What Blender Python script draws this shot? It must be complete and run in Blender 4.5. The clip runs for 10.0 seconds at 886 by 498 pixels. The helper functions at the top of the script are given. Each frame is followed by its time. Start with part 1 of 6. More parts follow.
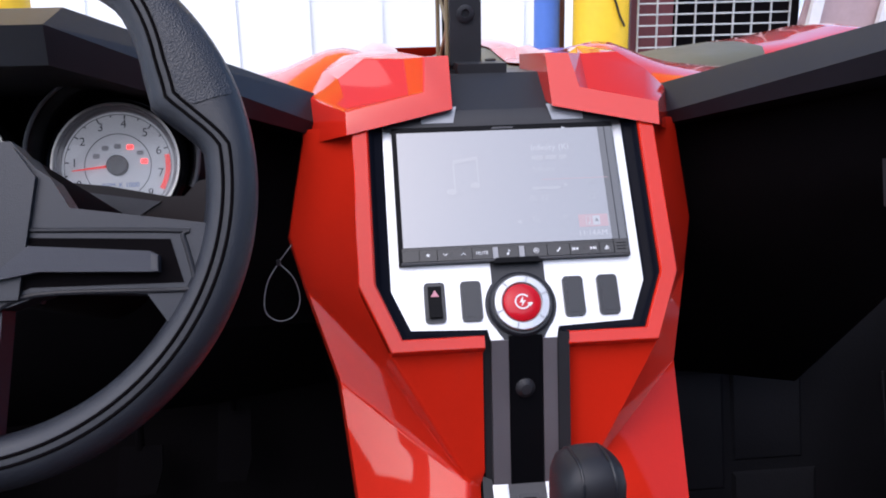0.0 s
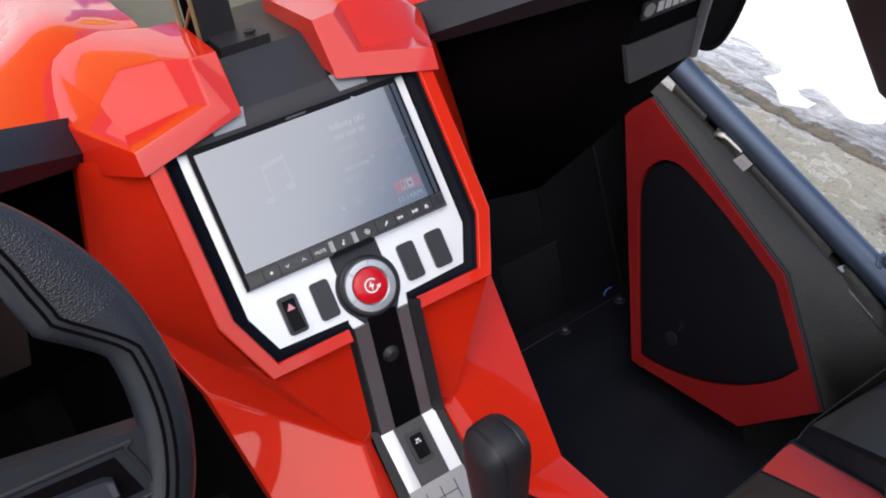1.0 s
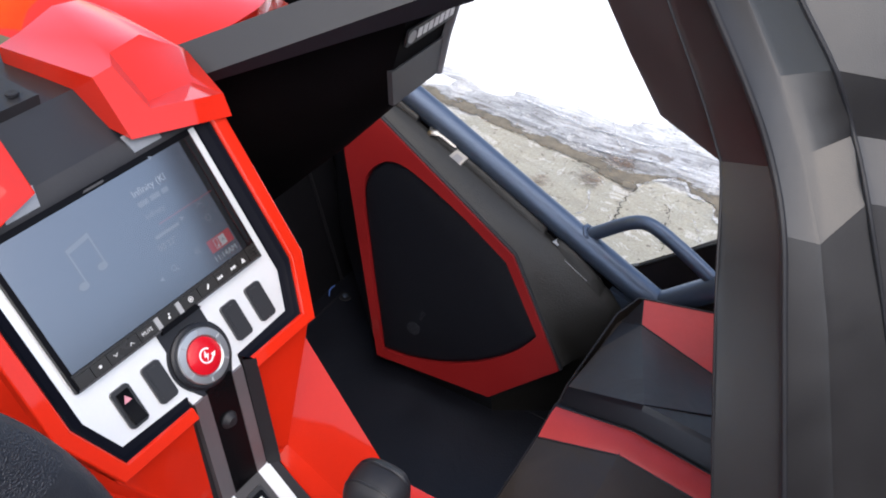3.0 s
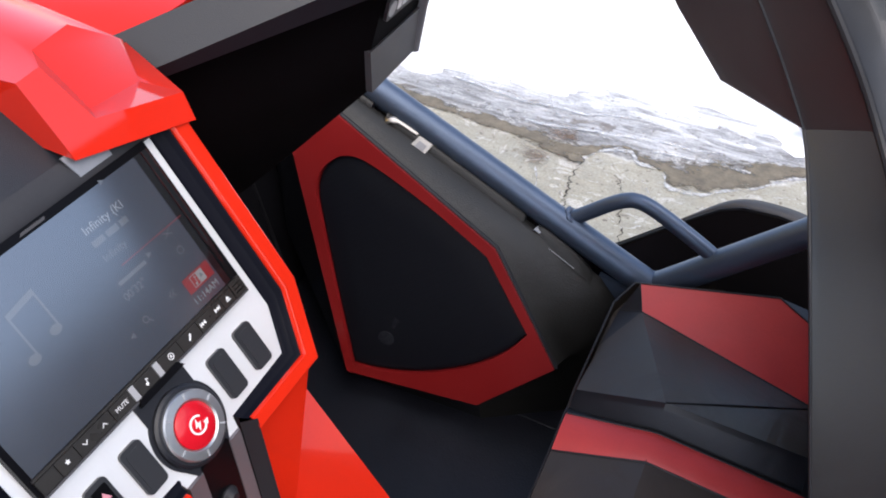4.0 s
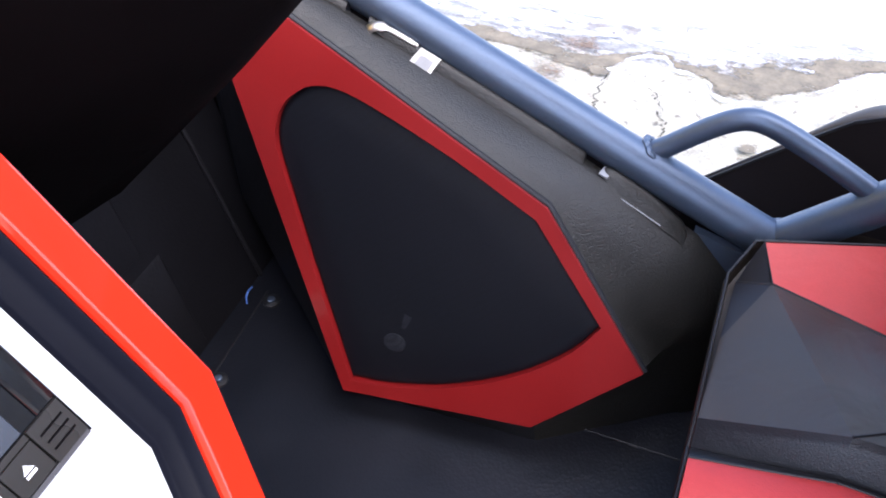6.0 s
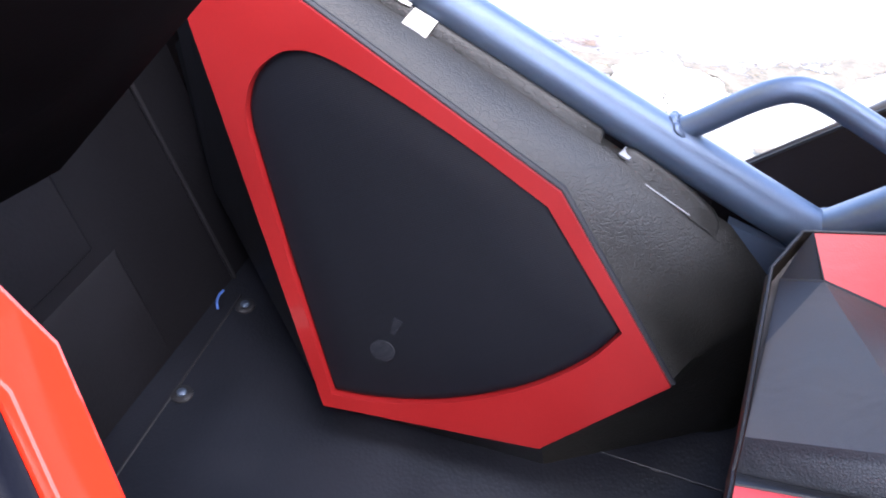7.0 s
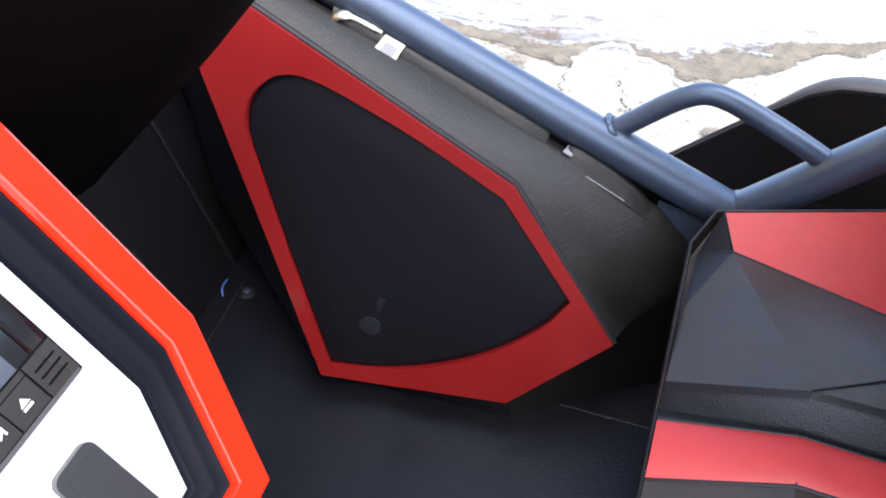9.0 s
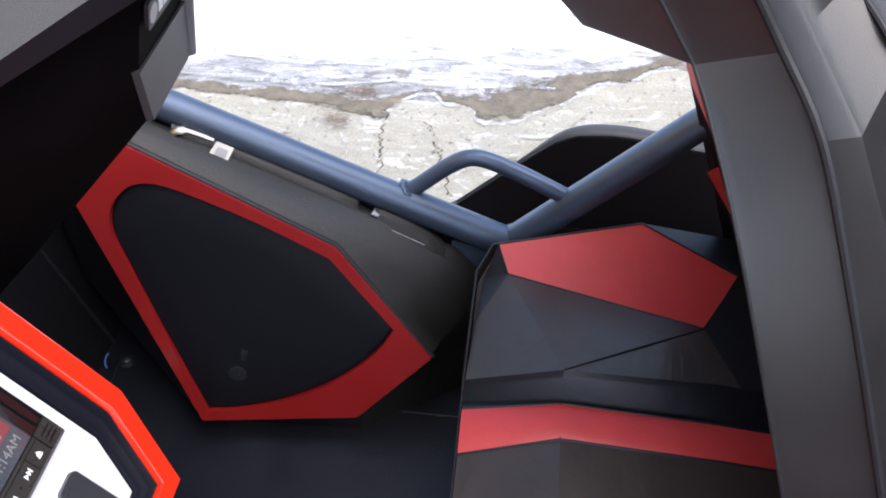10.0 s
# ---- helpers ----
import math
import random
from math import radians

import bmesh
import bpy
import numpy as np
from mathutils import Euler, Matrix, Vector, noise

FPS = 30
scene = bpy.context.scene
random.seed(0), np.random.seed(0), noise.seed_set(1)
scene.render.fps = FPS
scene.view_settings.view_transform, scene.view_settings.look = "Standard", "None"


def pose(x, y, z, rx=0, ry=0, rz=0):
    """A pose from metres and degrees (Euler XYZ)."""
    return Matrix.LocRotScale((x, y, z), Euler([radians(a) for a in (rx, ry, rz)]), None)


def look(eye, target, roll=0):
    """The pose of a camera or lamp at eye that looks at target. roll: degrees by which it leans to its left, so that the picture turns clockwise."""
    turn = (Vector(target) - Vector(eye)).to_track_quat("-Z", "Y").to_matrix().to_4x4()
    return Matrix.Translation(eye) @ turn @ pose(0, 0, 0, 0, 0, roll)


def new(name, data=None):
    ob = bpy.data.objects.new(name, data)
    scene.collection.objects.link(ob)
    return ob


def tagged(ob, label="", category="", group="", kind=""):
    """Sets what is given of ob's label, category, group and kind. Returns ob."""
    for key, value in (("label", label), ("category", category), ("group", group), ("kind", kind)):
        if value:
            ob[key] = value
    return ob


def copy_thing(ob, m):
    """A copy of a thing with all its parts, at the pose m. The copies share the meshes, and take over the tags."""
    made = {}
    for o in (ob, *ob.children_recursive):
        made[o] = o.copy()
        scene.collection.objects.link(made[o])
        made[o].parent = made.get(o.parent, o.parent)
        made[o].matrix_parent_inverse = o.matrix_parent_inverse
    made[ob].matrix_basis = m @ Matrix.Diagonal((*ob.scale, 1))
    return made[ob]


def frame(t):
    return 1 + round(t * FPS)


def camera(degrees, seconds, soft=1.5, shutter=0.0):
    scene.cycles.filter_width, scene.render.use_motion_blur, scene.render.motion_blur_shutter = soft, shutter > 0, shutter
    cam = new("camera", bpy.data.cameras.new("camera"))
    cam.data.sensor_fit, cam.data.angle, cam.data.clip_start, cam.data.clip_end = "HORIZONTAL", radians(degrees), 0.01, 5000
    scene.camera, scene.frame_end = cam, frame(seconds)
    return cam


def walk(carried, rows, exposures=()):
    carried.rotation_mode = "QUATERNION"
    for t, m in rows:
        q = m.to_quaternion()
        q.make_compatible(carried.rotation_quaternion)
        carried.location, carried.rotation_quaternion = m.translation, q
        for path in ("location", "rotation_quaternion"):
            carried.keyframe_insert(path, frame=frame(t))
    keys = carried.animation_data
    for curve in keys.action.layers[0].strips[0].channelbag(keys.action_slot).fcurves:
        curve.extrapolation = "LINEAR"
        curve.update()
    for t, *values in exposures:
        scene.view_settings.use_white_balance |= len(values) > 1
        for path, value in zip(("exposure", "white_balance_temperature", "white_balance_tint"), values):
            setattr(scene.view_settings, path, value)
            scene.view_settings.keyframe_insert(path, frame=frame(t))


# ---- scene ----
cam = camera(53.4, 10.0, soft=1.9)
PATH = [
    (0, (-0.131, 0.066, 1.001), (0.044, 1.984, 0.462), -1.3),
    (0.2, (-0.144, 0.085, 1.044), (0.112, 1.967, 0.418), -0.6),
    (0.4, (-0.159, 0.112, 1.097), (0.243, 1.921, 0.346), -2.1),
    (0.5, (-0.175, 0.134, 1.134), (0.356, 1.849, 0.254), -3.1),
    (0.6, (-0.178, 0.134, 1.154), (0.401, 1.787, 0.188), -4.6),
    (0.8, (-0.207, 0.156, 1.206), (0.445, 1.682, 0.09), -7.7),
    (1, (-0.229, 0.178, 1.242), (0.516, 1.612, 0.064), -7.7),
    (1.5, (-0.262, 0.223, 1.297), (0.683, 1.402, -0.014), -8.4),
    (2, (-0.28, 0.252, 1.311), (0.843, 1.275, 0.01), -6.1),
    (2.2, (-0.283, 0.243, 1.31), (0.854, 1.257, 0.015), -4.2),
    (3.3, (-0.346, 0.372, 1.290), (1.024, 1.071, 0.010), 2.1),
    (3.5, (-0.332, 0.393, 1.268), (1.047, 1.03, -0.033), 0.9),
    (4, (-0.275, 0.472, 1.23), (1.124, 1.088, -0.06), 2.4),
    (4.5, (-0.189, 0.576, 1.167), (1.209, 1.038, -0.186), 3.9),
    (5, (-0.106, 0.603, 1.109), (1.254, 1.085, -0.276), 1.1),
    (5.5, (-0.044, 0.62, 1.051), (1.261, 1.134, -0.375), -0.9),
    (5.7, (-0.025, 0.628, 1.031), (1.283, 1.155, -0.387), -1.1),
    (7, (0.062, 0.669, 0.900), (1.419, 1.202, -0.469), -0.4),
    (7.2, (0.060, 0.664, 0.884), (1.430, 1.228, -0.458), -0.8),
    (7.5, (0.081, 0.681, 0.87), (1.437, 1.272, -0.475), -1.6),
    (8, (0.086, 0.679, 0.867), (1.44, 1.283, -0.475), -2.0),
    (8.5, (0.047, 0.666, 0.909), (1.376, 1.248, -0.467), -1.6),
    (9, (-0.022, 0.628, 1.0), (1.317, 1.112, -0.404), -1.6),
    (9.5, (-0.094, 0.586, 1.107), (1.291, 0.941, -0.291), -2.8),
    (9.6, (-0.109, 0.574, 1.127), (1.283, 0.903, -0.27), -2.9),
    (10, (-0.155, 0.545, 1.186), (1.283, 0.741, -0.19), -1.4),
]
EXPOSURES = [(0, 0.92, 6050, 15), (0.5, 0.88, 6200, 12), (1, 0.84, 6700, 9), (1.5, 1.05, 6700, 9), (2, 1.33, 6700, 8), (3.5, 1.25, 6650, 10), (4.5, 1.25, 6600, 11), (5, 1.42, 6500, 12), (5.5, 1.75, 6300, 14), (7, 3.08, 6150, 15), (8.5, 3.08, 6350, 12), (9, 2.35, 6500, 10), (9.5, 1.75, 6500, 11), (10, 1.75, 6500, 11)]
walk(cam, [(t, look(eye, target, roll)) for t, eye, target, roll in PATH], EXPOSURES)

# ---------------------------------------------------------------- world and light
world = bpy.data.worlds.new("world")
scene.world = world
world.use_nodes = True
SUN_EL, SUN_AZ = 55.0, 214.0          # degrees; azimuth measured from +y towards +x
wn = world.node_tree.nodes
sky = wn.new("ShaderNodeTexSky")
sky.sky_type, sky.sun_disc = "NISHITA", False
sky.sun_elevation, sky.sun_rotation = radians(SUN_EL), radians(SUN_AZ)
sky.dust_density, sky.air_density = 1.9, 1.0
world.node_tree.links.new(sky.outputs[0], wn["Background"].inputs[0])
wn["Background"].inputs[1].default_value = 0.15

sun_data = bpy.data.lights.new("sun", "SUN")
sun_data.energy, sun_data.angle, sun_data.color = 1.3, radians(90), (1.0, 0.955, 0.91)
sun = new("sun", sun_data)
_d = Vector((math.sin(radians(SUN_AZ)) * math.cos(radians(SUN_EL)), math.cos(radians(SUN_AZ)) * math.cos(radians(SUN_EL)), math.sin(radians(SUN_EL))))
sun.matrix_world = look(_d * 20, (0, 0, 0))


# ---------------------------------------------------------------- materials
def material(name, color, rough=0.5, metal=0.0, coat=0.0, vary=0.15, scale=40.0, bump=0.0, bump_scale=600.0,
             rough_vary=0.1, spec=0.5, emit=None, coarse=None, ior=None):
    """A surface with colour change at two scales, uneven gloss and fine relief."""
    m = bpy.data.materials.new(name)
    m.use_nodes = True
    n, l = m.node_tree.nodes, m.node_tree.links
    b = n["Principled BSDF"]
    b.inputs["Metallic"].default_value = metal
    b.inputs["Specular IOR Level"].default_value = spec
    if coat:
        b.inputs["Coat Weight"].default_value, b.inputs["Coat Roughness"].default_value = coat, 0.04
    tc = n.new("ShaderNodeTexCoord")
    fine, big = n.new("ShaderNodeTexNoise"), n.new("ShaderNodeTexNoise")
    fine.inputs["Scale"].default_value, fine.inputs["Detail"].default_value = scale * 8, 3
    big.inputs["Scale"].default_value, big.inputs["Detail"].default_value = coarse or scale * 0.4, 4
    l.new(tc.outputs["Object"], fine.inputs["Vector"])
    l.new(tc.outputs["Object"], big.inputs["Vector"])
    mix = n.new("ShaderNodeMath")
    mix.operation = "MULTIPLY_ADD"
    mix.inputs[1].default_value = 0.4
    l.new(fine.outputs["Fac"], mix.inputs[0])
    l.new(big.outputs["Fac"], mix.inputs[2])
    ramp = n.new("ShaderNodeMapRange")
    ramp.inputs["From Min"].default_value, ramp.inputs["From Max"].default_value = 0.4, 1.0
    ramp.inputs["To Min"].default_value, ramp.inputs["To Max"].default_value = 1 - vary, 1 + vary
    l.new(mix.outputs[0], ramp.inputs["Value"])
    col = n.new("ShaderNodeVectorMath")
    col.operation = "SCALE"
    col.inputs[0].default_value = color
    l.new(ramp.outputs[0], col.inputs["Scale"])
    l.new(col.outputs[0], b.inputs["Base Color"])
    rr = n.new("ShaderNodeMapRange")
    rr.inputs["To Min"].default_value, rr.inputs["To Max"].default_value = max(0.02, rough - rough_vary), min(1.0, rough + rough_vary)
    l.new(big.outputs["Fac"], rr.inputs["Value"])
    l.new(rr.outputs[0], b.inputs["Roughness"])
    if bump:
        tex = n.new("ShaderNodeTexVoronoi")
        tex.inputs["Scale"].default_value = bump_scale
        l.new(tc.outputs["Object"], tex.inputs["Vector"])
        bp = n.new("ShaderNodeBump")
        bp.inputs["Strength"].default_value, bp.inputs["Distance"].default_value = bump, 0.001
        l.new(tex.outputs["Distance"], bp.inputs["Height"])
        l.new(bp.outputs[0], b.inputs["Normal"])
    if ior:
        b.inputs["IOR"].default_value = ior
    if emit:
        b.inputs["Emission Color"].default_value = (*emit[0], 1)
        b.inputs["Emission Strength"].default_value = emit[1]
    return m


RED = material("red_paint", (0.57, 0.019, 0.006), 0.40, coat=0.6, spec=0.05, vary=0.05, rough_vary=0.05, bump=0.02, bump_scale=900)
RED_GLOSS = material("red_clear_coat", (0.57, 0.017, 0.006), 0.40, coat=1.0, spec=0.05, vary=0.03, rough_vary=0.01)
RED_SATIN = material("red_satin", (0.26, 0.011, 0.012), 0.42, coat=0.2, vary=0.08, bump=0.04, bump_scale=900)
RED_VINYL = material("red_vinyl", (0.52, 0.042, 0.039), 0.48, vary=0.1, bump=0.08, bump_scale=700)
BLACK = material("black_plastic", (0.020, 0.020, 0.023), 0.45, spec=0.35, vary=0.2, bump=0.12, bump_scale=1400)
BLACK_SOFT = material("black_soft_plastic", (0.0085, 0.0095, 0.0135), 0.40, spec=0.42, vary=0.15, bump=0.15, bump_scale=1600)
BLACK_GLOSS = material("black_gloss", (0.004, 0.004, 0.005), 0.22, vary=0.1, spec=0.06, rough_vary=0.06)
GLOSS_EDGE = material("piano_black", (0.006, 0.006, 0.007), 0.10, coat=1.0, vary=0.1, spec=0.5, rough_vary=0.03, ior=1.7)
VINYL = material("black_vinyl", (0.0080, 0.0088, 0.0120), 0.37, spec=0.50, vary=0.2, bump=0.16, bump_scale=700, rough_vary=0.03)
LEATHER = material("rim_leather", (0.0142, 0.0158, 0.0210), 0.38, spec=0.45, vary=0.15, bump=0.28, bump_scale=1500)
SEAT = material("seat_vinyl", (0.040, 0.030, 0.023), 0.43, spec=0.52, vary=0.15, bump=0.12, bump_scale=1300)
SEAT_SIDE = material("seat_side_vinyl", (0.020, 0.020, 0.024), 0.42, spec=0.28, vary=0.15, bump=0.12, bump_scale=1300)
SEAT_BACK = material("seat_back_vinyl", (0.0150, 0.0140, 0.0150), 0.33, spec=0.6, vary=0.15, bump=0.12, bump_scale=1300)
FLOOR = material("floor_coating", (0.0062, 0.0072, 0.0115), 0.42, spec=0.36, vary=0.3, bump=0.2, bump_scale=300)
TOE = material("footwell_felt", (0.0042, 0.0041, 0.0062), 0.7, spec=0.25, vary=0.4, scale=15, bump=0.2, bump_scale=250)
# near-black: the shade of footwell, recesses and undersides is put into this colour
DARK = material("near_black_shade", (0.0026, 0.0019, 0.0024), 0.8, spec=0.05, vary=0.3, bump=0.1, bump_scale=300)
RUBBER = material("rubber", (0.014, 0.014, 0.017), 0.5, spec=0.35, vary=0.15, bump=0.06, bump_scale=900)
GASKET = material("gasket_rubber", (0.004, 0.0045, 0.008), 0.42, spec=0.04, vary=0.12, bump=0.05, bump_scale=900)
SWITCH = material("switch_plastic", (0.018, 0.019, 0.022), 0.4, vary=0.1, bump=0.1, bump_scale=2200)
SILVER = material("silver_panel", (0.76, 0.77, 0.78), 0.42, metal=0.45, vary=0.03, scale=60, bump=0.03, bump_scale=2500)
RING = material("brushed_ring", (0.42, 0.43, 0.44), 0.36, metal=0.9, vary=0.08, rough_vary=0.08)
TAB = material("brushed_tab", (0.24, 0.25, 0.27), 0.42, metal=0.5, vary=0.15)
STRIPE = material("dark_silver_stripe", (0.19, 0.175, 0.19), 0.38, metal=0.5, vary=0.06)
STEEL = material("powder_coated_tube", (0.090, 0.120, 0.175), 0.44, metal=0.6, vary=0.12, bump=0.1, bump_scale=1200)
ALU = material("bare_metal", (0.45, 0.43, 0.40), 0.42, metal=1.0, vary=0.12)
BRASS = material("olive_bracket_side", (0.18, 0.14, 0.07), 0.45, vary=0.1)
RED_LENS = material("red_lens", (0.42, 0.006, 0.014), 0.22, coat=0.15, spec=0.2, vary=0.2, scale=120, emit=((1.0, 0.02, 0.04), 0.05))
SCREEN = material("display_glass", (0.020, 0.023, 0.030), 0.16, vary=0.05, rough_vary=0.03, spec=0.5, ior=2.7, emit=((0.10, 0.11, 0.16), 0.05))
UI_WHITE = material("display_white", (0.03, 0.03, 0.03), 0.16, vary=0.02, ior=2.7, emit=((0.75, 0.78, 0.85), 0.10))
UI_DIM = material("display_grey", (0.02, 0.02, 0.02), 0.16, vary=0.02, ior=2.7, emit=((0.6, 0.62, 0.7), 0.05))
UI_RED = material("display_red", (0.03, 0.01, 0.01), 0.16, vary=0.02, ior=2.7, emit=((0.8, 0.03, 0.04), 0.09))
PRINT_WHITE = material("white_print", (0.75, 0.75, 0.75), 0.5, vary=0.05)
PRINT_PINK = material("pink_print", (0.6, 0.25, 0.3), 0.5, vary=0.05)
PRINT_GREY = material("grey_print", (0.3, 0.31, 0.33), 0.5, vary=0.08)
PRINT_DARK = material("dark_print", (0.04, 0.04, 0.05), 0.5, vary=0.08)
DIAL = material("dial_face", (0.55, 0.56, 0.58), 0.5, vary=0.02, emit=((0.9, 0.93, 1.0), 0.10))
# brown tint: a reflection on the column cover put into its colour
COLUMN = material("column_cover", (0.016, 0.0105, 0.0095), 0.34, spec=0.3, vary=0.15)
NEEDLE = material("needle_red", (0.6, 0.02, 0.02), 0.4, vary=0.05, emit=((1.0, 0.05, 0.03), 0.3))
LAMP_RED = material("warning_light", (0.7, 0.03, 0.03), 0.4, vary=0.05, emit=((1.0, 0.035, 0.03), 1.6))
BADGE_GREY = material("grey_badge", (0.3, 0.3, 0.31), 0.4, vary=0.06)
WHEEL = material("wheel_plastic", (0.0142, 0.0158, 0.0218), 0.38, spec=0.42, vary=0.12, bump=0.12, bump_scale=1500)
BLADE = material("spoke_blade", (0.026, 0.028, 0.038), 0.4, spec=0.35, vary=0.1, bump=0.1, bump_scale=1400)
# pale grey that paints the highlight along the dashboard's end
EDGE_GLINT = material("grey_edge_glint", (0.15, 0.15, 0.16), 0.45, spec=0.4, vary=0.2)
PANEL_GREY = material("grey_panel", (0.052, 0.051, 0.055), 0.5, spec=0.35, vary=0.1, bump=0.15, bump_scale=1400)
YELLOW = material("yellow_paint", (0.75, 0.46, 0.01), 0.5, vary=0.12, scale=4)
BUTTON = material("button_plastic", (0.020, 0.018, 0.016), 0.30, spec=0.45, vary=0.1, coat=0.2)
GRIP = material("dimpled_grip", (0.0128, 0.0147, 0.0210), 0.40, spec=0.5, vary=0.15, bump=0.5, bump_scale=900)
BLUE = material("blue_paint", (0.06, 0.14, 0.45), 0.5, vary=0.12, scale=4)
BROWN = material("rusty_brown", (0.14, 0.06, 0.035), 0.7, vary=0.3, scale=6)
MAROON = material("maroon_panel", (0.12, 0.025, 0.03), 0.6, vary=0.25, scale=6)
WIRE = material("galvanised_wire", (0.5, 0.5, 0.48), 0.45, metal=0.6, vary=0.15)
WHITE_WALL = material("white_cladding", (0.8, 0.8, 0.8), 0.6, vary=0.04, scale=2)
REAR_WALL = material("dark_unseen_wall", (0.07, 0.068, 0.065), 0.8, vary=0.2, scale=2)
HOOD_GREY = material("hood_grey", (0.085, 0.083, 0.055), 0.45, vary=0.12)
WHITE_BOARD = material("weathered_white_board", (0.6, 0.57, 0.56), 0.6, vary=0.12, scale=5)
PINK_BOARD = material("faded_pink_board", (0.36, 0.25, 0.25), 0.6, vary=0.15, scale=5)
MUD = material("thawed_mud", (0.150, 0.128, 0.092), 0.6, vary=0.45, scale=22, coarse=30, bump=0.7, bump_scale=90)
RUST = material("rusty_stain", (0.155, 0.105, 0.070), 0.7, vary=0.45, scale=24, bump=0.4, bump_scale=120)
CRACK = material("crack_dirt", (0.055, 0.050, 0.042), 0.8, vary=0.4, scale=30)
FROST = material("frost_rim", (0.56, 0.57, 0.58), 0.6, vary=0.12, scale=20, bump=0.4, bump_scale=200)
SNOW = material("snow", (0.86, 0.88, 0.92), 0.6, vary=0.04, scale=8, bump=0.5, bump_scale=60)


def grille_material(name="speaker_grille", hole=(0.001, 0.001, 0.0016, 1)):
    m = material(name, (0.02, 0.02, 0.023), 0.55, spec=0.2, vary=0.1)
    n, l = m.node_tree.nodes, m.node_tree.links
    b = n["Principled BSDF"]
    tc, mp, vo, cr, bp = (n.new(k) for k in ("ShaderNodeTexCoord", "ShaderNodeMapping", "ShaderNodeTexVoronoi", "ShaderNodeValToRGB", "ShaderNodeBump"))
    mp.inputs["Rotation"].default_value = (0, radians(20), 0)
    vo.inputs["Scale"].default_value, vo.inputs["Randomness"].default_value = 900, 0.0
    l.new(tc.outputs["Object"], mp.inputs[0])
    l.new(mp.outputs[0], vo.inputs["Vector"])
    cr.color_ramp.elements[0].position, cr.color_ramp.elements[1].position = 0.36, 0.46
    cr.color_ramp.elements[0].color, cr.color_ramp.elements[1].color = hole, (0.0075, 0.0088, 0.0140, 1)
    l.new(vo.outputs["Distance"], cr.inputs[0])
    l.new(cr.outputs[0], b.inputs["Base Color"])
    bp.inputs["Strength"].default_value, bp.inputs["Distance"].default_value = 0.4, 0.001
    l.new(vo.outputs["Distance"], bp.inputs["Height"])
    l.new(bp.outputs[0], b.inputs["Normal"])
    return m


GRILLE = grille_material()
TWEETER = grille_material("grille_over_tweeter", (0.034, 0.038, 0.047, 1))


def add_folds(m, scale, strength, distance):
    """Soft wrinkles over the fine grain."""
    n, l = m.node_tree.nodes, m.node_tree.links
    b = n["Principled BSDF"]
    grain = b.inputs["Normal"].links[0].from_node
    tc, no, bp = n.new("ShaderNodeTexCoord"), n.new("ShaderNodeTexNoise"), n.new("ShaderNodeBump")
    no.inputs["Scale"].default_value, no.inputs["Detail"].default_value, no.inputs["Distortion"].default_value = scale, 3, 0.8
    l.new(tc.outputs["Object"], no.inputs["Vector"])
    bp.inputs["Strength"].default_value, bp.inputs["Distance"].default_value = strength, distance
    l.new(no.outputs["Fac"], bp.inputs["Height"])
    l.new(grain.outputs[0], bp.inputs["Normal"])
    l.new(bp.outputs[0], b.inputs["Normal"])


def creases(m, scale, strength):
    """Leather wrinkles: thin uneven valleys, stretched one way."""
    n, l = m.node_tree.nodes, m.node_tree.links
    b = n["Principled BSDF"]
    grain = b.inputs["Normal"].links[0].from_node
    tc, mp, warp, add, vo, mr, bp = (n.new(k) for k in ("ShaderNodeTexCoord", "ShaderNodeMapping", "ShaderNodeTexNoise", "ShaderNodeVectorMath", "ShaderNodeTexVoronoi", "ShaderNodeMapRange", "ShaderNodeBump"))
    mp.inputs["Scale"].default_value = (1.0, 0.45, 1.0)
    warp.inputs["Scale"].default_value, warp.inputs["Detail"].default_value = 60, 3
    l.new(tc.outputs["Object"], mp.inputs[0])
    l.new(tc.outputs["Object"], warp.inputs["Vector"])
    add.operation = "MULTIPLY_ADD"
    add.inputs[1].default_value = (0.012, 0.012, 0.012)
    l.new(warp.outputs["Color"], add.inputs[0])
    l.new(mp.outputs[0], add.inputs[2])
    vo.feature = "DISTANCE_TO_EDGE"
    vo.inputs["Scale"].default_value = scale
    l.new(add.outputs[0], vo.inputs["Vector"])
    mr.inputs["From Max"].default_value = 0.14
    l.new(vo.outputs["Distance"], mr.inputs["Value"])
    bp.inputs["Strength"].default_value, bp.inputs["Distance"].default_value = strength, 0.0012
    l.new(mr.outputs[0], bp.inputs["Height"])
    l.new(grain.outputs[0], bp.inputs["Normal"])
    l.new(bp.outputs[0], b.inputs["Normal"])


POD_SKIN = material("pod_leather", (0.0125, 0.0120, 0.0108), 0.43, spec=0.45, vary=0.25, bump=0.14, bump_scale=700, rough_vary=0.08)
creases(POD_SKIN, 260, 0.20)
add_folds(VINYL, 14, 0.09, 0.010)
add_folds(SEAT, 12, 0.30, 0.012)
add_folds(RED_VINYL, 12, 0.25, 0.010)
add_folds(SEAT_BACK, 10, 0.10, 0.010)
add_folds(FLOOR, 9, 0.14, 0.012)


def glass_material():
    m = bpy.data.materials.new("clear_glass")
    m.use_nodes = True
    b = m.node_tree.nodes["Principled BSDF"]
    b.inputs["Transmission Weight"].default_value, b.inputs["Roughness"].default_value, b.inputs["IOR"].default_value = 1.0, 0.02, 1.3
    return m


GLASS = glass_material()


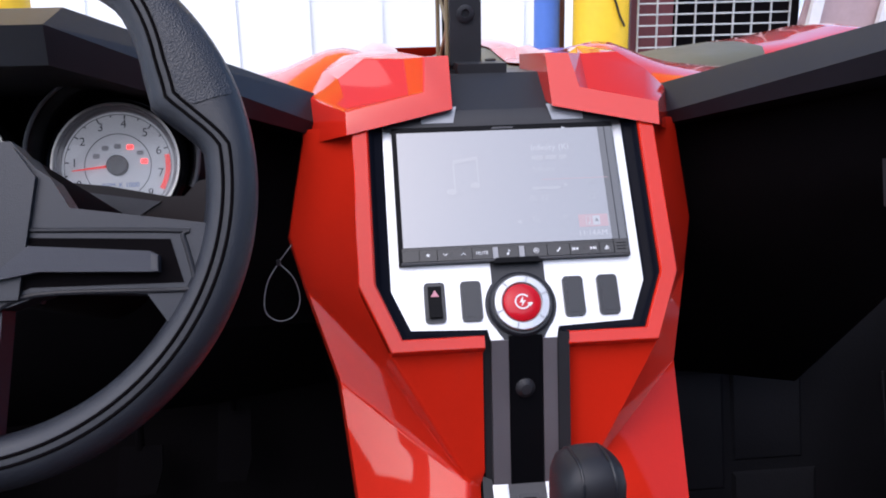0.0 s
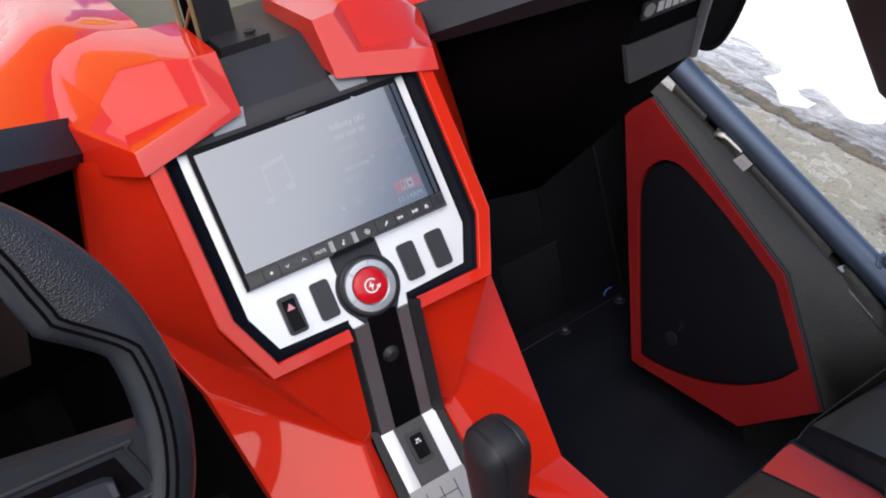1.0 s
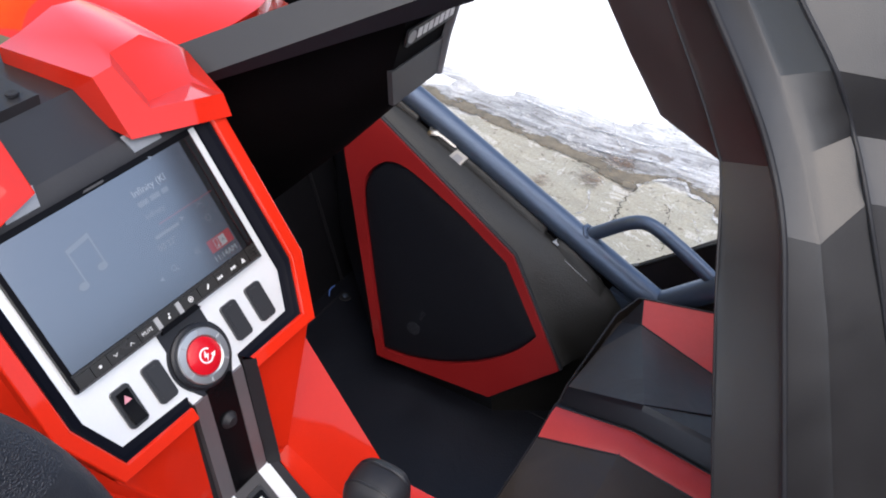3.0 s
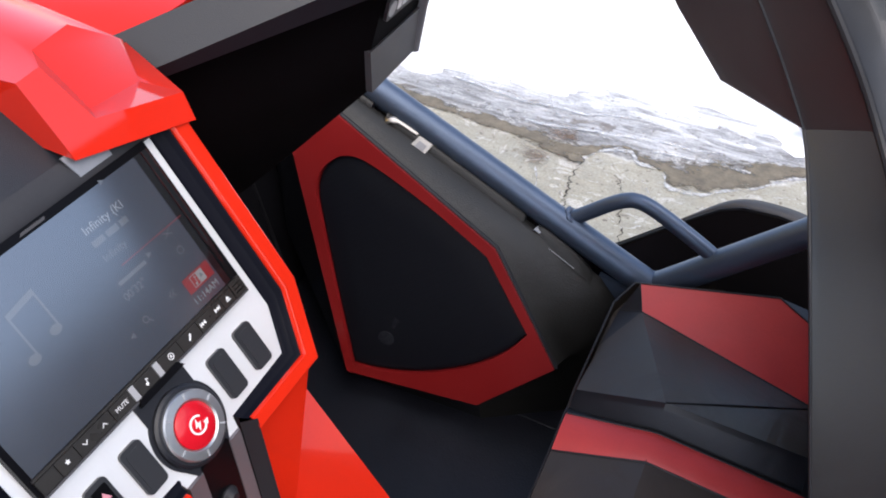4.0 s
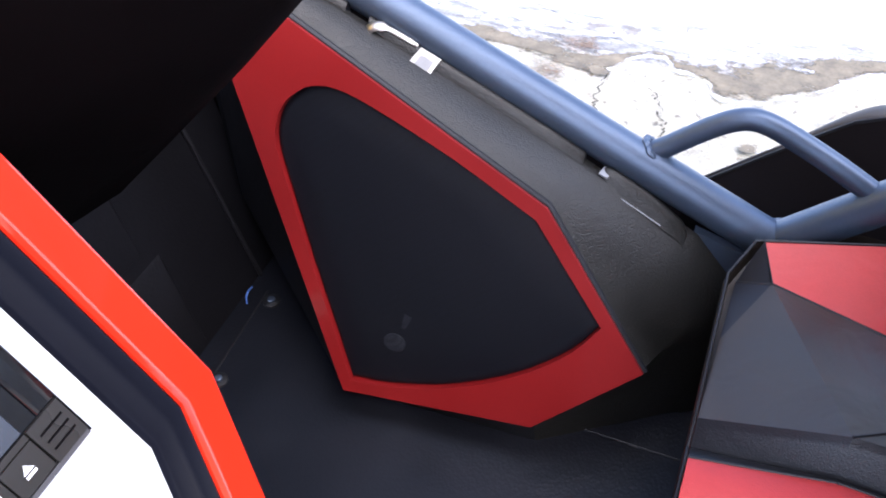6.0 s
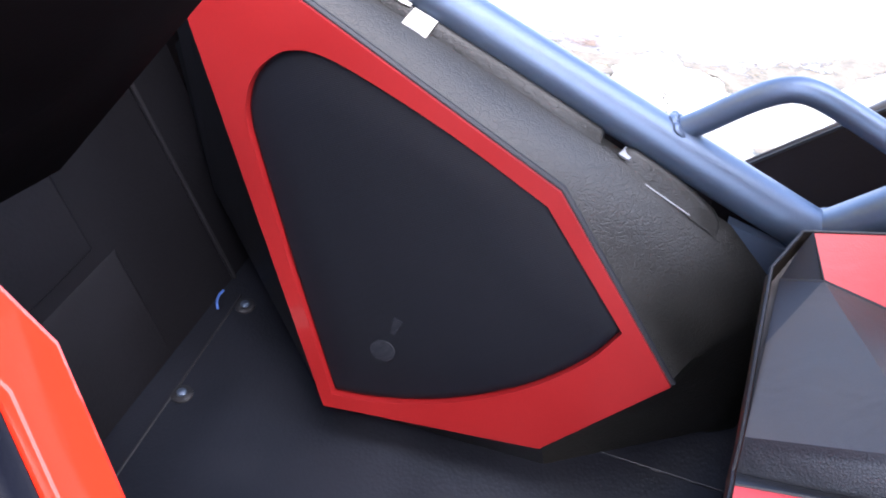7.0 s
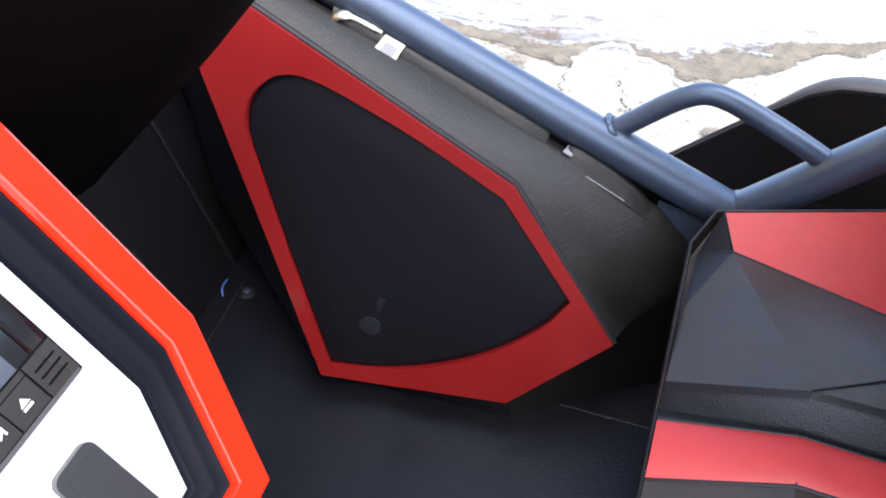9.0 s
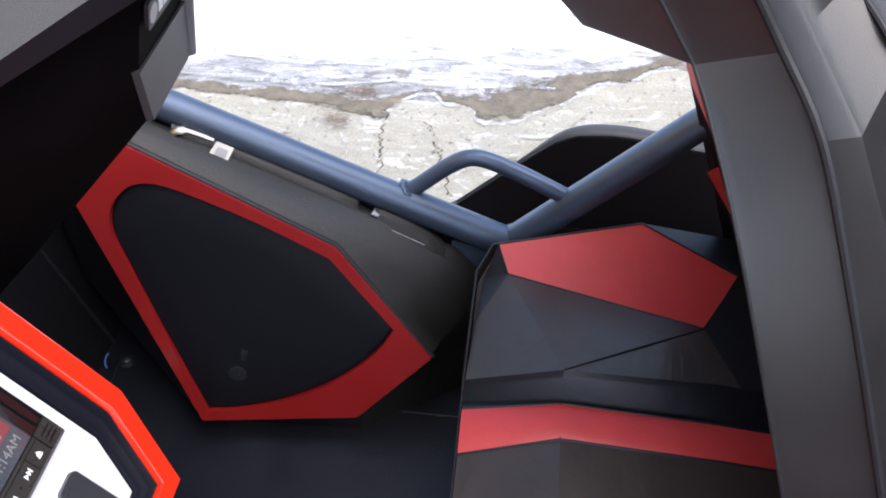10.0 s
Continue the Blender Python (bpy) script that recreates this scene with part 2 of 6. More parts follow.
def ground_material():
    """Salt-pale concrete that turns to mud, wet ice and snow towards the open yard, with grain and stains."""
    m = bpy.data.materials.new("thawing_concrete")
    m.use_nodes = True
    n, l = m.node_tree.nodes, m.node_tree.links
    b = n["Principled BSDF"]
    tc, sep = n.new("ShaderNodeTexCoord"), n.new("ShaderNodeSeparateXYZ")
    l.new(tc.outputs["Object"], sep.inputs[0])

    def tex(scale, detail=6, rough=0.6, dist=0.0, stretch=(1, 1, 1)):
        mp, t = n.new("ShaderNodeMapping"), n.new("ShaderNodeTexNoise")
        mp.inputs["Scale"].default_value = stretch
        l.new(tc.outputs["Object"], mp.inputs[0])
        t.inputs["Scale"].default_value, t.inputs["Detail"].default_value = scale, detail
        t.inputs["Roughness"].default_value, t.inputs["Distortion"].default_value = rough, dist
        l.new(mp.outputs[0], t.inputs["Vector"])
        return t.outputs["Fac"]

    def calc(op, a, c, d=None):
        x = n.new("ShaderNodeMath")
        x.operation = op
        for k, q in enumerate((a, c, d)):
            if q is None:
                continue
            if isinstance(q, (int, float)):
                x.inputs[k].default_value = q
            else:
                l.new(q, x.inputs[k])
        return x.outputs[0]

    def ramp(src, stops):
        r = n.new("ShaderNodeValToRGB")
        e = r.color_ramp.elements
        while len(e) < len(stops):
            e.new(0.5)
        for k, (p, c) in enumerate(stops):
            e[k].position, e[k].color = p, (*c, 1)
        l.new(src, r.inputs[0])
        return r.outputs[0]

    def over(base, top, fac):
        x = n.new("ShaderNodeMix")
        x.data_type = "RGBA"
        l.new(fac, x.inputs["Factor"])
        l.new(base, x.inputs["A"])
        l.new(top, x.inputs["B"])
        return x.outputs["Result"]

    # distance past the edge of the slab, which bends outwards behind the seat; 0 to 1 over 0.5 m
    edge = calc("MULTIPLY_ADD", calc("MAXIMUM", calc("SUBTRACT", 0.65, sep.outputs["Y"]), 0.0), 0.45, 1.60)
    d = calc("SUBTRACT", sep.outputs["X"], edge)
    d = calc("MULTIPLY_ADD", tex(9, 8, 0.7, 0.6, (1, 0.55, 1)), 0.16, d)
    z = calc("MULTIPLY_ADD", d, 2.0, 0.34)
    zones = ramp(z, [(0.0, (0.35, 0.335, 0.275)), (0.44, (0.38, 0.365, 0.305)), (0.47, (0.52, 0.52, 0.50)), (0.49, (0.24, 0.235, 0.23)), (0.60, (0.34, 0.345, 0.355)), (0.78, (0.44, 0.45, 0.47)), (1.0, (0.62, 0.64, 0.67))])
    streak = ramp(tex(5, 9, 0.72, 1.2, (4.5, 1.0, 1)), [(0.38, (0.50, 0.49, 0.48)), (0.50, (0.95, 0.95, 0.95)), (0.62, (1.5, 1.5, 1.5))])
    pale = n.new("ShaderNodeMix")
    pale.data_type, pale.blend_type = "RGBA", "MULTIPLY"
    l.new(ramp(z, [(0.46, (0.2, 0.2, 0.2)), (0.52, (1, 1, 1))]), pale.inputs["Factor"])
    l.new(zones, pale.inputs["A"])
    l.new(streak, pale.inputs["B"])
    zones = pale.outputs["Result"]
    grain = ramp(tex(140, 5, 0.7), [(0.3, (0.55, 0.55, 0.55)), (0.72, (1.35, 1.35, 1.35))])
    mul = n.new("ShaderNodeMix")
    mul.data_type, mul.blend_type = "RGBA", "MULTIPLY"
    mul.inputs["Factor"].default_value = 0.55
    l.new(zones, mul.inputs["A"])
    l.new(grain, mul.inputs["B"])
    c = mul.outputs["Result"]
    salt = ramp(tex(16, 9, 0.72, 1.5, (1, 0.6, 1)), [(0.56, (0, 0, 0)), (0.60, (0.75, 0.75, 0.75)), (0.63, (0.1, 0.1, 0.1))])
    white = n.new("ShaderNodeRGB")
    white.outputs[0].default_value = (0.66, 0.66, 0.65, 1)
    c = over(c, white.outputs[0], salt)
    stain = ramp(tex(7, 8, 0.65, 0.8), [(0.615, (0, 0, 0)), (0.67, (0.7, 0.7, 0.7))])
    mud = ramp(tex(45, 5), [(0.3, (0.06, 0.05, 0.04)), (0.7, (0.15, 0.115, 0.08))])
    c = over(c, mud, stain)
    pit = ramp(tex(55, 3, 0.5), [(0.635, (0, 0, 0)), (0.69, (0.7, 0.7, 0.7))])
    c = over(c, mud, pit)
    rust = ramp(tex(3.1, 6, 0.6, 0.5), [(0.70, (0, 0, 0)), (0.74, (0.8, 0.8, 0.8))])
    rc = ramp(tex(60), [(0.3, (0.20, 0.09, 0.045)), (0.7, (0.36, 0.21, 0.12))])
    c = over(c, rc, rust)
    l.new(c, b.inputs["Base Color"])
    l.new(ramp(tex(5, 5), [(0.35, (0.35, 0.35, 0.35)), (0.65, (0.8, 0.8, 0.8))]), b.inputs["Roughness"])
    bp = n.new("ShaderNodeBump")
    bp.inputs["Strength"].default_value, bp.inputs["Distance"].default_value = 0.6, 0.012
    l.new(tex(38, 9, 0.7), bp.inputs["Height"])
    l.new(bp.outputs[0], b.inputs["Normal"])
    return m


GROUND = ground_material()


def torn(m, scale, stretch, soft=0.10):
    """Lets a thin ground layer break up towards its edges, by its "core" attribute and a noise."""
    n, l = m.node_tree.nodes, m.node_tree.links
    at, tc, mp, no, add, rg = (n.new(k) for k in ("ShaderNodeAttribute", "ShaderNodeTexCoord", "ShaderNodeMapping", "ShaderNodeTexNoise", "ShaderNodeMath", "ShaderNodeMapRange"))
    at.attribute_name = "core"
    mp.inputs["Scale"].default_value = stretch
    no.inputs["Scale"].default_value, no.inputs["Detail"].default_value, no.inputs["Roughness"].default_value = scale, 9, 0.72
    l.new(tc.outputs["Object"], mp.inputs[0])
    l.new(mp.outputs[0], no.inputs["Vector"])
    add.operation = "ADD"
    l.new(at.outputs["Fac"], add.inputs[0])
    l.new(no.outputs["Fac"], add.inputs[1])
    rg.inputs["From Min"].default_value, rg.inputs["From Max"].default_value = 0.92, 0.92 + soft
    l.new(add.outputs[0], rg.inputs["Value"])
    l.new(rg.outputs[0], n["Principled BSDF"].inputs["Alpha"])
    return m


torn(MUD, 14, (1.3, 0.7, 1))
torn(RUST, 30, (1.2, 0.6, 1), 0.30)
torn(FROST, 34, (1.2, 0.6, 1), 0.2)


# ---------------------------------------------------------------- mesh helpers
def thing(name, at, label, category, group="", kind=""):
    """An Empty at a thing's base, to carry its parts."""
    e = new(name)
    e.empty_display_size = 0.05
    e.location = at
    e["at"] = tuple(at)
    return tagged(e, label, category, group, kind)


def part(name, bm, mat, parent=None, label="", angle=35, width=0.0, segs=2):
    """One mesh object from bm, whose points are in the world's metres; under parent if there is one."""
    if width:
        edges = [e for e in bm.edges if len(e.link_faces) == 2 and e.calc_face_angle(0) > radians(25)]
        bmesh.ops.bevel(bm, geom=edges, offset=width, segments=segs, profile=0.6, affect="EDGES", clamp_overlap=True)
    bmesh.ops.recalc_face_normals(bm, faces=bm.faces)
    me = bpy.data.meshes.new(name)
    bm.to_mesh(me)
    bm.free()
    for p in me.polygons:
        p.use_smooth = True
    me.set_sharp_from_angle(angle=radians(angle))
    me.materials.append(mat)
    ob = new(name, me)
    if parent is not None:
        ob.parent = parent
        ob.matrix_parent_inverse = Matrix.Translation(-Vector(parent.get("at", (0, 0, 0))))
    if label:
        ob["label"] = label
    return ob


def solo(name, bm, mat, label, category, group="", kind="", **k):
    """A thing that is one mesh."""
    return tagged(part(name, bm, mat, **k), label, category, group, kind)


def cored(ob, values):
    """Stores how deep within its layer each point lies."""
    a = ob.data.attributes.new("core", "FLOAT", "POINT")
    for i, v in enumerate(values):
        a.data[i].value = v
    return ob


def mesh_from(verts, faces):
    bm = bmesh.new()
    vs = [bm.verts.new(v) for v in verts]
    for f in faces:
        bm.faces.new([vs[i] for i in f])
    return bm


def merge(*bms):
    """Several meshes as one."""
    out = bms[0]
    for b in bms[1:]:
        m = bpy.data.meshes.new("tmp")
        b.to_mesh(m)
        b.free()
        out.from_mesh(m)
        bpy.data.meshes.remove(m)
    return out


def prism(points, f, w0, w1):
    """A flat outline (u, v), laid by f(u, v, w), thick from w0 to w1."""
    k = len(points)
    verts = [f(u, v, w0) for u, v in points] + [f(u, v, w1) for u, v in points]
    faces = [tuple(range(k))[::-1], tuple(range(k, 2 * k))] + [(i, (i + 1) % k, (i + 1) % k + k, i + k) for i in range(k)]
    return mesh_from(verts, faces)


def band(rows, closed=False, cap=False):
    """A skin over rows of points of equal number; closed: each row is a loop."""
    k = len(rows[0])
    verts = [p for r in rows for p in r]
    faces = []
    for r in range(len(rows) - 1):
        for i in range(k if closed else k - 1):
            j = (i + 1) % k
            faces.append((r * k + i, r * k + j, (r + 1) * k + j, (r + 1) * k + i))
    if cap:
        faces += [tuple(range(k))[::-1], tuple(range((len(rows) - 1) * k, len(rows) * k))]
    return mesh_from(verts, faces)


def curve_points(pts, per=8):
    """A smooth line through the points (Catmull-Rom)."""
    p = [Vector(q) for q in pts]
    p = [2 * p[0] - p[1]] + p + [2 * p[-1] - p[-2]]
    out = []
    for i in range(1, len(p) - 2):
        a, b, c, d = p[i - 1:i + 3]
        for s in range(per):
            t = s / per
            out.append(0.5 * (2 * b + (c - a) * t + (2 * a - 5 * b + 4 * c - d) * t * t + (3 * b - a - 3 * c + d) * t ** 3))
    return out + [p[-2]]


def sweep(pts, r, seg=14, closed=False, radii=None, flat=1.0):
    """A round bar along a line."""
    pts = [Vector(q) for q in pts]
    n = len(pts)
    rows, up = [], None
    for i in range(n):
        a = pts[(i - 1) % n] if closed or i else pts[0]
        b = pts[(i + 1) % n] if closed or i < n - 1 else pts[-1]
        t = (b - a).normalized()
        if up is None:
            up = t.orthogonal().normalized()
        up = (up - t * up.dot(t)).normalized()
        side = t.cross(up)
        rad = radii[i] if radii else r
        rows.append([pts[i] + rad * (math.cos(g) * up + flat * math.sin(g) * side) for g in (2 * math.pi * j / seg for j in range(seg))])
    if closed:
        return band(rows + [rows[0]], closed=True)
    return band(rows, closed=True, cap=True)


def lathe(profile, f, seg=28):
    """A turned shape: profile of (radius, w) about f's w axis."""
    rows = [[f(r * math.cos(g), r * math.sin(g), w) for g in (2 * math.pi * j / seg for j in range(seg))] for r, w in profile]
    return band(rows, closed=True, cap=True)


def box(x0, x1, y0, y1, z0, z1):
    return prism([(x0, y0), (x1, y0), (x1, y1), (x0, y1)], lambda u, v, w: Vector((u, v, w)), z0, z1)


def rounded(u0, u1, v0, v1, r, k=4):
    pts = []
    for cu, cv, a in ((u1 - r, v1 - r, 0), (u0 + r, v1 - r, 90), (u0 + r, v0 + r, 180), (u1 - r, v0 + r, 270)):
        for i in range(k + 1):
            g = radians(a + 90 * i / k)
            pts.append((cu + r * math.cos(g), cv + r * math.sin(g)))
    return pts


def plane_frame(o, u, n):
    """f(u, v, w) on a plane through o with the given u axis and normal."""
    o, u, n = Vector(o), Vector(u).normalized(), Vector(n).normalized()
    v = n.cross(u)
    return lambda a, b, c=0.0: o + u * a + v * b + n * c


def writing(text, size, f, u, v, w, mat, parent, name="lettering", align="CENTER", tall=1.0, turn=0.0):
    """Flat raised letters on the plane of f."""
    cu = bpy.data.curves.new("text", "FONT")
    cu.body, cu.size, cu.align_x, cu.align_y, cu.extrude = text, size, align, "CENTER", 0.00002
    tmp = bpy.data.objects.new("text", cu)
    scene.collection.objects.link(tmp)
    bpy.context.view_layer.update()
    me = bpy.data.meshes.new_from_object(tmp.evaluated_get(bpy.context.evaluated_depsgraph_get()))
    bpy.data.objects.remove(tmp)
    c, s = math.cos(turn), math.sin(turn)
    for q in me.vertices:
        x, y = q.co.x, q.co.y * tall
        q.co = f(u + x * c - y * s, v + x * s + y * c, w + q.co.z)
    bm = bmesh.new()
    bm.from_mesh(me)
    return part(name, bm, mat, parent)


def bars(rects, f, w, mat, parent, name="printed_mark"):
    """Flat marks given as (u0, u1, v0, v1)."""
    bms = [prism([(a, c), (b, c), (b, d), (a, d)], f, w, w + 0.0003) for a, b, c, d in rects]
    return part(name, merge(*bms), mat, parent)

from mathutils.geometry import tessellate_polygon


def ring_prism(outer, inner, f, w0, w1):
    """A flat plate with a hole."""
    loops = [[Vector((u, v, 0)) for u, v in outer], [Vector((u, v, 0)) for u, v in inner]]
    flat = [q for lp in loops for q in lp]
    tris = tessellate_polygon(loops)
    k, no = len(flat), len(outer)
    verts = [f(q.x, q.y, w0) for q in flat] + [f(q.x, q.y, w1) for q in flat]
    faces = [tuple(t) for t in tris] + [tuple(i + k for i in t) for t in tris]
    faces += [(i, (i + 1) % no, (i + 1) % no + k, i + k) for i in range(no)]
    ni = len(inner)
    faces += [(no + i, no + (i + 1) % ni, no + (i + 1) % ni + k, no + i + k) for i in range(ni)]
    return mesh_from(verts, faces)


def mirrored(bm):
    """The mesh turned over to the other side of the car."""
    for v in bm.verts:
        v.co.x = -v.co.x
    bmesh.ops.reverse_faces(bm, faces=bm.faces)
    return bm


# ---------------------------------------------------------------- ground, snow, surroundings
bm = mesh_from([(-300, -300, 0), (300, -300, 0), (300, 300, 0), (-300, 300, 0)], [(0, 1, 2, 3)])
solo("ground", bm, GROUND, "damp grey concrete yard with frost and dirt", "ground", kind="structure")


def snow_height(x, y):
    p = Vector((x, y, 0))
    edge = 1.87 + 0.05 * noise.noise(p * 1.3) + 0.07 * noise.noise(p * 4.1 + Vector((7, 1, 0))) + 0.05 * noise.noise(p * 11)
    bank = x - edge - 0.04 * max(0.0, 0.3 - y)
    h = 0.05 * math.tanh(bank * 3.0) + 0.012 * noise.noise(p * 6) + 0.006 * noise.noise(p * 23)
    patch = 0.016 * (noise.noise(Vector((x * 3.1, y * 2.2, 3))) + 0.45 * noise.noise(Vector((x * 11, y * 8, 5))) - 0.15)
    if x < 1.2 or bank < -0.5:
        return h - 0.03
    return max(h, patch + 0.05 * (x - edge))


NX, NY = 170, 190
rows = []
for i in range(NX):
    x = 1.0 + 9.0 * (i / (NX - 1)) ** 1.9
    rows.append([Vector((x, y, snow_height(x, y))) for y in (-4.0 + 11.0 * j / (NY - 1) for j in range(NY))])
solo("snow_cover", band(rows), SNOW, "thawing white snow patches on concrete", "snow", kind="stuff", angle=180)

rows = []
for i in range(40):
    x = 3.0 + 57.0 * (i / 39) ** 2
    rows.append([Vector((x, y, 0.03 + 0.03 * noise.noise(Vector((x, y, 0)) * 0.8))) for y in (-40 + 2.5 * j for j in range(41))])
solo("snow_field", band(rows), SNOW, "open white snow field beyond the yard", "snow", kind="stuff", angle=180)
# unseen snow, added to brighten the console's reflections and the bounce from the left
rows = []
for i in range(40):
    x = -1.5 - 50.0 * (i / 39) ** 2
    rows.append([Vector((x, y, 0.035 * min(1.0, (-1.5 - x) * 2) - 0.004 + 0.03 * noise.noise(Vector((x, y, 0)) * 0.8))) for y in (-8.5 + 0.34 * j for j in range(51))])
solo("snow_field", band(rows), SNOW, "unseen white snow added on the driver's side for reflections", "snow", kind="stuff", angle=180)


def crack(line, seed):
    """A jagged dark gap along a line on the ground."""
    rnd = random.Random(seed)
    pts = curve_points([(x, y, 0.002) for x, y in line], 9)
    rows = []
    for p in pts:
        j = Vector((rnd.uniform(-0.005, 0.005), rnd.uniform(-0.007, 0.007), 0))
        w = rnd.uniform(0.0003, 0.0026)
        rows.append([p + j + Vector((0, -w, 0)), p + j + Vector((0, w, 0))])
    return band(rows)


for k, line in enumerate(([(1.20, 0.87), (1.30, 0.878), (1.356, 0.885), (1.388, 0.887), (1.45, 0.901), (1.51, 0.90), (1.58, 0.902)], [(1.25, 0.72), (1.33, 0.745), (1.362, 0.752), (1.388, 0.755), (1.413, 0.771), (1.455, 0.776), (1.50, 0.806)])):
    solo("ground_crack", crack(line, k), CRACK, "dark jagged crack in the concrete", "crack", kind="structure")


def ragged(line, per, amp, seed):
    """A smooth line with a torn edge."""
    out = []
    for p in curve_points([(x, y, 0.0) for x, y in line], per):
        q = Vector((p.x * 14, p.y * 14, seed))
        out.append(p + Vector((amp * (noise.noise(q) + 0.6 * noise.noise(q * 2.7) + 0.4 * noise.noise(q * 7)), 0, 0)))
    return out


LOWER = [(1.86, 3.2), (1.69, 2.2), (1.60, 1.6), (1.56, 1.25), (1.53, 1.02), (1.51, 0.92), (1.60, 0.86), (1.62, 0.80), (1.585, 0.77), (1.575, 0.71), (1.516, 0.68), (1.514, 0.63), (1.541, 0.578), (1.607, 0.486), (1.679, 0.424), (1.705, 0.345), (1.79, 0.235), (1.84, 0.05), (1.90, -0.5)]
UPPER = [(1.92, 3.2), (1.75, 2.2), (1.66, 1.6), (1.62, 1.25), (1.61, 1.02), (1.605, 0.93), (1.63, 0.87), (1.645, 0.82), (1.635, 0.77), (1.63, 0.735), (1.66, 0.68), (1.69, 0.62), (1.754, 0.575), (1.735, 0.50), (1.755, 0.44), (1.78, 0.345), (1.84, 0.235), (1.89, 0.05), (1.96, -0.5)]
lo, up = ragged(LOWER, 20, 0.010, 1.0), ragged(UPPER, 20, 0.014, 5.0)
CORE = (0.05, 0.42, 0.58, 0.52, 0.34, 0.05)
strip = [[a + (b - a) * t + Vector((0, 0, 0.003)) for t in (-0.25, 0.0, 0.3, 0.65, 1.0, 1.45)] for a, b in zip(lo, up)]
cored(solo("mud_band", band(strip), MUD, "brown thawed mud along the slab edge", "mud", kind="stuff", angle=180), [c for r in strip for c in CORE])


def rim(line, width, lift, label, group=""):
    """A narrow broken crust of frost along a line."""
    rows = [[p + Vector((k * width, 0, lift)) for k in (-1.5, -0.5, 0.5, 1.5)] for p in line]
    ob = solo("frost_rim" if not group else "frost_streak", band(rows), FROST, label, "frost", group, kind="stuff", angle=180)
    cored(ob, [c for r in rows for c in (0.05, 0.5, 0.5, 0.05)])


rim([p + Vector((-0.006, 0, 0)) for p in lo[100:]], 0.012, 0.005, "white frost crust edging the mud")
for k, line in enumerate(([(1.62, 1.09), (1.65, 0.96), (1.686, 0.773), (1.703, 0.575)], [(1.638, 0.749), (1.659, 0.621), (1.661, 0.511)], [(1.84, 1.10), (1.71, 1.04), (1.663, 0.99)], [(1.45, 0.60), (1.47, 0.52), (1.53, 0.42), (1.55, 0.30)],
                          [(1.30, 0.99), (1.36, 0.96), (1.44, 0.99)], [(1.33, 0.66), (1.42, 0.69), (1.50, 0.74)], [(1.75, 1.35), (1.72, 1.1), (1.76, 0.85)])):
    rim(ragged(line, 16, 0.010, 9.0 + k), 0.008, 0.007, "thin white streak of frozen slush", "frost streaks")


for cx, cy, r, m in ((1.487, 1.015, 0.045, RUST), (1.605, 0.975, 0.045, RUST), (1.52, 0.91, 0.03, MUD), (1.40, 1.12, 0.03, RUST), (1.36, 0.60, 0.02, MUD)):
    rows = [[Vector((cx + q * r * math.cos(g), cy + 1.3 * q * r * math.sin(g), 0.009)) for g in (2 * math.pi * j / 24 for j in range(24))] for q in (0.05, 0.5, 1.0, 1.4)]
    cored(solo("ground_stain", band(rows, closed=True), m, "rusty brown stain on the wet ground", "stain", "ground stains", kind="structure"), [c for c in (0.61, 0.52, 0.37, 0.0) for j in range(24)])


def snow_lump(x, y, r, seed):
    bm = bmesh.new()
    bmesh.ops.create_icosphere(bm, subdivisions=3, radius=1.0)
    for v in bm.verts:
        q = v.co * 1.3 + Vector((seed, 0, 0))
        v.co *= 1 + 0.55 * noise.noise(q) + 0.25 * noise.noise(q * 2.6)
        v.co = Vector((x + v.co.x * r, y + v.co.y * r * 1.2, 0.040 + r * 0.1 + v.co.z * r * 0.5))
    solo("snow_lump", bm, SNOW, "broken lump of old snow on the snow bank", "snow", "snow lumps", angle=70)


for k, (x, y, r) in enumerate(((2.10, 0.37, 0.055), (1.99, 0.35, 0.05), (1.93, 0.30, 0.035), (2.06, 0.25, 0.06), (1.89, 0.41, 0.025), (1.95, 0.46, 0.02), (2.02, 0.16, 0.06), (1.93, 0.20, 0.03))):
    snow_lump(x, y, r, k * 3.7)
solo("stone", lathe([(0.012, 0.06), (0.024, 0.075), (0.026, 0.095), (0.016, 0.115), (0.004, 0.12)], lambda u, v, w: Vector((1.985 + u, 0.365 + 1.3 * v, w)), 9), MUD, "brown stone lying in the snow", "stone", angle=20)

building = thing("white_building", (0, 9, 0), "bright white clad building behind the yard", "building", kind="structure")
part("wall", box(-14, 3.2, 9.0, 9.3, 0, 5), WHITE_WALL, building)
for i in range(24):
    part("cladding_rib", box(-13.9 + i * 0.7, -13.86 + i * 0.7, 8.97, 9.0, 0, 5), WHITE_WALL, building)

# unseen yellow boards, added to give the red paint its yellow reflections
for i in range(24):
    part("siding_board", mesh_from([(x, y, z) for x in (-14.0, 3.2) for y, z in ((8.96, 5.0 + 0.3 * i), (9.02, 5.0 + 0.3 * i), (9.02, 5.3 + 0.3 * i), (8.99, 5.3 + 0.3 * i))],
                                   [(0, 1, 5, 4), (1, 2, 6, 5), (2, 3, 7, 6), (3, 0, 4, 7), (0, 1, 2, 3), (4, 5, 6, 7)]), YELLOW, building, "unseen yellow board added for reflections")


# unseen wall, added so that the display reflects something dark low behind the car
rear = thing("unseen_rear_wall", (0, -9, 0), "unseen dark grey wall added behind to darken reflections", "wall", kind="structure")
part("wall", box(-16, 16, -9.3, -9.0, 0, 4.4), REAR_WALL, rear)
part("coping", box(-16.1, 16.1, -9.36, -8.94, 4.4, 4.5), REAR_WALL, rear)


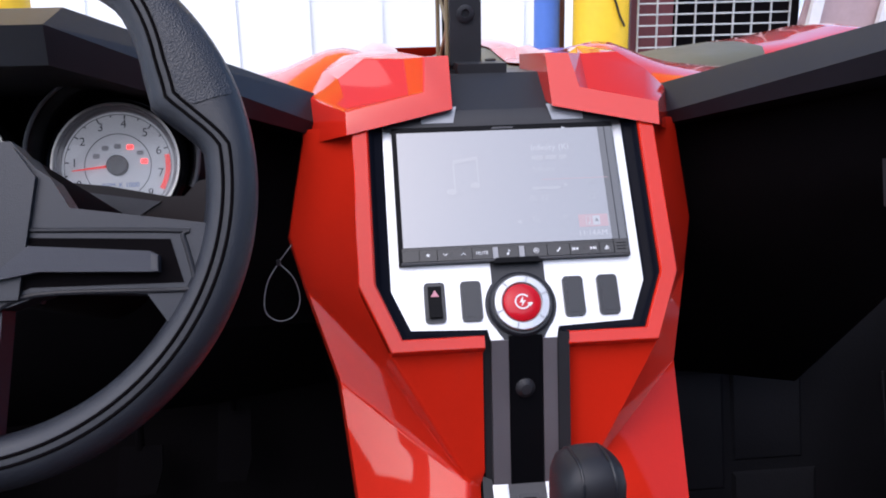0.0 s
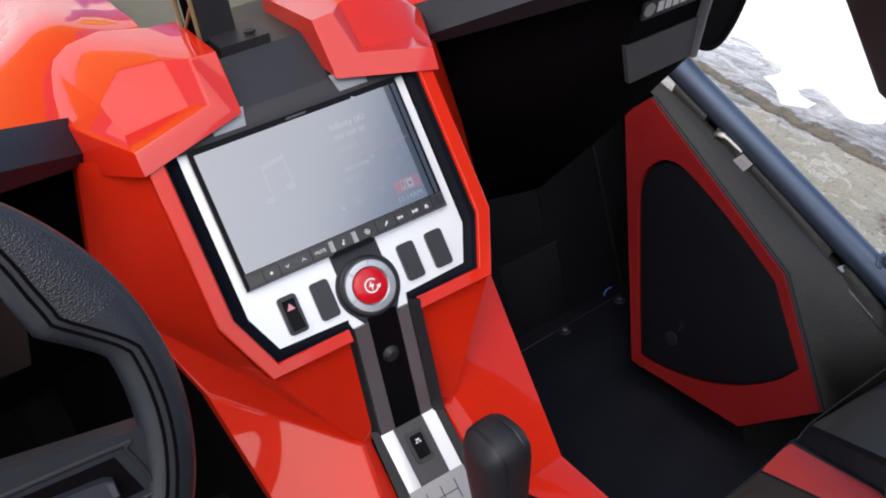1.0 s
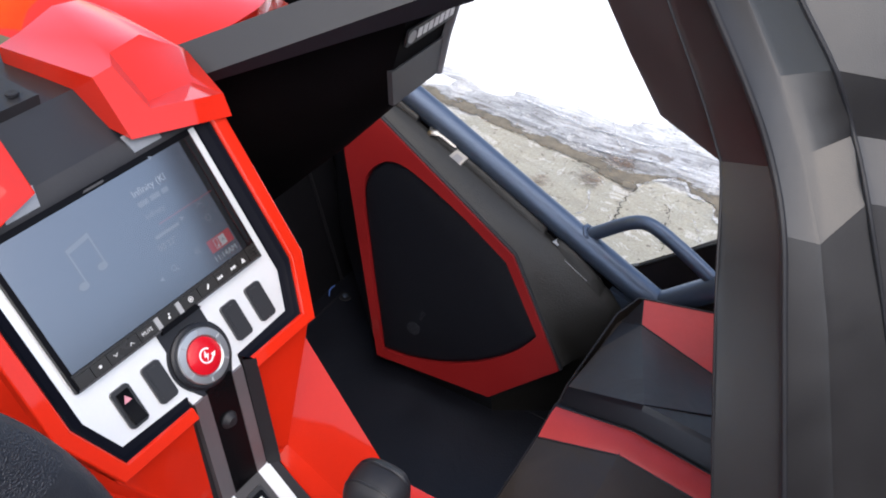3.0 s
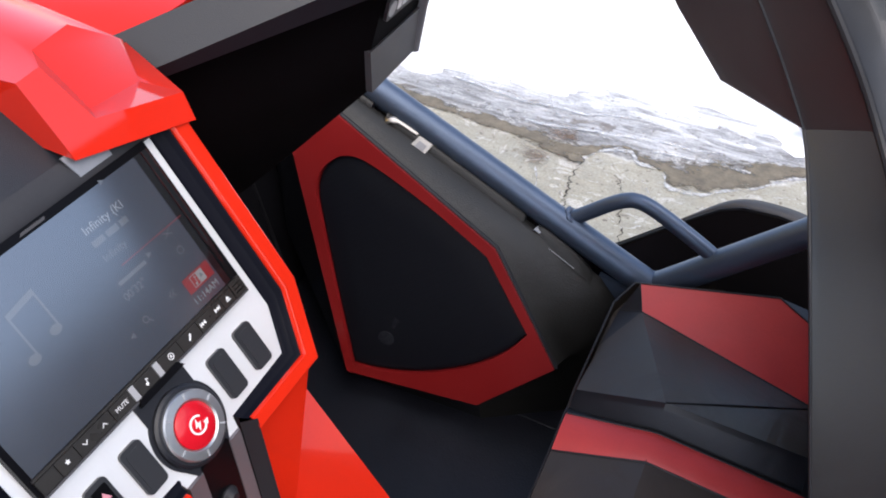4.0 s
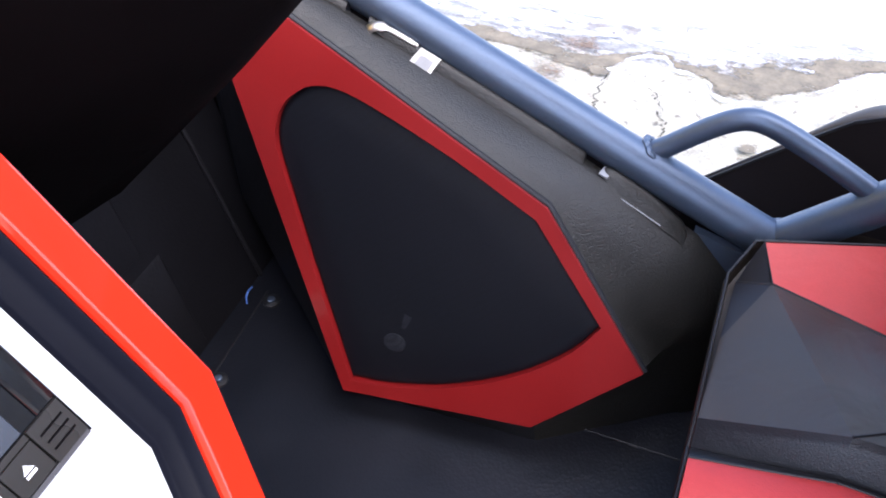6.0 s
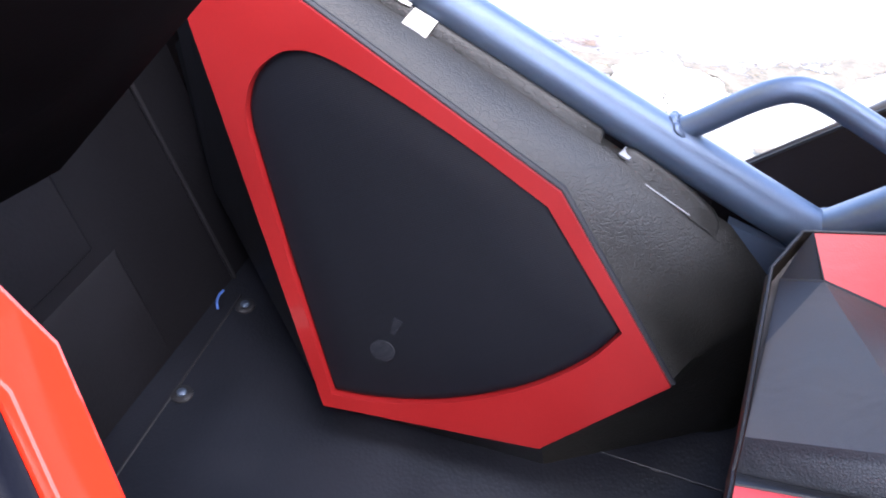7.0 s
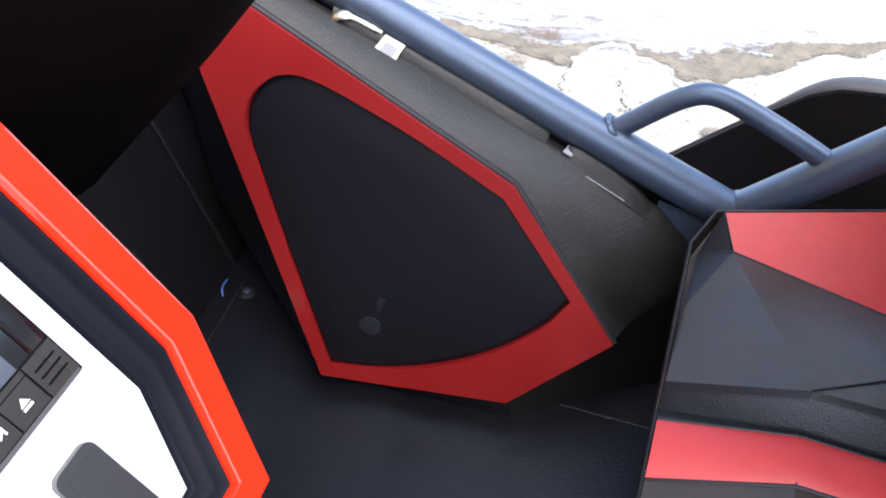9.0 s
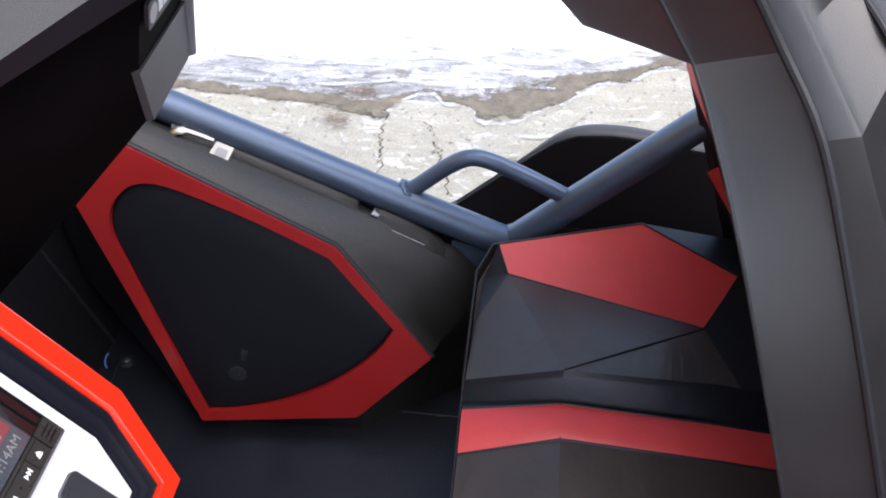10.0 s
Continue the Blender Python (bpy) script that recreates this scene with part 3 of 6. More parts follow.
def steel_post(x, y, r, mat, name, label):
    t = thing(name, (x, y, 0), label, "post")
    part("shaft", lathe([(r, 0), (r, 2.2), (r * 0.85, 2.24)], lambda u, v, w: Vector((x + u, y + v, w)), 32), mat, t)
    part("base_plate", prism(rounded(x - r * 1.4, x + r * 1.4, y - r * 1.4, y + r * 1.4, 0.02), lambda u, v, w: Vector((u, v, w)), 0, 0.02), mat, t)
    return t


yellow = steel_post(1.28, 5.2, 0.16, YELLOW, "yellow_post", "thick yellow painted steel post")
steel_post(-1.97, 5.0, 0.16, YELLOW, "yellow_post", "thick yellow painted steel post standing alone")
part("cable", sweep(curve_points([(1.27, 5.03, 2.2), (1.28, 5.03, 1.2), (1.33, 5.035, 0.95), (1.38, 5.06, 0.85)], 6), 0.006, 6), RUBBER, yellow, "thin black cable")
steel_post(0.985, 5.3, 0.075, BLUE, "blue_post", "blue painted steel post beside the yellow one")
steel_post(1.10, 5.6, 0.06, BROWN, "brown_post", "rusty brown steel post behind the blue one")

cage = thing("wire_cage", (2.0, 5.2, 0), "galvanised wire mesh cage holding dark goods", "cage")
for i in range(9):
    part("upright_wire", sweep([(1.50 + i * 0.114, 5.2, 0.1), (1.50 + i * 0.114, 5.2, 1.9)], 0.006, 6), WIRE, cage)
for i in range(30):
    part("cross_wire", sweep([(1.50, 5.195, 0.1 + i * 0.062), (2.41, 5.195, 0.1 + i * 0.062)], 0.005, 6), WIRE, cage)
crate = thing("maroon_crate", (1.62, 5.7, 0), "maroon panelled crate inside the cage", "crate")
part("body", box(1.52, 1.78, 5.4, 6.0, 0.0, 1.9), MAROON, crate, width=0.01)
crate = thing("dark_crate", (2.2, 5.7, 0), "dark stacked goods inside the cage", "crate")
part("body", box(1.80, 2.62, 5.5, 6.3, 0.0, 1.9), DARK, crate, width=0.02)
sign = thing("folding_barrier", (2.6, 5.0, 0), "weathered white folding barrier with a pinkish board", "barrier")
for x in (2.28, 2.70):
    part("leg", mesh_from([(x, 5.0, 0), (x + 0.07, 5.0, 0), (x + 0.33, 5.0, 1.5), (x + 0.27, 5.0, 1.5), (x, 5.04, 0), (x + 0.07, 5.04, 0), (x + 0.33, 5.04, 1.5), (x + 0.27, 5.04, 1.5)],
                          [(0, 1, 2, 3), (4, 5, 6, 7), (0, 1, 5, 4), (1, 2, 6, 5), (2, 3, 7, 6), (3, 0, 4, 7)]), WHITE_BOARD, sign)
part("board", mesh_from([(2.40, 5.06, 0.80), (3.02, 5.06, 0.80), (3.06, 5.06, 1.45), (2.56, 5.06, 1.45), (2.40, 5.09, 0.80), (3.02, 5.09, 0.80), (3.06, 5.09, 1.45), (2.56, 5.09, 1.45)],
                        [(0, 1, 2, 3), (4, 5, 6, 7), (0, 1, 5, 4), (1, 2, 6, 5), (2, 3, 7, 6), (3, 0, 4, 7)]), PINK_BOARD, sign)


# ---------------------------------------------------------------- car body outside the cabin
hood = thing("hood", (0, 1.5, 0.7), "glossy red hood with a dark grey middle", "hood")


def hood_z(x, y):
    """Height of the hood: flat middle, a ridge on each side, then a shoulder that rolls down."""
    roll = 0.31 if x > 0 else 0.43
    x = abs(x)
    z = 0.938 - 0.020 * min(1.0, max(0.0, (y - 1.04) / 0.2)) - 0.06 * max(0.0, y - 1.5) ** 1.6
    xr = max(0.10, 0.19 - 0.24 * max(0.0, y - 1.04))
    z += 0.022 * math.exp(-((x - min(0.15, xr)) / 0.05) ** 2) - (0.010 if x < 0.06 else 0.0)
    return z - 0.36 * max(0.0, x - xr) * min(1.0, max(0.12, (y - 1.06) / 0.16)) - 2.2 * max(0.0, x - roll) ** 1.5


def hood_start(x):
    """The cowl's near edge, running out along the dashboard pad."""
    x = abs(x)
    t = min(1.0, max(0.0, (x - 0.165) / 0.19))
    return 0.962 + 0.02 * t - 0.035 * math.sin(math.pi * t), 0.904 + 0.008 * t + 0.012 * math.sin(math.pi * t)


HX = (0.070, 0.085, 0.10, 0.115, 0.13, 0.145, 0.165, 0.185, 0.21, 0.24, 0.27, 0.30, 0.325, 0.345, 0.365, 0.39, 0.42, 0.45, 0.48, 0.52)
HY = [1.10 + 0.08 * i for i in range(14)]
for s in (1, -1):
    rows = []
    for k in range(5):
        row = []
        for x in HX:
            y0, z0 = hood_start(x)
            t = k / 5
            y = y0 + (1.10 - y0) * t
            row.append(Vector((s * x, y, z0 * (1 - t) ** 1.5 + hood_z(s * x, 1.10) * (1 - (1 - t) ** 1.5) - 2.2 * max(0.0, x - (0.31 if s > 0 else 0.43)) ** 1.5 * (1 - t))))
        rows.append(row)
    rows += [[Vector((s * x, y, hood_z(s * x, y))) for x in HX] for y in HY]
    rows = [[p + Vector((0, 0.004, -0.018)) for p in rows[0]]] + rows
    part("side_panel", band(rows), RED_GLOSS, hood, angle=40)
rows = [[Vector((x, y, hood_z(x, y) - 0.004)) for x in (-0.072, -0.04, 0.0, 0.04, 0.072)] for y in [1.03] + HY]
part("middle_panel", band(rows), HOOD_GREY, hood, angle=40)

for s in (1, -1):
    edge_ = [Vector((s * HX[-1], y, hood_z(s * HX[-1], y))) for y in HY if y > 1.34]
    part("side_skirt", band([edge_, [Vector((p.x, p.y, 0.30)) for p in edge_]]), RED, hood)
nose = [Vector((x, HY[-1], hood_z(x, HY[-1]) - 0.001)) for x in [-q for q in HX[::-1]] + list(HX)]
part("nose", band([nose, [p + Vector((0, 0.12, -0.12)) for p in nose], [Vector((p.x, p.y + 0.10, 0.30)) for p in nose]]), RED, hood, angle=50)
part("underside", box(-0.52, 0.52, 1.33, 2.20, 0.28, 0.31), DARK, hood)


def front_fender(s):
    """A humped wheel cover ahead of the cabin: red with a broad dark grey band."""
    t = thing("front_fender", (s * 0.68, 1.7, 0.6), "red front fender with a matt grey-green band", "fender", "front fenders")
    crest = ((0.36, 0.80), (0.39, 0.858), (0.42, 0.884), (0.50, 0.897), (0.605, 0.909), (0.70, 0.920), (0.77, 0.933), (0.81, 0.941), (0.835, 0.930), (0.86, 0.895), (0.885, 0.82))
    PX = [c[0] for c in crest]
    cols = sorted(PX + [(p + q) / 2 for p, q in zip(PX, PX[1:])])

    def top(x):
        i = max(k for k in range(len(PX) - 1) if PX[k] <= x + 1e-9)
        return crest[i][1] + (crest[i + 1][1] - crest[i][1]) * (x - PX[i]) / (PX[i + 1] - PX[i])

    def skin(x0, x1, x2, x3):
        """The skin between two lines that slant from the near edge back."""
        rows = []
        for k, (y, d) in enumerate(((1.52, 0.11), (1.545, 0.062), (1.58, 0.025), (1.63, 0.006), (1.68, 0.0), (1.80, -0.004), (1.95, 0.004), (2.15, 0.05), (2.30, 0.14))):
            w = min(1.0, k / 4)
            a, b = x0 + (x2 - x0) * w, x1 + (x3 - x1) * w
            n = 18
            rows.append([Vector((s * x, y, top(x) - d)) for x in (a + (b - a) * j / n for j in range(n + 1))])
        return band(rows)
    part("red_skin", skin(0.36, 0.40, 0.36, 0.425), RED_GLOSS, t, "glossy red skin", angle=50)
    part("grey_band", skin(0.40, 0.55, 0.425, 0.62), HOOD_GREY, t, "matt grey-green band", angle=50)
    part("red_skin", skin(0.55, 0.885, 0.62, 0.885), RED_GLOSS, t, "glossy red skin", angle=50)
    part("outer_edge", sweep([(s * 0.885, y, 0.81 - d) for y, d in ((1.55, 0.05), (1.7, 0.0), (1.95, 0.0), (2.2, 0.07))], 0.02, 10), BLACK, t)


front_fender(1)
arch = thing("cowl_corner", (0.79, 1.11, 0.63), "black rounded plastic cowl corner beside the dashboard", "cowl")
AO = [(0.60, 0.90), (0.86, 0.89), (0.858, 0.80), (0.852, 0.706), (0.838, 0.668), (0.815, 0.638), (0.79, 0.624), (0.765, 0.628), (0.745, 0.645), (0.715, 0.69), (0.62, 0.74)]
part("shell", prism(AO, lambda u, v, w: Vector((u, 1.11 + w, v)), 0.0, 0.09), DARK, arch, width=0.012, segs=3)
part("edge_bead", sweep(curve_points([Vector((u, 1.108, v)) for u, v in AO[1:10]], 3), 0.004, 8), DARK, arch, "black moulded edge")

fender = thing("side_sill", (0.85, 0.4, 0.3), "black plastic rear side panel with a rounded grey lip", "body panel")
arc = [(1.05, 0.10), (0.86, 0.19), (0.66, 0.32), (0.60, 0.375), (0.55, 0.42), (0.52, 0.445), (0.49, 0.458), (0.44, 0.461), (0.40, 0.457), (0.316, 0.442), (0.1, 0.40), (-0.3, 0.38), (-0.3, 0.05), (1.05, 0.05)]
FX = lambda u, v, w: Vector((0.85 - w, u, v))
part("panel", prism(arc, FX, -0.01, 0.0), BLACK, fender)
lip = [FX(u, v, -0.004) for u, v in arc[2:12]]
rows = []
for p in curve_points(lip, 4):
    k = min(1.0, max(0.10, (0.60 - p.y) / 0.13))
    rows.append([p + Vector((dx * k, 0, dz)) for dx, dz in ((-0.004, -0.008), (-0.002, 0.0), (0.006, 0.003), (0.020, 0.002), (0.026, -0.004), (0.027, -0.03))])
part("lip", band(rows), PANEL_GREY, fender, "grey rolled lip", angle=60)
# shade inside the panel put into its near-black colour
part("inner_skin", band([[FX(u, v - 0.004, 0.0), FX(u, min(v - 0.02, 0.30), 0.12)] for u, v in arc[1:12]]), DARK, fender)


# ---------------------------------------------------------------- cabin tub
tub = thing("cabin_tub", (0.4, 0.8, 0.15), "black coated cabin floor and footwell", "cabin floor", kind="structure")
part("floor", box(-0.72, 0.72, -0.3, 1.17, 0.14, 0.178), FLOOR, tub)
part("toe_board", mesh_from([(0.13, 1.16, 0.176), (0.72, 1.16, 0.176), (0.72, 1.26, 0.62), (0.13, 1.26, 0.62)], [(0, 1, 2, 3)]), TOE, tub)
# driver's toe board, firewall and liners coloured near-black for the shade down there
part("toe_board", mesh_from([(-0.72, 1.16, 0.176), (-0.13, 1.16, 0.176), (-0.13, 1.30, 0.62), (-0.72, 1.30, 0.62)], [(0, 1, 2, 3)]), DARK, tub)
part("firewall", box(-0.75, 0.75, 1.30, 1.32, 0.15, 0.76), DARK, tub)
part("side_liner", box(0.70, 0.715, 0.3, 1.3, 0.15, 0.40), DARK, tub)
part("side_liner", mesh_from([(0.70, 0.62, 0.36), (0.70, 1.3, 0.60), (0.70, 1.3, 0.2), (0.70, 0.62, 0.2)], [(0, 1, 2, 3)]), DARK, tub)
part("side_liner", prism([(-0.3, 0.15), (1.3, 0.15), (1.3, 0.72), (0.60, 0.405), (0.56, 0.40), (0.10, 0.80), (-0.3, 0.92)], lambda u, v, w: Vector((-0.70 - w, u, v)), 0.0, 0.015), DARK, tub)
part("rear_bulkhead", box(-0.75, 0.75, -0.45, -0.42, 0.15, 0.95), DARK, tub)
for x0, x1, z0, z1 in ((0.40, 0.50, 0.34, 0.485), (0.40, 0.52, 0.19, 0.315), (0.28, 0.38, 0.3, 0.46)):
    fy = lambda z: 1.16 + (z - 0.176) / 0.444 * 0.10
    part("raised_pad", mesh_from([(x0, fy(z0) - 0.004, z0), (x1, fy(z0) - 0.004, z0), (x1, fy(z1) - 0.004, z1), (x0, fy(z1) - 0.004, z1),
                                  (x0 - .005, fy(z0), z0 - .005), (x1 + .005, fy(z0), z0 - .005), (x1 + .005, fy(z1), z1 + .005), (x0 - .005, fy(z1), z1 + .005)],
                                 [(0, 1, 2, 3), (0, 1, 5, 4), (1, 2, 6, 5), (2, 3, 7, 6), (3, 0, 4, 7)]), TOE, tub)
part("liner_seam", sweep([(0.630, 1.2185, 0.455), (0.638, 1.189, 0.320), (0.645, 1.1575, 0.180)], 0.0028, 8), RUBBER, tub, "seam welt in the toe board")
mat_ = thing("floor_mat", (0.42, 0.85, 0.178), "black rubber floor mat edged with a seam", "floor mat")
part("mat", prism([(0.16, 0.55), (0.62, 0.60), (0.62, 1.135), (0.20, 1.115)], lambda u, v, w: Vector((u, v, w)), 0.179, 0.184), FLOOR, mat_, width=0.002)
part("seam", sweep([(0.2, 1.113, 0.184), (0.62, 1.133, 0.184)], 0.0016, 6), RUBBER, mat_)
part("edge_welt", sweep([(0.5620, 0.738, 0.1843), (0.5612, 0.67, 0.1843), (0.5600, 0.565, 0.1843)], 0.0014, 8), FLOOR, mat_, "raised welt along the mat's edge")
for y0, y1, dx in ((0.672, 0.664, 0.0004), (0.659, 0.646, -0.0006), (0.640, 0.634, 0.0008), (0.629, 0.611, 0.0)):
    part("scuff", prism([(0.5598 + dx, y0), (0.5606 + dx, (y0 + y1) / 2), (0.5596 + dx, y1), (0.5591 + dx, (y0 + y1) / 2)], lambda u, v, w: Vector((u, v, w)), 0.1842, 0.1852), PANEL_GREY, mat_, "worn grey scuff mark")
for x, y in ((0.477, 1.116), (0.606, 1.119)):
    s_ = thing("floor_screw", (x, y, 0.184), "small bright screw with washer in the floor mat", "screw", "floor screws")
    part("washer", lathe([(0.011, 0.0), (0.011, 0.002), (0.008, 0.0035), (0.0, 0.0035)], lambda u, v, w: Vector((x + u, y + v, 0.184 + w)), 18), RUBBER, s_)
    part("head", lathe([(0.005, 0.003), (0.005, 0.0055), (0.003, 0.0065), (0.0, 0.0065)], lambda u, v, w: Vector((x + u, y + v, 0.184 + w)), 14), STEEL, s_)

# ---------------------------------------------------------------- tubular frame
frame_ = thing("tube_frame", (0.70, 0.6, 0.2), "satin blue-grey powder coated steel tube frame", "tube frame")
part("upper_tube", sweep([(0.697, 1.25, 0.695), (0.697, 0.985, 0.5760), (0.697, 0.71, 0.4510), (0.699, 0.578, 0.3905)], 0.0206, 24), STEEL, frame_)
part("rear_tube", sweep([(0.70, 0.570, 0.3905), (0.70, 0.368, 0.587), (0.70, 0.10, 0.83)], 0.0195, 24), STEEL, frame_)
part("lower_tube", sweep([(0.703, 0.590, 0.392), (0.71, 0.56, 0.30), (0.71, 0.55, 0.15)], 0.0195, 20), STEEL, frame_)
part("handle", sweep(curve_points([(0.702, 0.712, 0.458), (0.706, 0.689, 0.474), (0.709, 0.661, 0.497), (0.710, 0.641, 0.511), (0.711, 0.623, 0.517), (0.711, 0.602, 0.5135), (0.710, 0.570, 0.500), (0.706, 0.537, 0.486), (0.703, 0.497, 0.466)], 5), 0.0108, 18), STEEL, frame_)


def weld(c, axis, r, rr):
    f = plane_frame(c, Vector(axis).orthogonal(), axis)
    pts = [f((r + 0.0008 * math.sin(9 * g)) * math.cos(g), (r + 0.0008 * math.cos(7 * g)) * math.sin(g), 0.0006 * math.sin(13 * g)) for g in (2 * math.pi * j / 40 for j in range(40))]
    return sweep(pts, rr, 8, closed=True)


part("weld_bead", weld((0.70, 0.577, 0.3955), (0, 0.62, 0.78), 0.0205, 0.0042), STEEL, frame_)
part("weld_bead", weld((0.7035, 0.7035, 0.464), (0.15, -0.7, 0.7), 0.0130, 0.0042), STEEL, frame_)
part("gusset", prism([(0.648, 0.392), (0.575, 0.372), (0.578, 0.318), (0.604, 0.326), (0.628, 0.352)], lambda u, v, w: Vector((0.688 + w + (0.38 - v) * -0.10, u, v)), -0.005, 0.005), STEEL, frame_, "welded steel gusset", width=0.002)
part("weld_bead", weld((0.706, 0.500, 0.466), (0.2, 0.7, 0.7), 0.0130, 0.0042), STEEL, frame_)

# ---------------------------------------------------------------- speaker pod on the passenger side
SO, SN = Vector((0.5398, 0.7798, 0.2929)), Vector((-0.9348, -0.0639, 0.3495)).normalized()
SU = (Vector((0, -1, 0)) - SN * Vector((0, -1, 0)).dot(SN)).normalized()
SF = plane_frame(SO, SU, SN)
SV = SN.cross(SU)


def on_panel(p):
    d = Vector(p) - SO
    return (d.dot(SU), d.dot(SV))


EDGE = [(0.617, 1.121, 0.563), (0.634, 1.082, 0.598), (0.600, 0.779, 0.454), (0.556, 0.660, 0.314), (0.517, 0.756, 0.228), (0.4987, 0.963, 0.2161)]
OPEN = [(0.5042, 0.9554, 0.2302), (0.5455, 1.0077, 0.3512), (0.5718, 1.0378, 0.4251), (0.5849, 1.0527, 0.465), (0.594, 1.053, 0.488), (0.601, 1.046, 0.505), (0.607, 1.033, 0.518), (0.610, 1.018, 0.526),
        (0.613, 0.994, 0.527), (0.611, 0.955, 0.516), (0.604, 0.873, 0.483), (0.595, 0.787, 0.441), (0.566, 0.708, 0.351), (0.553, 0.731, 0.319), (0.538, 0.771, 0.286), (0.526, 0.815, 0.262),
        (0.516, 0.863, 0.244), (0.508, 0.915, 0.233)]
HOLE = [OPEN[0]] + [tuple(p) for p in curve_points(OPEN[1:12], 3)] + [tuple(p) for p in curve_points(OPEN[12:] + OPEN[:1], 3)[:-1]]
speaker = thing("cabin_speaker", SO - SN * 0.02, "satin red speaker panel with a black perforated grille", "speaker panel")
part("frame", ring_prism([on_panel(p) for p in EDGE], [on_panel(p) for p in HOLE], SF, -0.006, 0.004), RED_SATIN, speaker, "satin red frame", width=0.0016)
part("gasket", sweep([SF(*on_panel(p), -0.004) for p in EDGE], 0.0042, 8, closed=True), RUBBER, speaker, "black rubber edge gasket")
part("backing", prism([on_panel(p) for p in EDGE], SF, -0.010, -0.0065), RUBBER, speaker)


def dome(f, cu, cv, r, w, mat, parent, name):
    part(name, lathe([(r, w), (r * 0.95, w + r * 0.14), (r * 0.7, w + r * 0.28), (r * 0.3, w + r * 0.34), (0, w + r * 0.35)], lambda a, b, c: f(cu + a, cv + b, c), 24), mat, parent)


flat_hole = [Vector((*on_panel(p), 0)) for p in HOLE]
mid_hole = sum(flat_hole, Vector()) / len(flat_hole)
rows = []
for k, w in ((1.0, -0.0062), (0.992, -0.0040), (0.975, -0.0022), (0.955, -0.0016), (0.6, -0.0012), (0.02, -0.0010)):
    rows.append([SF(*(mid_hole + (p - mid_hole) * k).to_2d(), w) for p in flat_hole])
part("grille", band(rows, closed=True, cap=True), GRILLE, speaker, "black perforated metal grille", angle=40)
tw = on_panel((0.527, 0.912, 0.283))
part("tweeter_dome", lathe([(0.0125, -0.002), (0.0115, -0.0006), (0.007, -0.0002), (0.0, 0.0)], lambda a, b, c: SF(tw[0] + a, tw[1] + b * 0.9, c), 28), TWEETER, speaker, "grey tweeter dome showing through the grille")
t0, t1 = (Vector((*on_panel(p), 0)) for p in ((0.5345, 0.9045, 0.301), (0.5405, 0.9005, 0.3155)))
side = Vector((t0.y - t1.y, t1.x - t0.x, 0)).normalized() * 0.0045
part("tweeter_mount", prism([tuple(q)[:2] for q in (t0 - side * 0.5, t1 - side, t1 + side, t0 + side * 0.5)], SF, -0.003, -0.0005), TWEETER, speaker)

pod = thing("speaker_pod", (0.62, 0.8, 0.18), "black leather-grain speaker pod along the side", "speaker pod")
IN = [Vector(EDGE[i]) - SN * 0.007 for i in (1, 2, 3)]
ins = [IN[0] + (IN[0] - IN[1]) * 0.25, IN[0], IN[0].lerp(IN[1], 0.35), IN[0].lerp(IN[1], 0.7), IN[1], IN[1].lerp(IN[2], 0.5), IN[2]]
outs = [Vector(p) for p in ((0.665, 1.07, 0.60), (0.672, 1.005, 0.573), (0.676, 0.92, 0.532), (0.676, 0.84, 0.495), (0.676, 0.756, 0.455), (0.680, 0.645, 0.394), (0.672, 0.598, 0.348))]
POD_LOW = Vector(EDGE[4]) - SN * 0.007
ins += [IN[2].lerp(POD_LOW, 0.35), IN[2].lerp(POD_LOW, 0.7), POD_LOW, Vector((0.530, 0.752, 0.18))]
outs += [Vector((0.668, 0.582, 0.318)), Vector((0.660, 0.578, 0.275)), Vector((0.645, 0.582, 0.215)), Vector((0.640, 0.590, 0.178))]
rows = []
for a, b in zip(ins, outs):
    mid = a.lerp(b, 0.5) + Vector((0.0, 0, 0.004))
    rows.append([a, a.lerp(mid, 0.5) + Vector((0, 0, 0.0015)), mid, mid.lerp(b, 0.6), b, b + Vector((0.008, 0, -0.015)), b + Vector((0.012, 0.0, -0.06))])
part("top_skin", band(rows), POD_SKIN, pod, angle=75)
low = [Vector(EDGE[i]) - SN * 0.007 for i in (3, 4, 5, 0)]
part("lower_skin", band([[low[1], Vector((0.530, 0.752, 0.18))], [low[2], Vector((0.52, 0.975, 0.18))], [low[3], Vector((0.66, 1.17, 0.30))]]), VINYL, pod, angle=50)
part("front_skin", mesh_from([low[3], ins[0], outs[0], (0.69, 1.2, 0.45), (0.66, 1.17, 0.30)], [(0, 1, 2, 3, 4)]), VINYL, pod)

pod_bolt = thing("pod_bolt", (0.672, 0.594, 0.352), "small bright bolt holding the end of the speaker pod", "bolt")
JB = plane_frame((0.671, 0.594, 0.352), (0, -1, -0.35), (-0.86, 0.1, 0.5))
part("head", lathe([(0.0065, -0.004), (0.0065, 0.0025), (0.005, 0.0038), (0.0, 0.0038)], JB, 6), STEEL, pod_bolt)
part("washer", lathe([(0.0095, -0.004), (0.0095, -0.0005), (0.0060, 0.0)], JB, 20), STEEL, pod_bolt)

rail = thing("door_trim_rail", (0.69, 0.85, 0.48), "black vinyl trim roll with bright metal clips", "trim rail")
RL = lambda y: Vector((0.679, y, 0.4555 + (y - 0.765) * 0.447))
LIP = ((-0.0178, -0.0070), (-0.0165, -0.0050), (-0.0150, -0.0020), (-0.0115, 0.0065), (-0.0080, 0.0130), (-0.0050, 0.0158), (-0.0020, 0.0160), (0.0006, 0.0135), (0.0010, -0.0100))


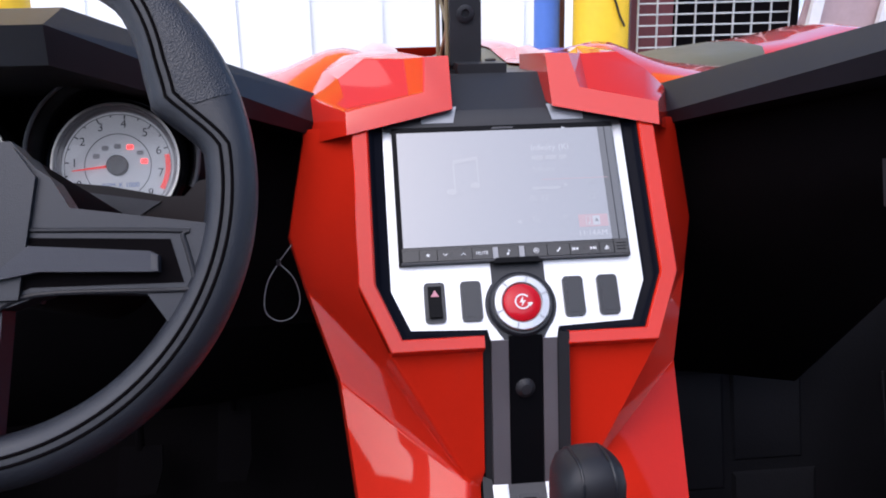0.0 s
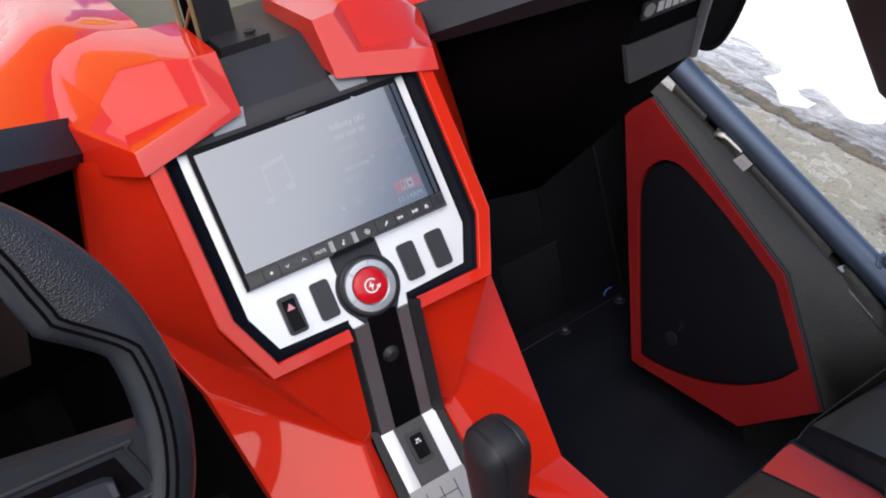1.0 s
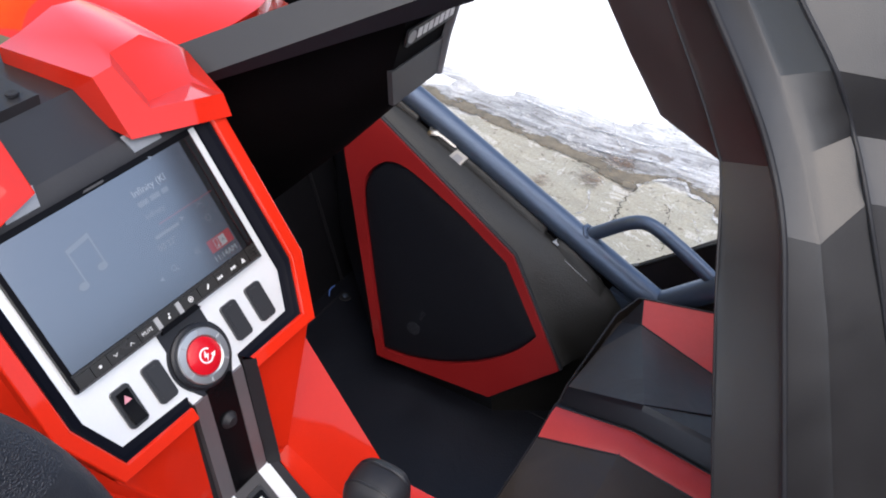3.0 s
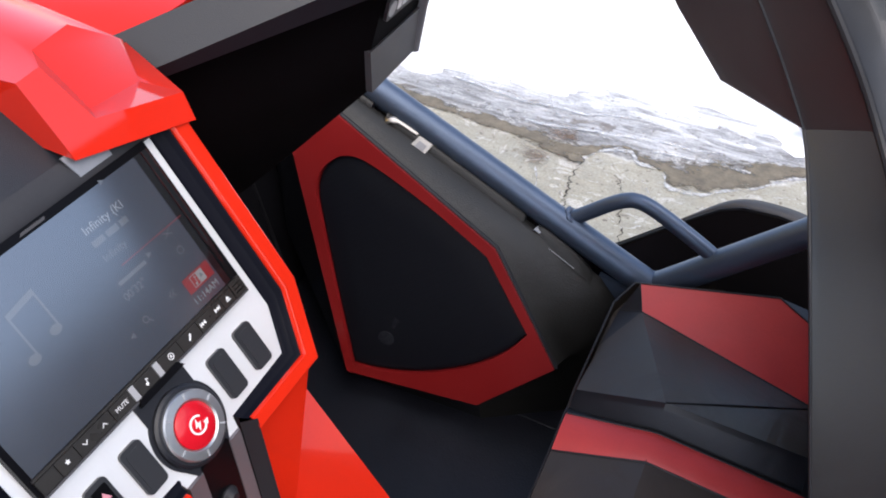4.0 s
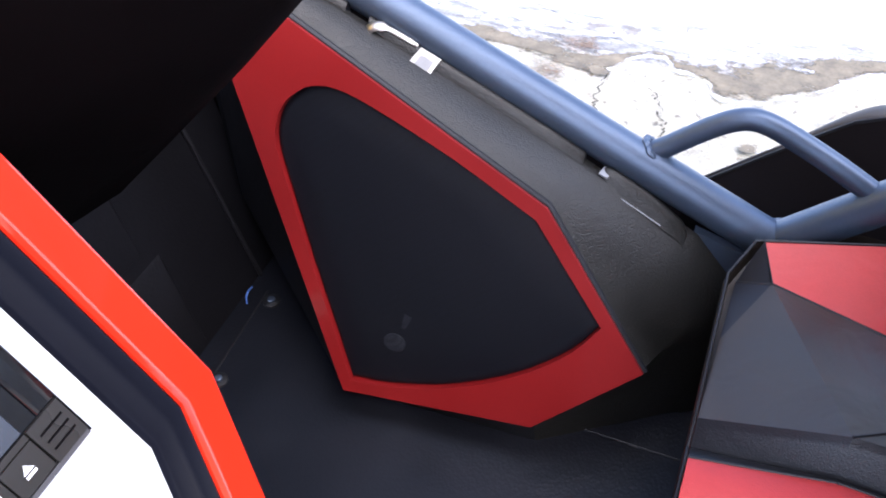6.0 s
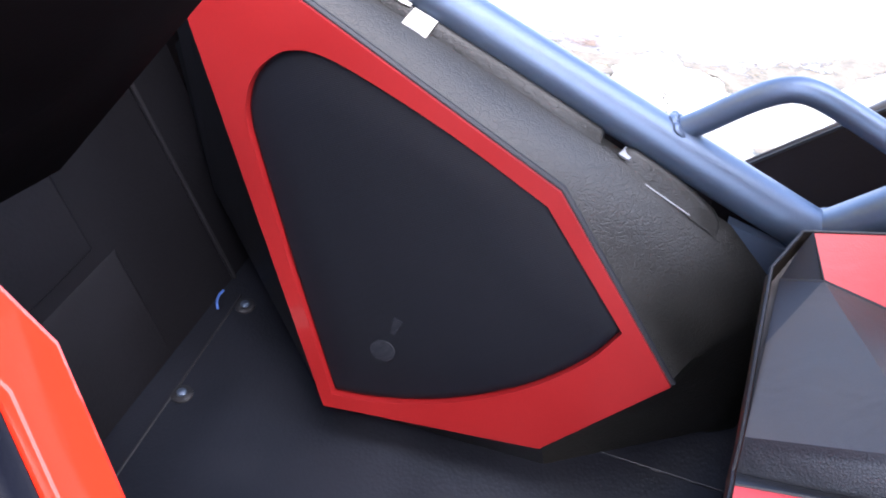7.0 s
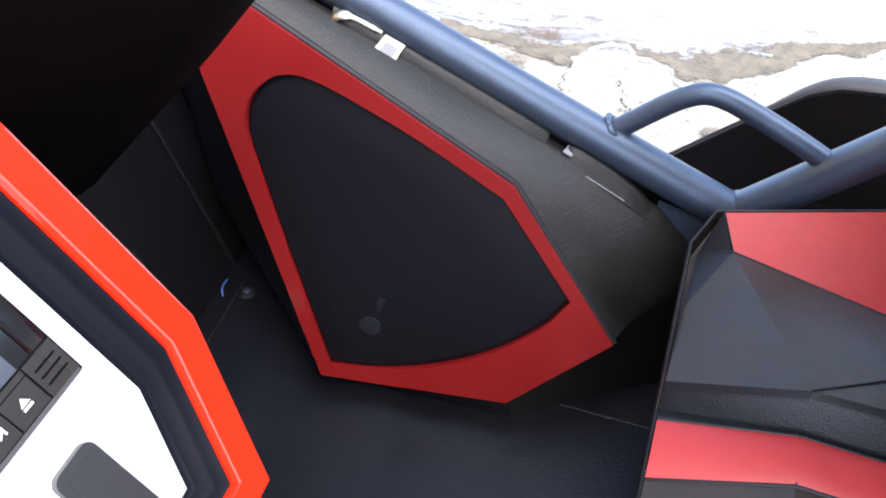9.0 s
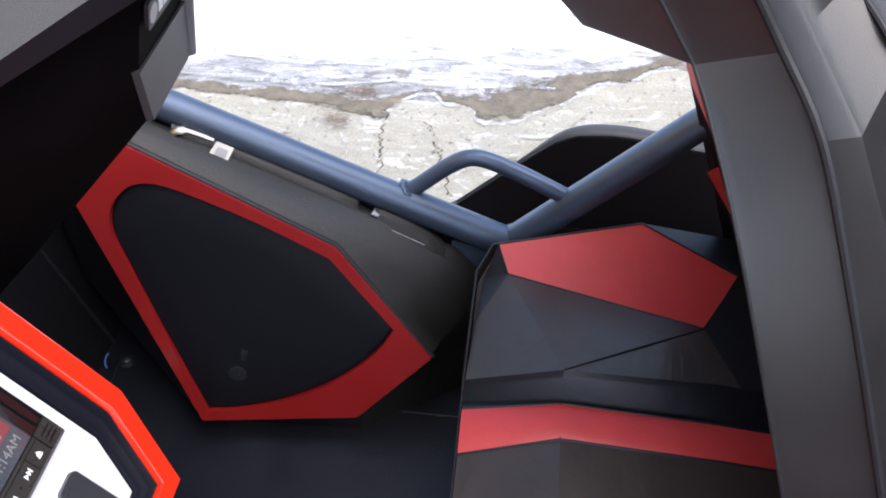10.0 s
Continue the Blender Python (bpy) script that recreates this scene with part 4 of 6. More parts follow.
def lip_row(y, h):
    """The lip's outline at one place; it dips and flattens towards the seat."""
    return [RL(y) + Vector((dx, 0, (dz + 0.008) * h - 0.008 - max(0.0, 0.725 - y) * 0.08 - max(0.0, 0.662 - y) * 0.5)) for dx, dz in LIP]


for stops in ([(1.075, 1.0), (1.008, 1.0)], [(0.985, 1.0), (0.92, 1.0), (0.85, 0.95), (0.80, 0.88), (0.766, 0.80), (0.764, 0.70)], [(0.747, 0.42), (0.745, 0.62), (0.736, 0.80), (0.72, 0.80), (0.70, 0.80), (0.68, 0.70), (0.662, 0.50), (0.648, 0.22), (0.634, 0.0)]):
    part("lip", band([lip_row(y, h) for y, h in stops], cap=False), POD_SKIN, rail, "upright vinyl lip", angle=50)
    for y, h in (stops[0], stops[-1]):
        part("lip_end", mesh_from(lip_row(y, h), [tuple(range(len(LIP)))]), VINYL, rail)
    part("seam", sweep([lip_row(y, 1)[1] + Vector((-0.0008, 0, 0.0003)) for y, h in stops if y > 0.665], 0.00055, 6), PRINT_GREY, rail, "pale stitched seam")
part("end_tab", prism([(0.7475, 0.001), (0.739, 0.001), (0.735, 0.009), (0.744, 0.012)], lambda u, v, w: RL(u) + Vector((-0.014 + v, 0, 0.004 + v * 0.25 + w)), -0.001, 0.001), TAB, rail, "folded metal tab", width=0.0006)


def strap(pts, radii, name="clip_strap"):
    """A thin bent metal strap lying on the roll; points are (x, y, height over the roll's line)."""
    return part(name, sweep(curve_points([(x, y, RL(y).z + h) for x, y, h in pts], 4), 0.004, 10, radii=[radii[min(len(radii) - 1, i // 4)] for i in range(4 * (len(pts) - 1) + 1)], flat=0.4), ALU, rail, "bright bent metal strap", angle=50)


strap([(0.664, 1.000, -0.012), (0.665, 0.990, -0.004), (0.668, 0.980, 0.012), (0.672, 0.966, 0.0175), (0.674, 0.936, 0.0175)], (0.002, 0.0055, 0.0055, 0.0030, 0.0020))
CB = plane_frame(RL(0.938) + Vector((-0.72, 0.0, 0.69)) * 0.0150, (0, -1, -0.447), (-0.72, 0.0, 0.69))
bracket = part("clip", prism([(0.0, -0.011), (0.004, 0.009), (0.026, 0.009), (0.024, -0.011)], CB, -0.002, 0.0028), ALU, rail, "bright metal clip", width=0.0012)
part("clip_face", prism([(0.006, -0.008), (0.008, 0.003), (0.021, 0.003), (0.020, -0.008)], CB, 0.0028, 0.0034), BADGE_GREY, bracket, "grey clip face")
rows = []
for y in (1.08, 0.985, 0.85, 0.71, 0.665):
    zt = 0.4515 + (y - 0.71) * 0.451
    rows.append([RL(y) + Vector((-0.012, 0, -0.03)), RL(y) + Vector((0.004, 0, -0.006)), Vector((0.686, y, zt - 0.012)), Vector((0.699, y, zt))])
# near-black sheet for the shade between lip and tube
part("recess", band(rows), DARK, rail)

solo("blue_wire", sweep(curve_points([(0.592, 1.146, 0.184), (0.597, 1.149, 0.190), (0.605, 1.150, 0.193), (0.613, 1.150, 0.192)], 5), 0.0013, 8), BLUE, "short blue wire end in the footwell", "wire")

# ---------------------------------------------------------------- centre console
TA = radians(34)
PF = plane_frame((0, 0.798, 0.781), (1, 0, 0), (0, -math.cos(TA), math.sin(TA)))
console = thing("centre_console", (0, 0.8, 0.45), "glossy red faceted centre console with silver switch panel", "console")


def both(name, build, mat, parent, label="", **k):
    """A part on each side of the car's middle."""
    part(name, build(), mat, parent, label, **k)
    part(name, mirrored(build()), mat, parent, label, **k)


BW = 0.012
BEZEL_OUT = [(0.1388, 0.138), (0.1388, -0.0185), (0.1135, -0.0785), (0.0355, -0.0785)]
BEZEL_IN = [(0.1235, 0.138), (0.1235, -0.0180), (0.1035, -0.0665), (0.0355, -0.0665)]


def bezel():
    """A rounded outer edge, a flat face and a sloping inner chamfer."""
    return band([[PF(p[0] + (q[0] - p[0]) * t, p[1] + (q[1] - p[1]) * t, w) for p, q in zip(BEZEL_OUT, BEZEL_IN)]
                 for t, w in ((0.0, -0.012), (0.0, BW - 0.0016), (0.03, BW - 0.0006), (0.09, BW), (0.86, BW), (0.90, BW - 0.0004), (0.97, BW - 0.0020), (1.0, BW - 0.0050), (1.0, -0.012))])


both("bezel", bezel, RED, console, "glossy red bezel", angle=22)


def gasket():
    """A channel between the silver panel and the red bezel: a small step, a flat, then a rounded lip."""
    a = [(0.1110, 0.136), (0.1110, -0.0225), (0.0960, -0.0575), (0.0300, -0.0600)]
    b = [(0.1240, 0.136), (0.1240, -0.0185), (0.1038, -0.0672), (0.0345, -0.0672)]
    rows = []
    for t, w in ((0.0, 0.0003), (0.06, 0.0024), (0.16, 0.0031), (0.55, 0.0034), (0.72, 0.0052), (0.84, 0.0082), (0.93, 0.0088), (1.0, 0.0080)):
        rows.append([PF(p[0] + (q[0] - p[0]) * t, p[1] + (q[1] - p[1]) * t, w) for p, q in zip(a, b)])
    return band(rows)


both("gasket", gasket, GASKET, console, "black rubber gasket", angle=50)
PL = [(0.1145, 0.134), (0.1145, -0.0245), (0.0965, -0.0615), (0.0305, -0.0615), (0.0285, -0.0700)]
part("switch_panel", prism(PL + [(-u, v) for u, v in PL[::-1]], PF, -0.003, 0.0), SILVER, console, "satin silver switch panel", width=0.0006)
arcp = [(0.031 * math.cos(g), -0.0395 + 0.031 * math.sin(g)) for g in (radians(a) for a in range(-42, 43, 7))]
key = [(0.0235, 0.002), (0.0235, -0.019)] + arcp[::-1][0:0] + arcp[::-1] + [(0.0165, -0.0705)]
part("centre_stripe", prism(key + [(-u, v) for u, v in key[::-1]], PF, 0.0002, 0.0012), BLACK_SOFT, console, "black centre stripe")

# faceted red shell, one half then the other
T0, T1, T2, T3 = PF(0.138, 0.136, 0.0), PF(0.138, -0.022, 0.0), PF(0.1145, -0.0785, 0.0), PF(0.0365, -0.0785, 0.0)
G0, G1, G2 = Vector((0.184, 0.93, 0.885)), Vector((0.206, 0.93, 0.78)), Vector((0.190, 0.895, 0.735))
Q1, Q2, Q3 = Vector((0.160, 0.832, 0.664)), Vector((0.119, 0.795, 0.687)), Vector((0.052, 0.737, 0.603))
PB = Vector((0.0365, 0.748, 0.606))
K0, K1 = Vector((0.135, 0.675, 0.512)), Vector((0.066, 0.655, 0.532))
W0, W1, W2, W3 = Vector((0.20, 1.1, 0.78)), Vector((0.19, 1.1, 0.70)), Vector((0.165, 1.0, 0.50)), Vector((0.138, 0.80, 0.36))

LP = plane_frame((0, 0.745, 0.594), (1, 0, 0), (0, -0.69, 0.724))

def shell():
    v = [T0, T1, T2, T3, G0, G1, G2, Q1, Q2, Q3, PB, K0, K1, LP(0.041, 0.0, 0.0), LP(0.0425, -0.10, -0.004)]
    return mesh_from(v, [(0, 1, 5, 4), (1, 6, 5), (1, 2, 8, 6), (6, 8, 7), (2, 3, 10, 9), (2, 9, 8), (8, 9, 7), (7, 9, 12, 11), (9, 13, 14, 12), (9, 10, 13)])


both("shell", shell, RED, console, "glossy red faceted shell", width=0.0035, segs=3, angle=28)


def shifted(bm, d):
    for v in bm.verts:
        v.co += d
    return bm


FLANGE = [G0, G1, G2, Q1, K0]
both("shell_return", lambda: band([FLANGE, [p + Vector((0.003, 0.012, -0.006)) for p in FLANGE], [p + Vector((-0.004, 0.040, -0.020)) for p in FLANGE]]), RED, console, "red inward return of the shell", angle=50)


def cheek():
    v = [G0, G1, G2, Q1, K0, W0, W1, W2, W3, Vector((0.135, 0.675, 0.2)), Vector((0.165, 1.0, 0.2)), Vector((0.184, 1.1, 0.9))]
    return mesh_from(v, [(0, 1, 5, 11), (1, 2, 6, 5), (2, 3, 7, 6), (3, 4, 8, 7), (4, 9, 10, 7, 8)])


# console flanks near-black, with the footwell's shade in the colour
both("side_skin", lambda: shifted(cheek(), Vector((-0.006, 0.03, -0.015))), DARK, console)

# black spine with two dark silver stripes
SP = plane_frame((0, 0.755, 0.70), (1, 0, 0), (0, -1, 0.1))
part("spine", prism([(-0.0355, 0.030), (0.0355, 0.030), (0.0355, -0.112), (-0.0355, -0.112)], SP, -0.02, -0.006), BLACK, console)
part("spine_face", prism([(-0.0135, 0.027), (0.0155, 0.027), (0.0155, -0.108), (-0.0135, -0.108)], SP, -0.006, 0.0), BLACK_GLOSS, console, width=0.0008)
part("stripe", prism([(-0.0285, 0.024), (-0.0140, 0.024), (-0.0140, -0.107), (-0.0290, -0.107)], SP, -0.006, 0.0004), STRIPE, console, "dark silver stripe", width=0.0008)
part("stripe", prism([(0.0160, 0.024), (0.0280, 0.024), (0.0285, -0.107), (0.0160, -0.107)], SP, -0.006, 0.0004), STRIPE, console, "dark silver stripe", width=0.0008)
part("channel_wall", band([[SP(0.029, 0.03, 0.001), SP(0.036, 0.032, 0.012)], [SP(0.029, -0.108, 0.001), SP(0.037, -0.104, 0.012)]]), RUBBER, console)

# shifter plate
both("plate_edge", lambda: prism([(0.0165, 0.0), (0.0305, 0.0), (0.0305, -0.088), (0.0165, -0.088)], LP, -0.004, 0.001), SILVER, console, "satin silver plate edge", width=0.0006)
part("plate_middle", prism([(-0.0163, 0.0), (0.0163, 0.0), (0.0163, -0.062), (-0.0163, -0.062)], LP, -0.004, 0.0004), PANEL_GREY, console)
gate = part("gate_plate", prism([(-0.031, -0.062), (0.031, -0.062), (0.031, -0.098), (-0.031, -0.098)], LP, -0.003, 0.0022), BADGE_GREY, console, "grey shift pattern plate", width=0.0008)
bars([(-0.0165, -0.0155, -0.090, -0.070), (-0.0005, 0.0005, -0.090, -0.070), (0.0155, 0.0165, -0.090, -0.070), (-0.0165, 0.0165, -0.0805, -0.0795)], LP, 0.0023, PRINT_DARK, gate)
part("gate_lip", prism([(-0.031, -0.0985), (0.031, -0.0985), (0.031, -0.106), (-0.031, -0.106)], LP, -0.003, 0.0026), SILVER, console, width=0.0006)
both("boot_gasket", lambda: prism([(0.0305, 0.004), (0.0385, 0.008), (0.0430, -0.10), (0.0305, -0.10)], LP, -0.012, 0.002), RUBBER, console)

# tunnel behind the shifter
def tunnel_rim():
    o = [(0.135, 0.675, 0.512), (0.146, 0.60, 0.500), (0.150, 0.45, 0.478), (0.150, 0.0, 0.44)]
    i = [(0.066, 0.655, 0.530), (0.112, 0.60, 0.506), (0.116, 0.45, 0.482), (0.116, 0.0, 0.444)]
    m = [(0.100, 0.665, 0.5235), (0.130, 0.60, 0.508), (0.134, 0.45, 0.486), (0.134, 0.0, 0.448)]
    d = [(p[0] + 0.002, p[1], p[2] - 0.03) for p in o]
    return band([[Vector(q) for q in r] for r in (d, o, m, i)])


both("tunnel_rim", tunnel_rim, RED, console, "glossy red tunnel rim", angle=25)
part("tunnel_inset", band([[Vector((-0.115, y, z)), Vector((-0.08, y, z - 0.006)), Vector((0.08, y, z - 0.006)), Vector((0.115, y, z))] for y, z in ((0.66, 0.512), (0.60, 0.503), (0.45, 0.479), (0.0, 0.44))]), BLACK, console)
# tunnel sides coloured near-black for the same shade
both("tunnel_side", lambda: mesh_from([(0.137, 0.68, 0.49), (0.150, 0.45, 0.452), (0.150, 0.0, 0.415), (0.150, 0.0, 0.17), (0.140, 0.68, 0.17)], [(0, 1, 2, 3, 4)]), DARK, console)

# top caps and the black centre top
CF = dict(b0=(0.1430, 0.853, 0.889), bi=(0.0460, 0.868, 0.9075), e2=(0.0455, 0.901, 0.9535), e1=(0.0690, 0.906, 0.9525), c2=(0.0720, 0.871, 0.9235), c=(0.1435, 0.861, 0.9090),
          s0=(0.1415, 0.898, 0.9085), s1=(0.0850, 0.889, 0.9185), p0=(0.1490, 0.917, 0.934), p1=(0.1240, 0.935, 0.951), p2=(0.0865, 0.930, 0.950),
          a=(0.1770, 0.924, 0.872), a2=(0.1790, 0.944, 0.913), a3=(0.182, 0.962, 0.911), r0=(0.168, 1.04, 0.934), r1=(0.145, 1.04, 0.948), r2=(0.115, 1.04, 0.952), r3=(0.07, 1.03, 0.945),
          i0=(0.0430, 0.96, 0.915), i1=(0.0430, 1.02, 0.92), i2=(0.0430, 1.02, 0.946), q1=(0.088, 0.952, 0.955))


def cap():
    k = list(CF)
    v = [Vector(CF[n]) for n in k]
    faces = ("b0 bi e2 e1 c2 c", "c c2 s1 s0", "c2 e1 p2 s1", "s0 s1 p2 p1 p0", "b0 c a2 a", "c s0 p0 a2", "a2 p0 r0 a3", "p0 p1 r1 r0", "p1 q1 r2 r1", "p1 p2 q1", "p2 e1 r3 r2 q1", "e1 e2 i2 r3", "bi i0 i1 i2 e2")
    return mesh_from(v, [tuple(k.index(n) for n in f.split()) for f in faces])


both("cap", cap, RED_GLOSS, console, "glossy red faceted cap", width=0.0018, segs=2, angle=25)
part("top_cover", band([[Vector((x, y, z)) for x in (-0.075, -0.03, 0.03, 0.075)] for y, z in ((0.868, 0.884), (0.878, 0.899), (0.930, 0.934), (1.06, 0.929))]), BLACK_SOFT, console, angle=12)
part("top_cover_lip", band([[PF(x, v, w) for x in (-0.11, -0.05, 0.05, 0.11)] for v, w in ((0.128, 0.004), (0.136, 0.0055), (0.148, 0.002))]), BLACK, console)
both("silver_tab", lambda: prism([(0.046, 0.1335), (0.075, 0.1335), (0.075, 0.148), (0.042, 0.150)], PF, 0.0045, 0.0058), TAB, console, "satin silver tab")

# ---------------------------------------------------------------- head unit
hu = thing("head_unit", PF(0, 0, 0.001), "black touchscreen car stereo with a lit music display", "car stereo")
part("body", prism([(-0.1030, -0.0008), (0.1010, -0.0008), (0.1010, 0.1295), (-0.1030, 0.1295)], PF, 0.0004, 0.0060), BLACK_GLOSS, hu, width=0.0015)
screen = part("screen", prism([(-0.0985, 0.0145), (0.0866, 0.0145), (0.0866, 0.1240), (-0.0985, 0.1240)], PF, 0.0061, 0.0066), SCREEN, hu, "grey reflecting touchscreen")
part("screen_border", prism([(0.0867, 0.0145), (0.0925, 0.0145), (0.0925, 0.1240), (0.0867, 0.1240)], PF, 0.0061, 0.0066), GLOSS_EDGE, hu, "black glass border")
part("gloss_edge", band([[PF(u, v, w) for v in (0.0145, 0.022, 0.124)] for u, w in ((0.0930, 0.0066), (0.0950, 0.0064), (0.0975, 0.0066), (0.1005, 0.0063))]), GLOSS_EDGE, hu, "glossy black chamfer", angle=60)
part("logo_bar", prism([(-0.012, 0.1258), (0.008, 0.1258), (0.009, 0.1277), (-0.010, 0.1277)], PF, 0.0061, 0.0063), PANEL_GREY, hu)
KW = 0.0075


def key_mark(shapes, mat, b):
    part("printed_mark", merge(*[prism(p, PF, KW, KW + 0.0002) for p in shapes]), mat, b)


def rect(u0, u1, v0, v1):
    return [(u0, v0), (u1, v0), (u1, v1), (u0, v1)]


def disc(u, v, r, k=14):
    return [(u + r * math.cos(2 * math.pi * q / k), v + r * math.sin(2 * math.pi * q / k)) for q in range(k)]


KV = 0.0066


def key(u0, u1, label="dark glossy button", mat=None):
    return part("button", prism(rect(u0 + 0.0003, u1 - 0.0003, 0.0014, 0.0116), PF, 0.006, 0.0074), mat or BUTTON, hu, label, width=0.0008)


def chevron(c, k, b):
    key_mark([[(c - 0.0022, KV - 0.0012 * k), (c - 0.0014, KV - 0.0012 * k), (c, KV + 0.0005 * k), (c, KV + 0.0013 * k)], [(c + 0.0022, KV - 0.0012 * k), (c + 0.0014, KV - 0.0012 * k), (c, KV + 0.0005 * k), (c, KV + 0.0013 * k)]], PRINT_WHITE, b)


def skip(c, k, b):
    key_mark([[(c + o - 0.0011 * k, KV - 0.0016), (c + o - 0.0011 * k, KV + 0.0016), (c + o + 0.0013 * k, KV)] for o in (-0.0013, 0.0013)] + [rect(c + 0.0027 * k - 0.0003, c + 0.0027 * k + 0.0003, KV - 0.0016, KV + 0.0016)], PRINT_WHITE, b)


key(-0.1000, -0.0850)
b = key(-0.0850, -0.0695)
key_mark([[(-0.0776 + r * math.cos(radians(90 + 36 * q)), KV + r * math.sin(radians(90 + 36 * q))) for q, r in enumerate((0.0019, 0.0009) * 5)]], PRINT_WHITE, b)
b = key(-0.0695, -0.0391, "wide rocker button")
chevron(-0.0624, -1, b)
chevron(-0.0466, 1, b)
b = key(-0.0391, -0.0212)
writing("MUTE", 0.0042, PF, -0.0303, KV, KW, PRINT_WHITE, b)
key(-0.0212, -0.0160, "pale grey divider", BADGE_GREY)
b = key(-0.0160, 0.0020)
key_mark([rect(-0.0072, -0.0067, KV - 0.0016, KV + 0.0022), [(-0.0072, KV + 0.0022), (-0.0054, KV + 0.0012), (-0.0054, KV + 0.0005), (-0.0072, KV + 0.0014)], disc(-0.0078, KV - 0.0016, 0.0011)], PRINT_WHITE, b)
key(0.0020, 0.0072, "pale grey divider", BADGE_GREY)
b = key(0.0072, 0.0270)
part("printed_mark", ring_prism(disc(0.0173, KV, 0.0024, 20), disc(0.0173, KV, 0.0019, 20), PF, KW, KW + 0.0002), PRINT_WHITE, b)
key_mark([[(0.0162, KV - 0.0010), (0.0173, KV - 0.0004), (0.0184, KV - 0.0010), (0.0173, KV + 0.0015)]], PRINT_WHITE, b)
b = key(0.0270, 0.0474)
key_mark([[(0.0352, KV - 0.0016), (0.0362, KV - 0.0022), (0.0392, KV + 0.0010), (0.0386, KV + 0.0022), (0.0376, KV + 0.0012), (0.0362, KV - 0.0006)]], PRINT_WHITE, b)
b = key(0.0474, 0.0737, "wide rocker button")
skip(0.0522, -1, b)
skip(0.0678, 1, b)
key_mark([disc(0.0598, KV, 0.0005, 10)], DARK, b)
b = key(0.0737, 0.0868)
key_mark([[(0.0784, KV - 0.0004), (0.0822, KV - 0.0004), (0.0803, KV + 0.0020)], rect(0.0784, 0.0822, KV - 0.0018, KV - 0.0010)], PRINT_WHITE, b)
corner = part("corner_key", prism(rect(0.0872, 0.0996, 0.0010, 0.0140), PF, 0.006, 0.0078), BUTTON, hu, "ribbed corner key", width=0.0009)
for v in (0.0042, 0.0070, 0.0098):
    part("groove", prism(rect(0.0890, 0.0978, v, v + 0.0007), PF, 0.0079, 0.0080), DARK, corner)
part("lower_strip", prism(rect(-0.1000, 0.0868, 0.0119, 0.0138), PF, 0.0061, 0.0069), BUTTON, hu, width=0.0004)
part("bottom_edge", prism(rect(-0.1010, 0.0996, -0.0007, 0.0009), PF, 0.0061, 0.0072), PANEL_GREY, hu, "lighter grey lower edge", width=0.0004)
part("release_tab", prism([(-0.022, -0.0035), (0.021, -0.0035), (0.018, 0.0012), (-0.019, 0.0012)], PF, 0.0058, 0.0092), BLACK_GLOSS, hu, width=0.0008)

def flat_bars(rects, f, w, mat, parent):
    """Marks lit within the display."""
    return part("display_mark", merge(*[prism([(a, c), (b, c), (b, d), (a, d)], f, w, w + 0.00004) for a, b, c, d in rects]), mat, parent)


UW = 0.00665
writing("Infinity (Kl", 0.0085, PF, 0.0225, 0.1050, UW, UI_WHITE, screen, align="LEFT")
flat_bars([(0.0225, 0.0330, 0.0930, 0.0975), (0.0350, 0.0455, 0.0930, 0.0975), (0.0475, 0.0545, 0.0930, 0.0975)], PF, UW, UI_DIM, screen)
writing("Infinity", 0.0075, PF, 0.0225, 0.0838, UW, UI_DIM, screen, align="LEFT")
flat_bars([(0.0200, 0.0460, 0.0640, 0.0668)], PF, UW, UI_DIM, screen)
writing("00'32\"", 0.0078, PF, 0.0270, 0.0560, UW, UI_DIM, screen)
part("red_key", prism([(0.0585, 0.0268), (0.0850, 0.0268), (0.0850, 0.0385), (0.0585, 0.0385)], PF, UW, UW + 0.00004), UI_RED, screen)
part("key_frame", ring_prism(rect(0.0650, 0.0715, 0.0282, 0.0370), rect(0.0655, 0.0710, 0.0287, 0.0365), PF, UW + 0.00008, UW + 0.00012), UI_WHITE, screen)
flat_bars([(0.0717, 0.0777, 0.0282, 0.0370)], PF, UW + 0.00008, UI_WHITE, screen)
part("key_note", merge(prism(rect(0.0687, 0.0692, 0.0302, 0.0356), PF, UW + 0.00008, UW + 0.00012), prism([(0.0692, 0.0356), (0.0703, 0.0346), (0.0703, 0.0340), (0.0692, 0.0348)], PF, UW + 0.00008, UW + 0.00012),
                       prism(disc(0.0679, 0.0302, 0.0010), PF, UW + 0.00008, UW + 0.00012)), UI_WHITE, screen)
writing("A", 0.0050, PF, 0.0747, 0.0327, UW + 0.00016, PRINT_DARK, screen)
writing("11:14AM", 0.0072, PF, 0.0700, 0.0208, UW, UI_WHITE, screen)
flat_bars([(0.030, 0.090, 0.0735, 0.0740)], PF, UW, UI_RED, screen)


def tri(c, v, s, k, mat):
    part("play_mark", prism([(c - s * k, v - s), (c - s * k, v + s), (c + s * k, v)], PF, UW, UW + 0.00004), mat, screen)


tri(0.0515, 0.0677, 0.0022, 1, UI_DIM)
tri(0.0553, 0.1240, 0.0020, 1, UI_DIM)
tri(0.005, 0.034, 0.0022, -1, UI_DIM)


def ring_mark(u, v, r, t, mat):
    c = [(math.cos(2 * math.pi * j / 20), math.sin(2 * math.pi * j / 20)) for j in range(20)]
    return ring_prism([(u + r * a, v + r * b) for a, b in c], [(u + (r - t) * a, v + (r - t) * b) for a, b in c], PF, UW, UW + 0.00004)


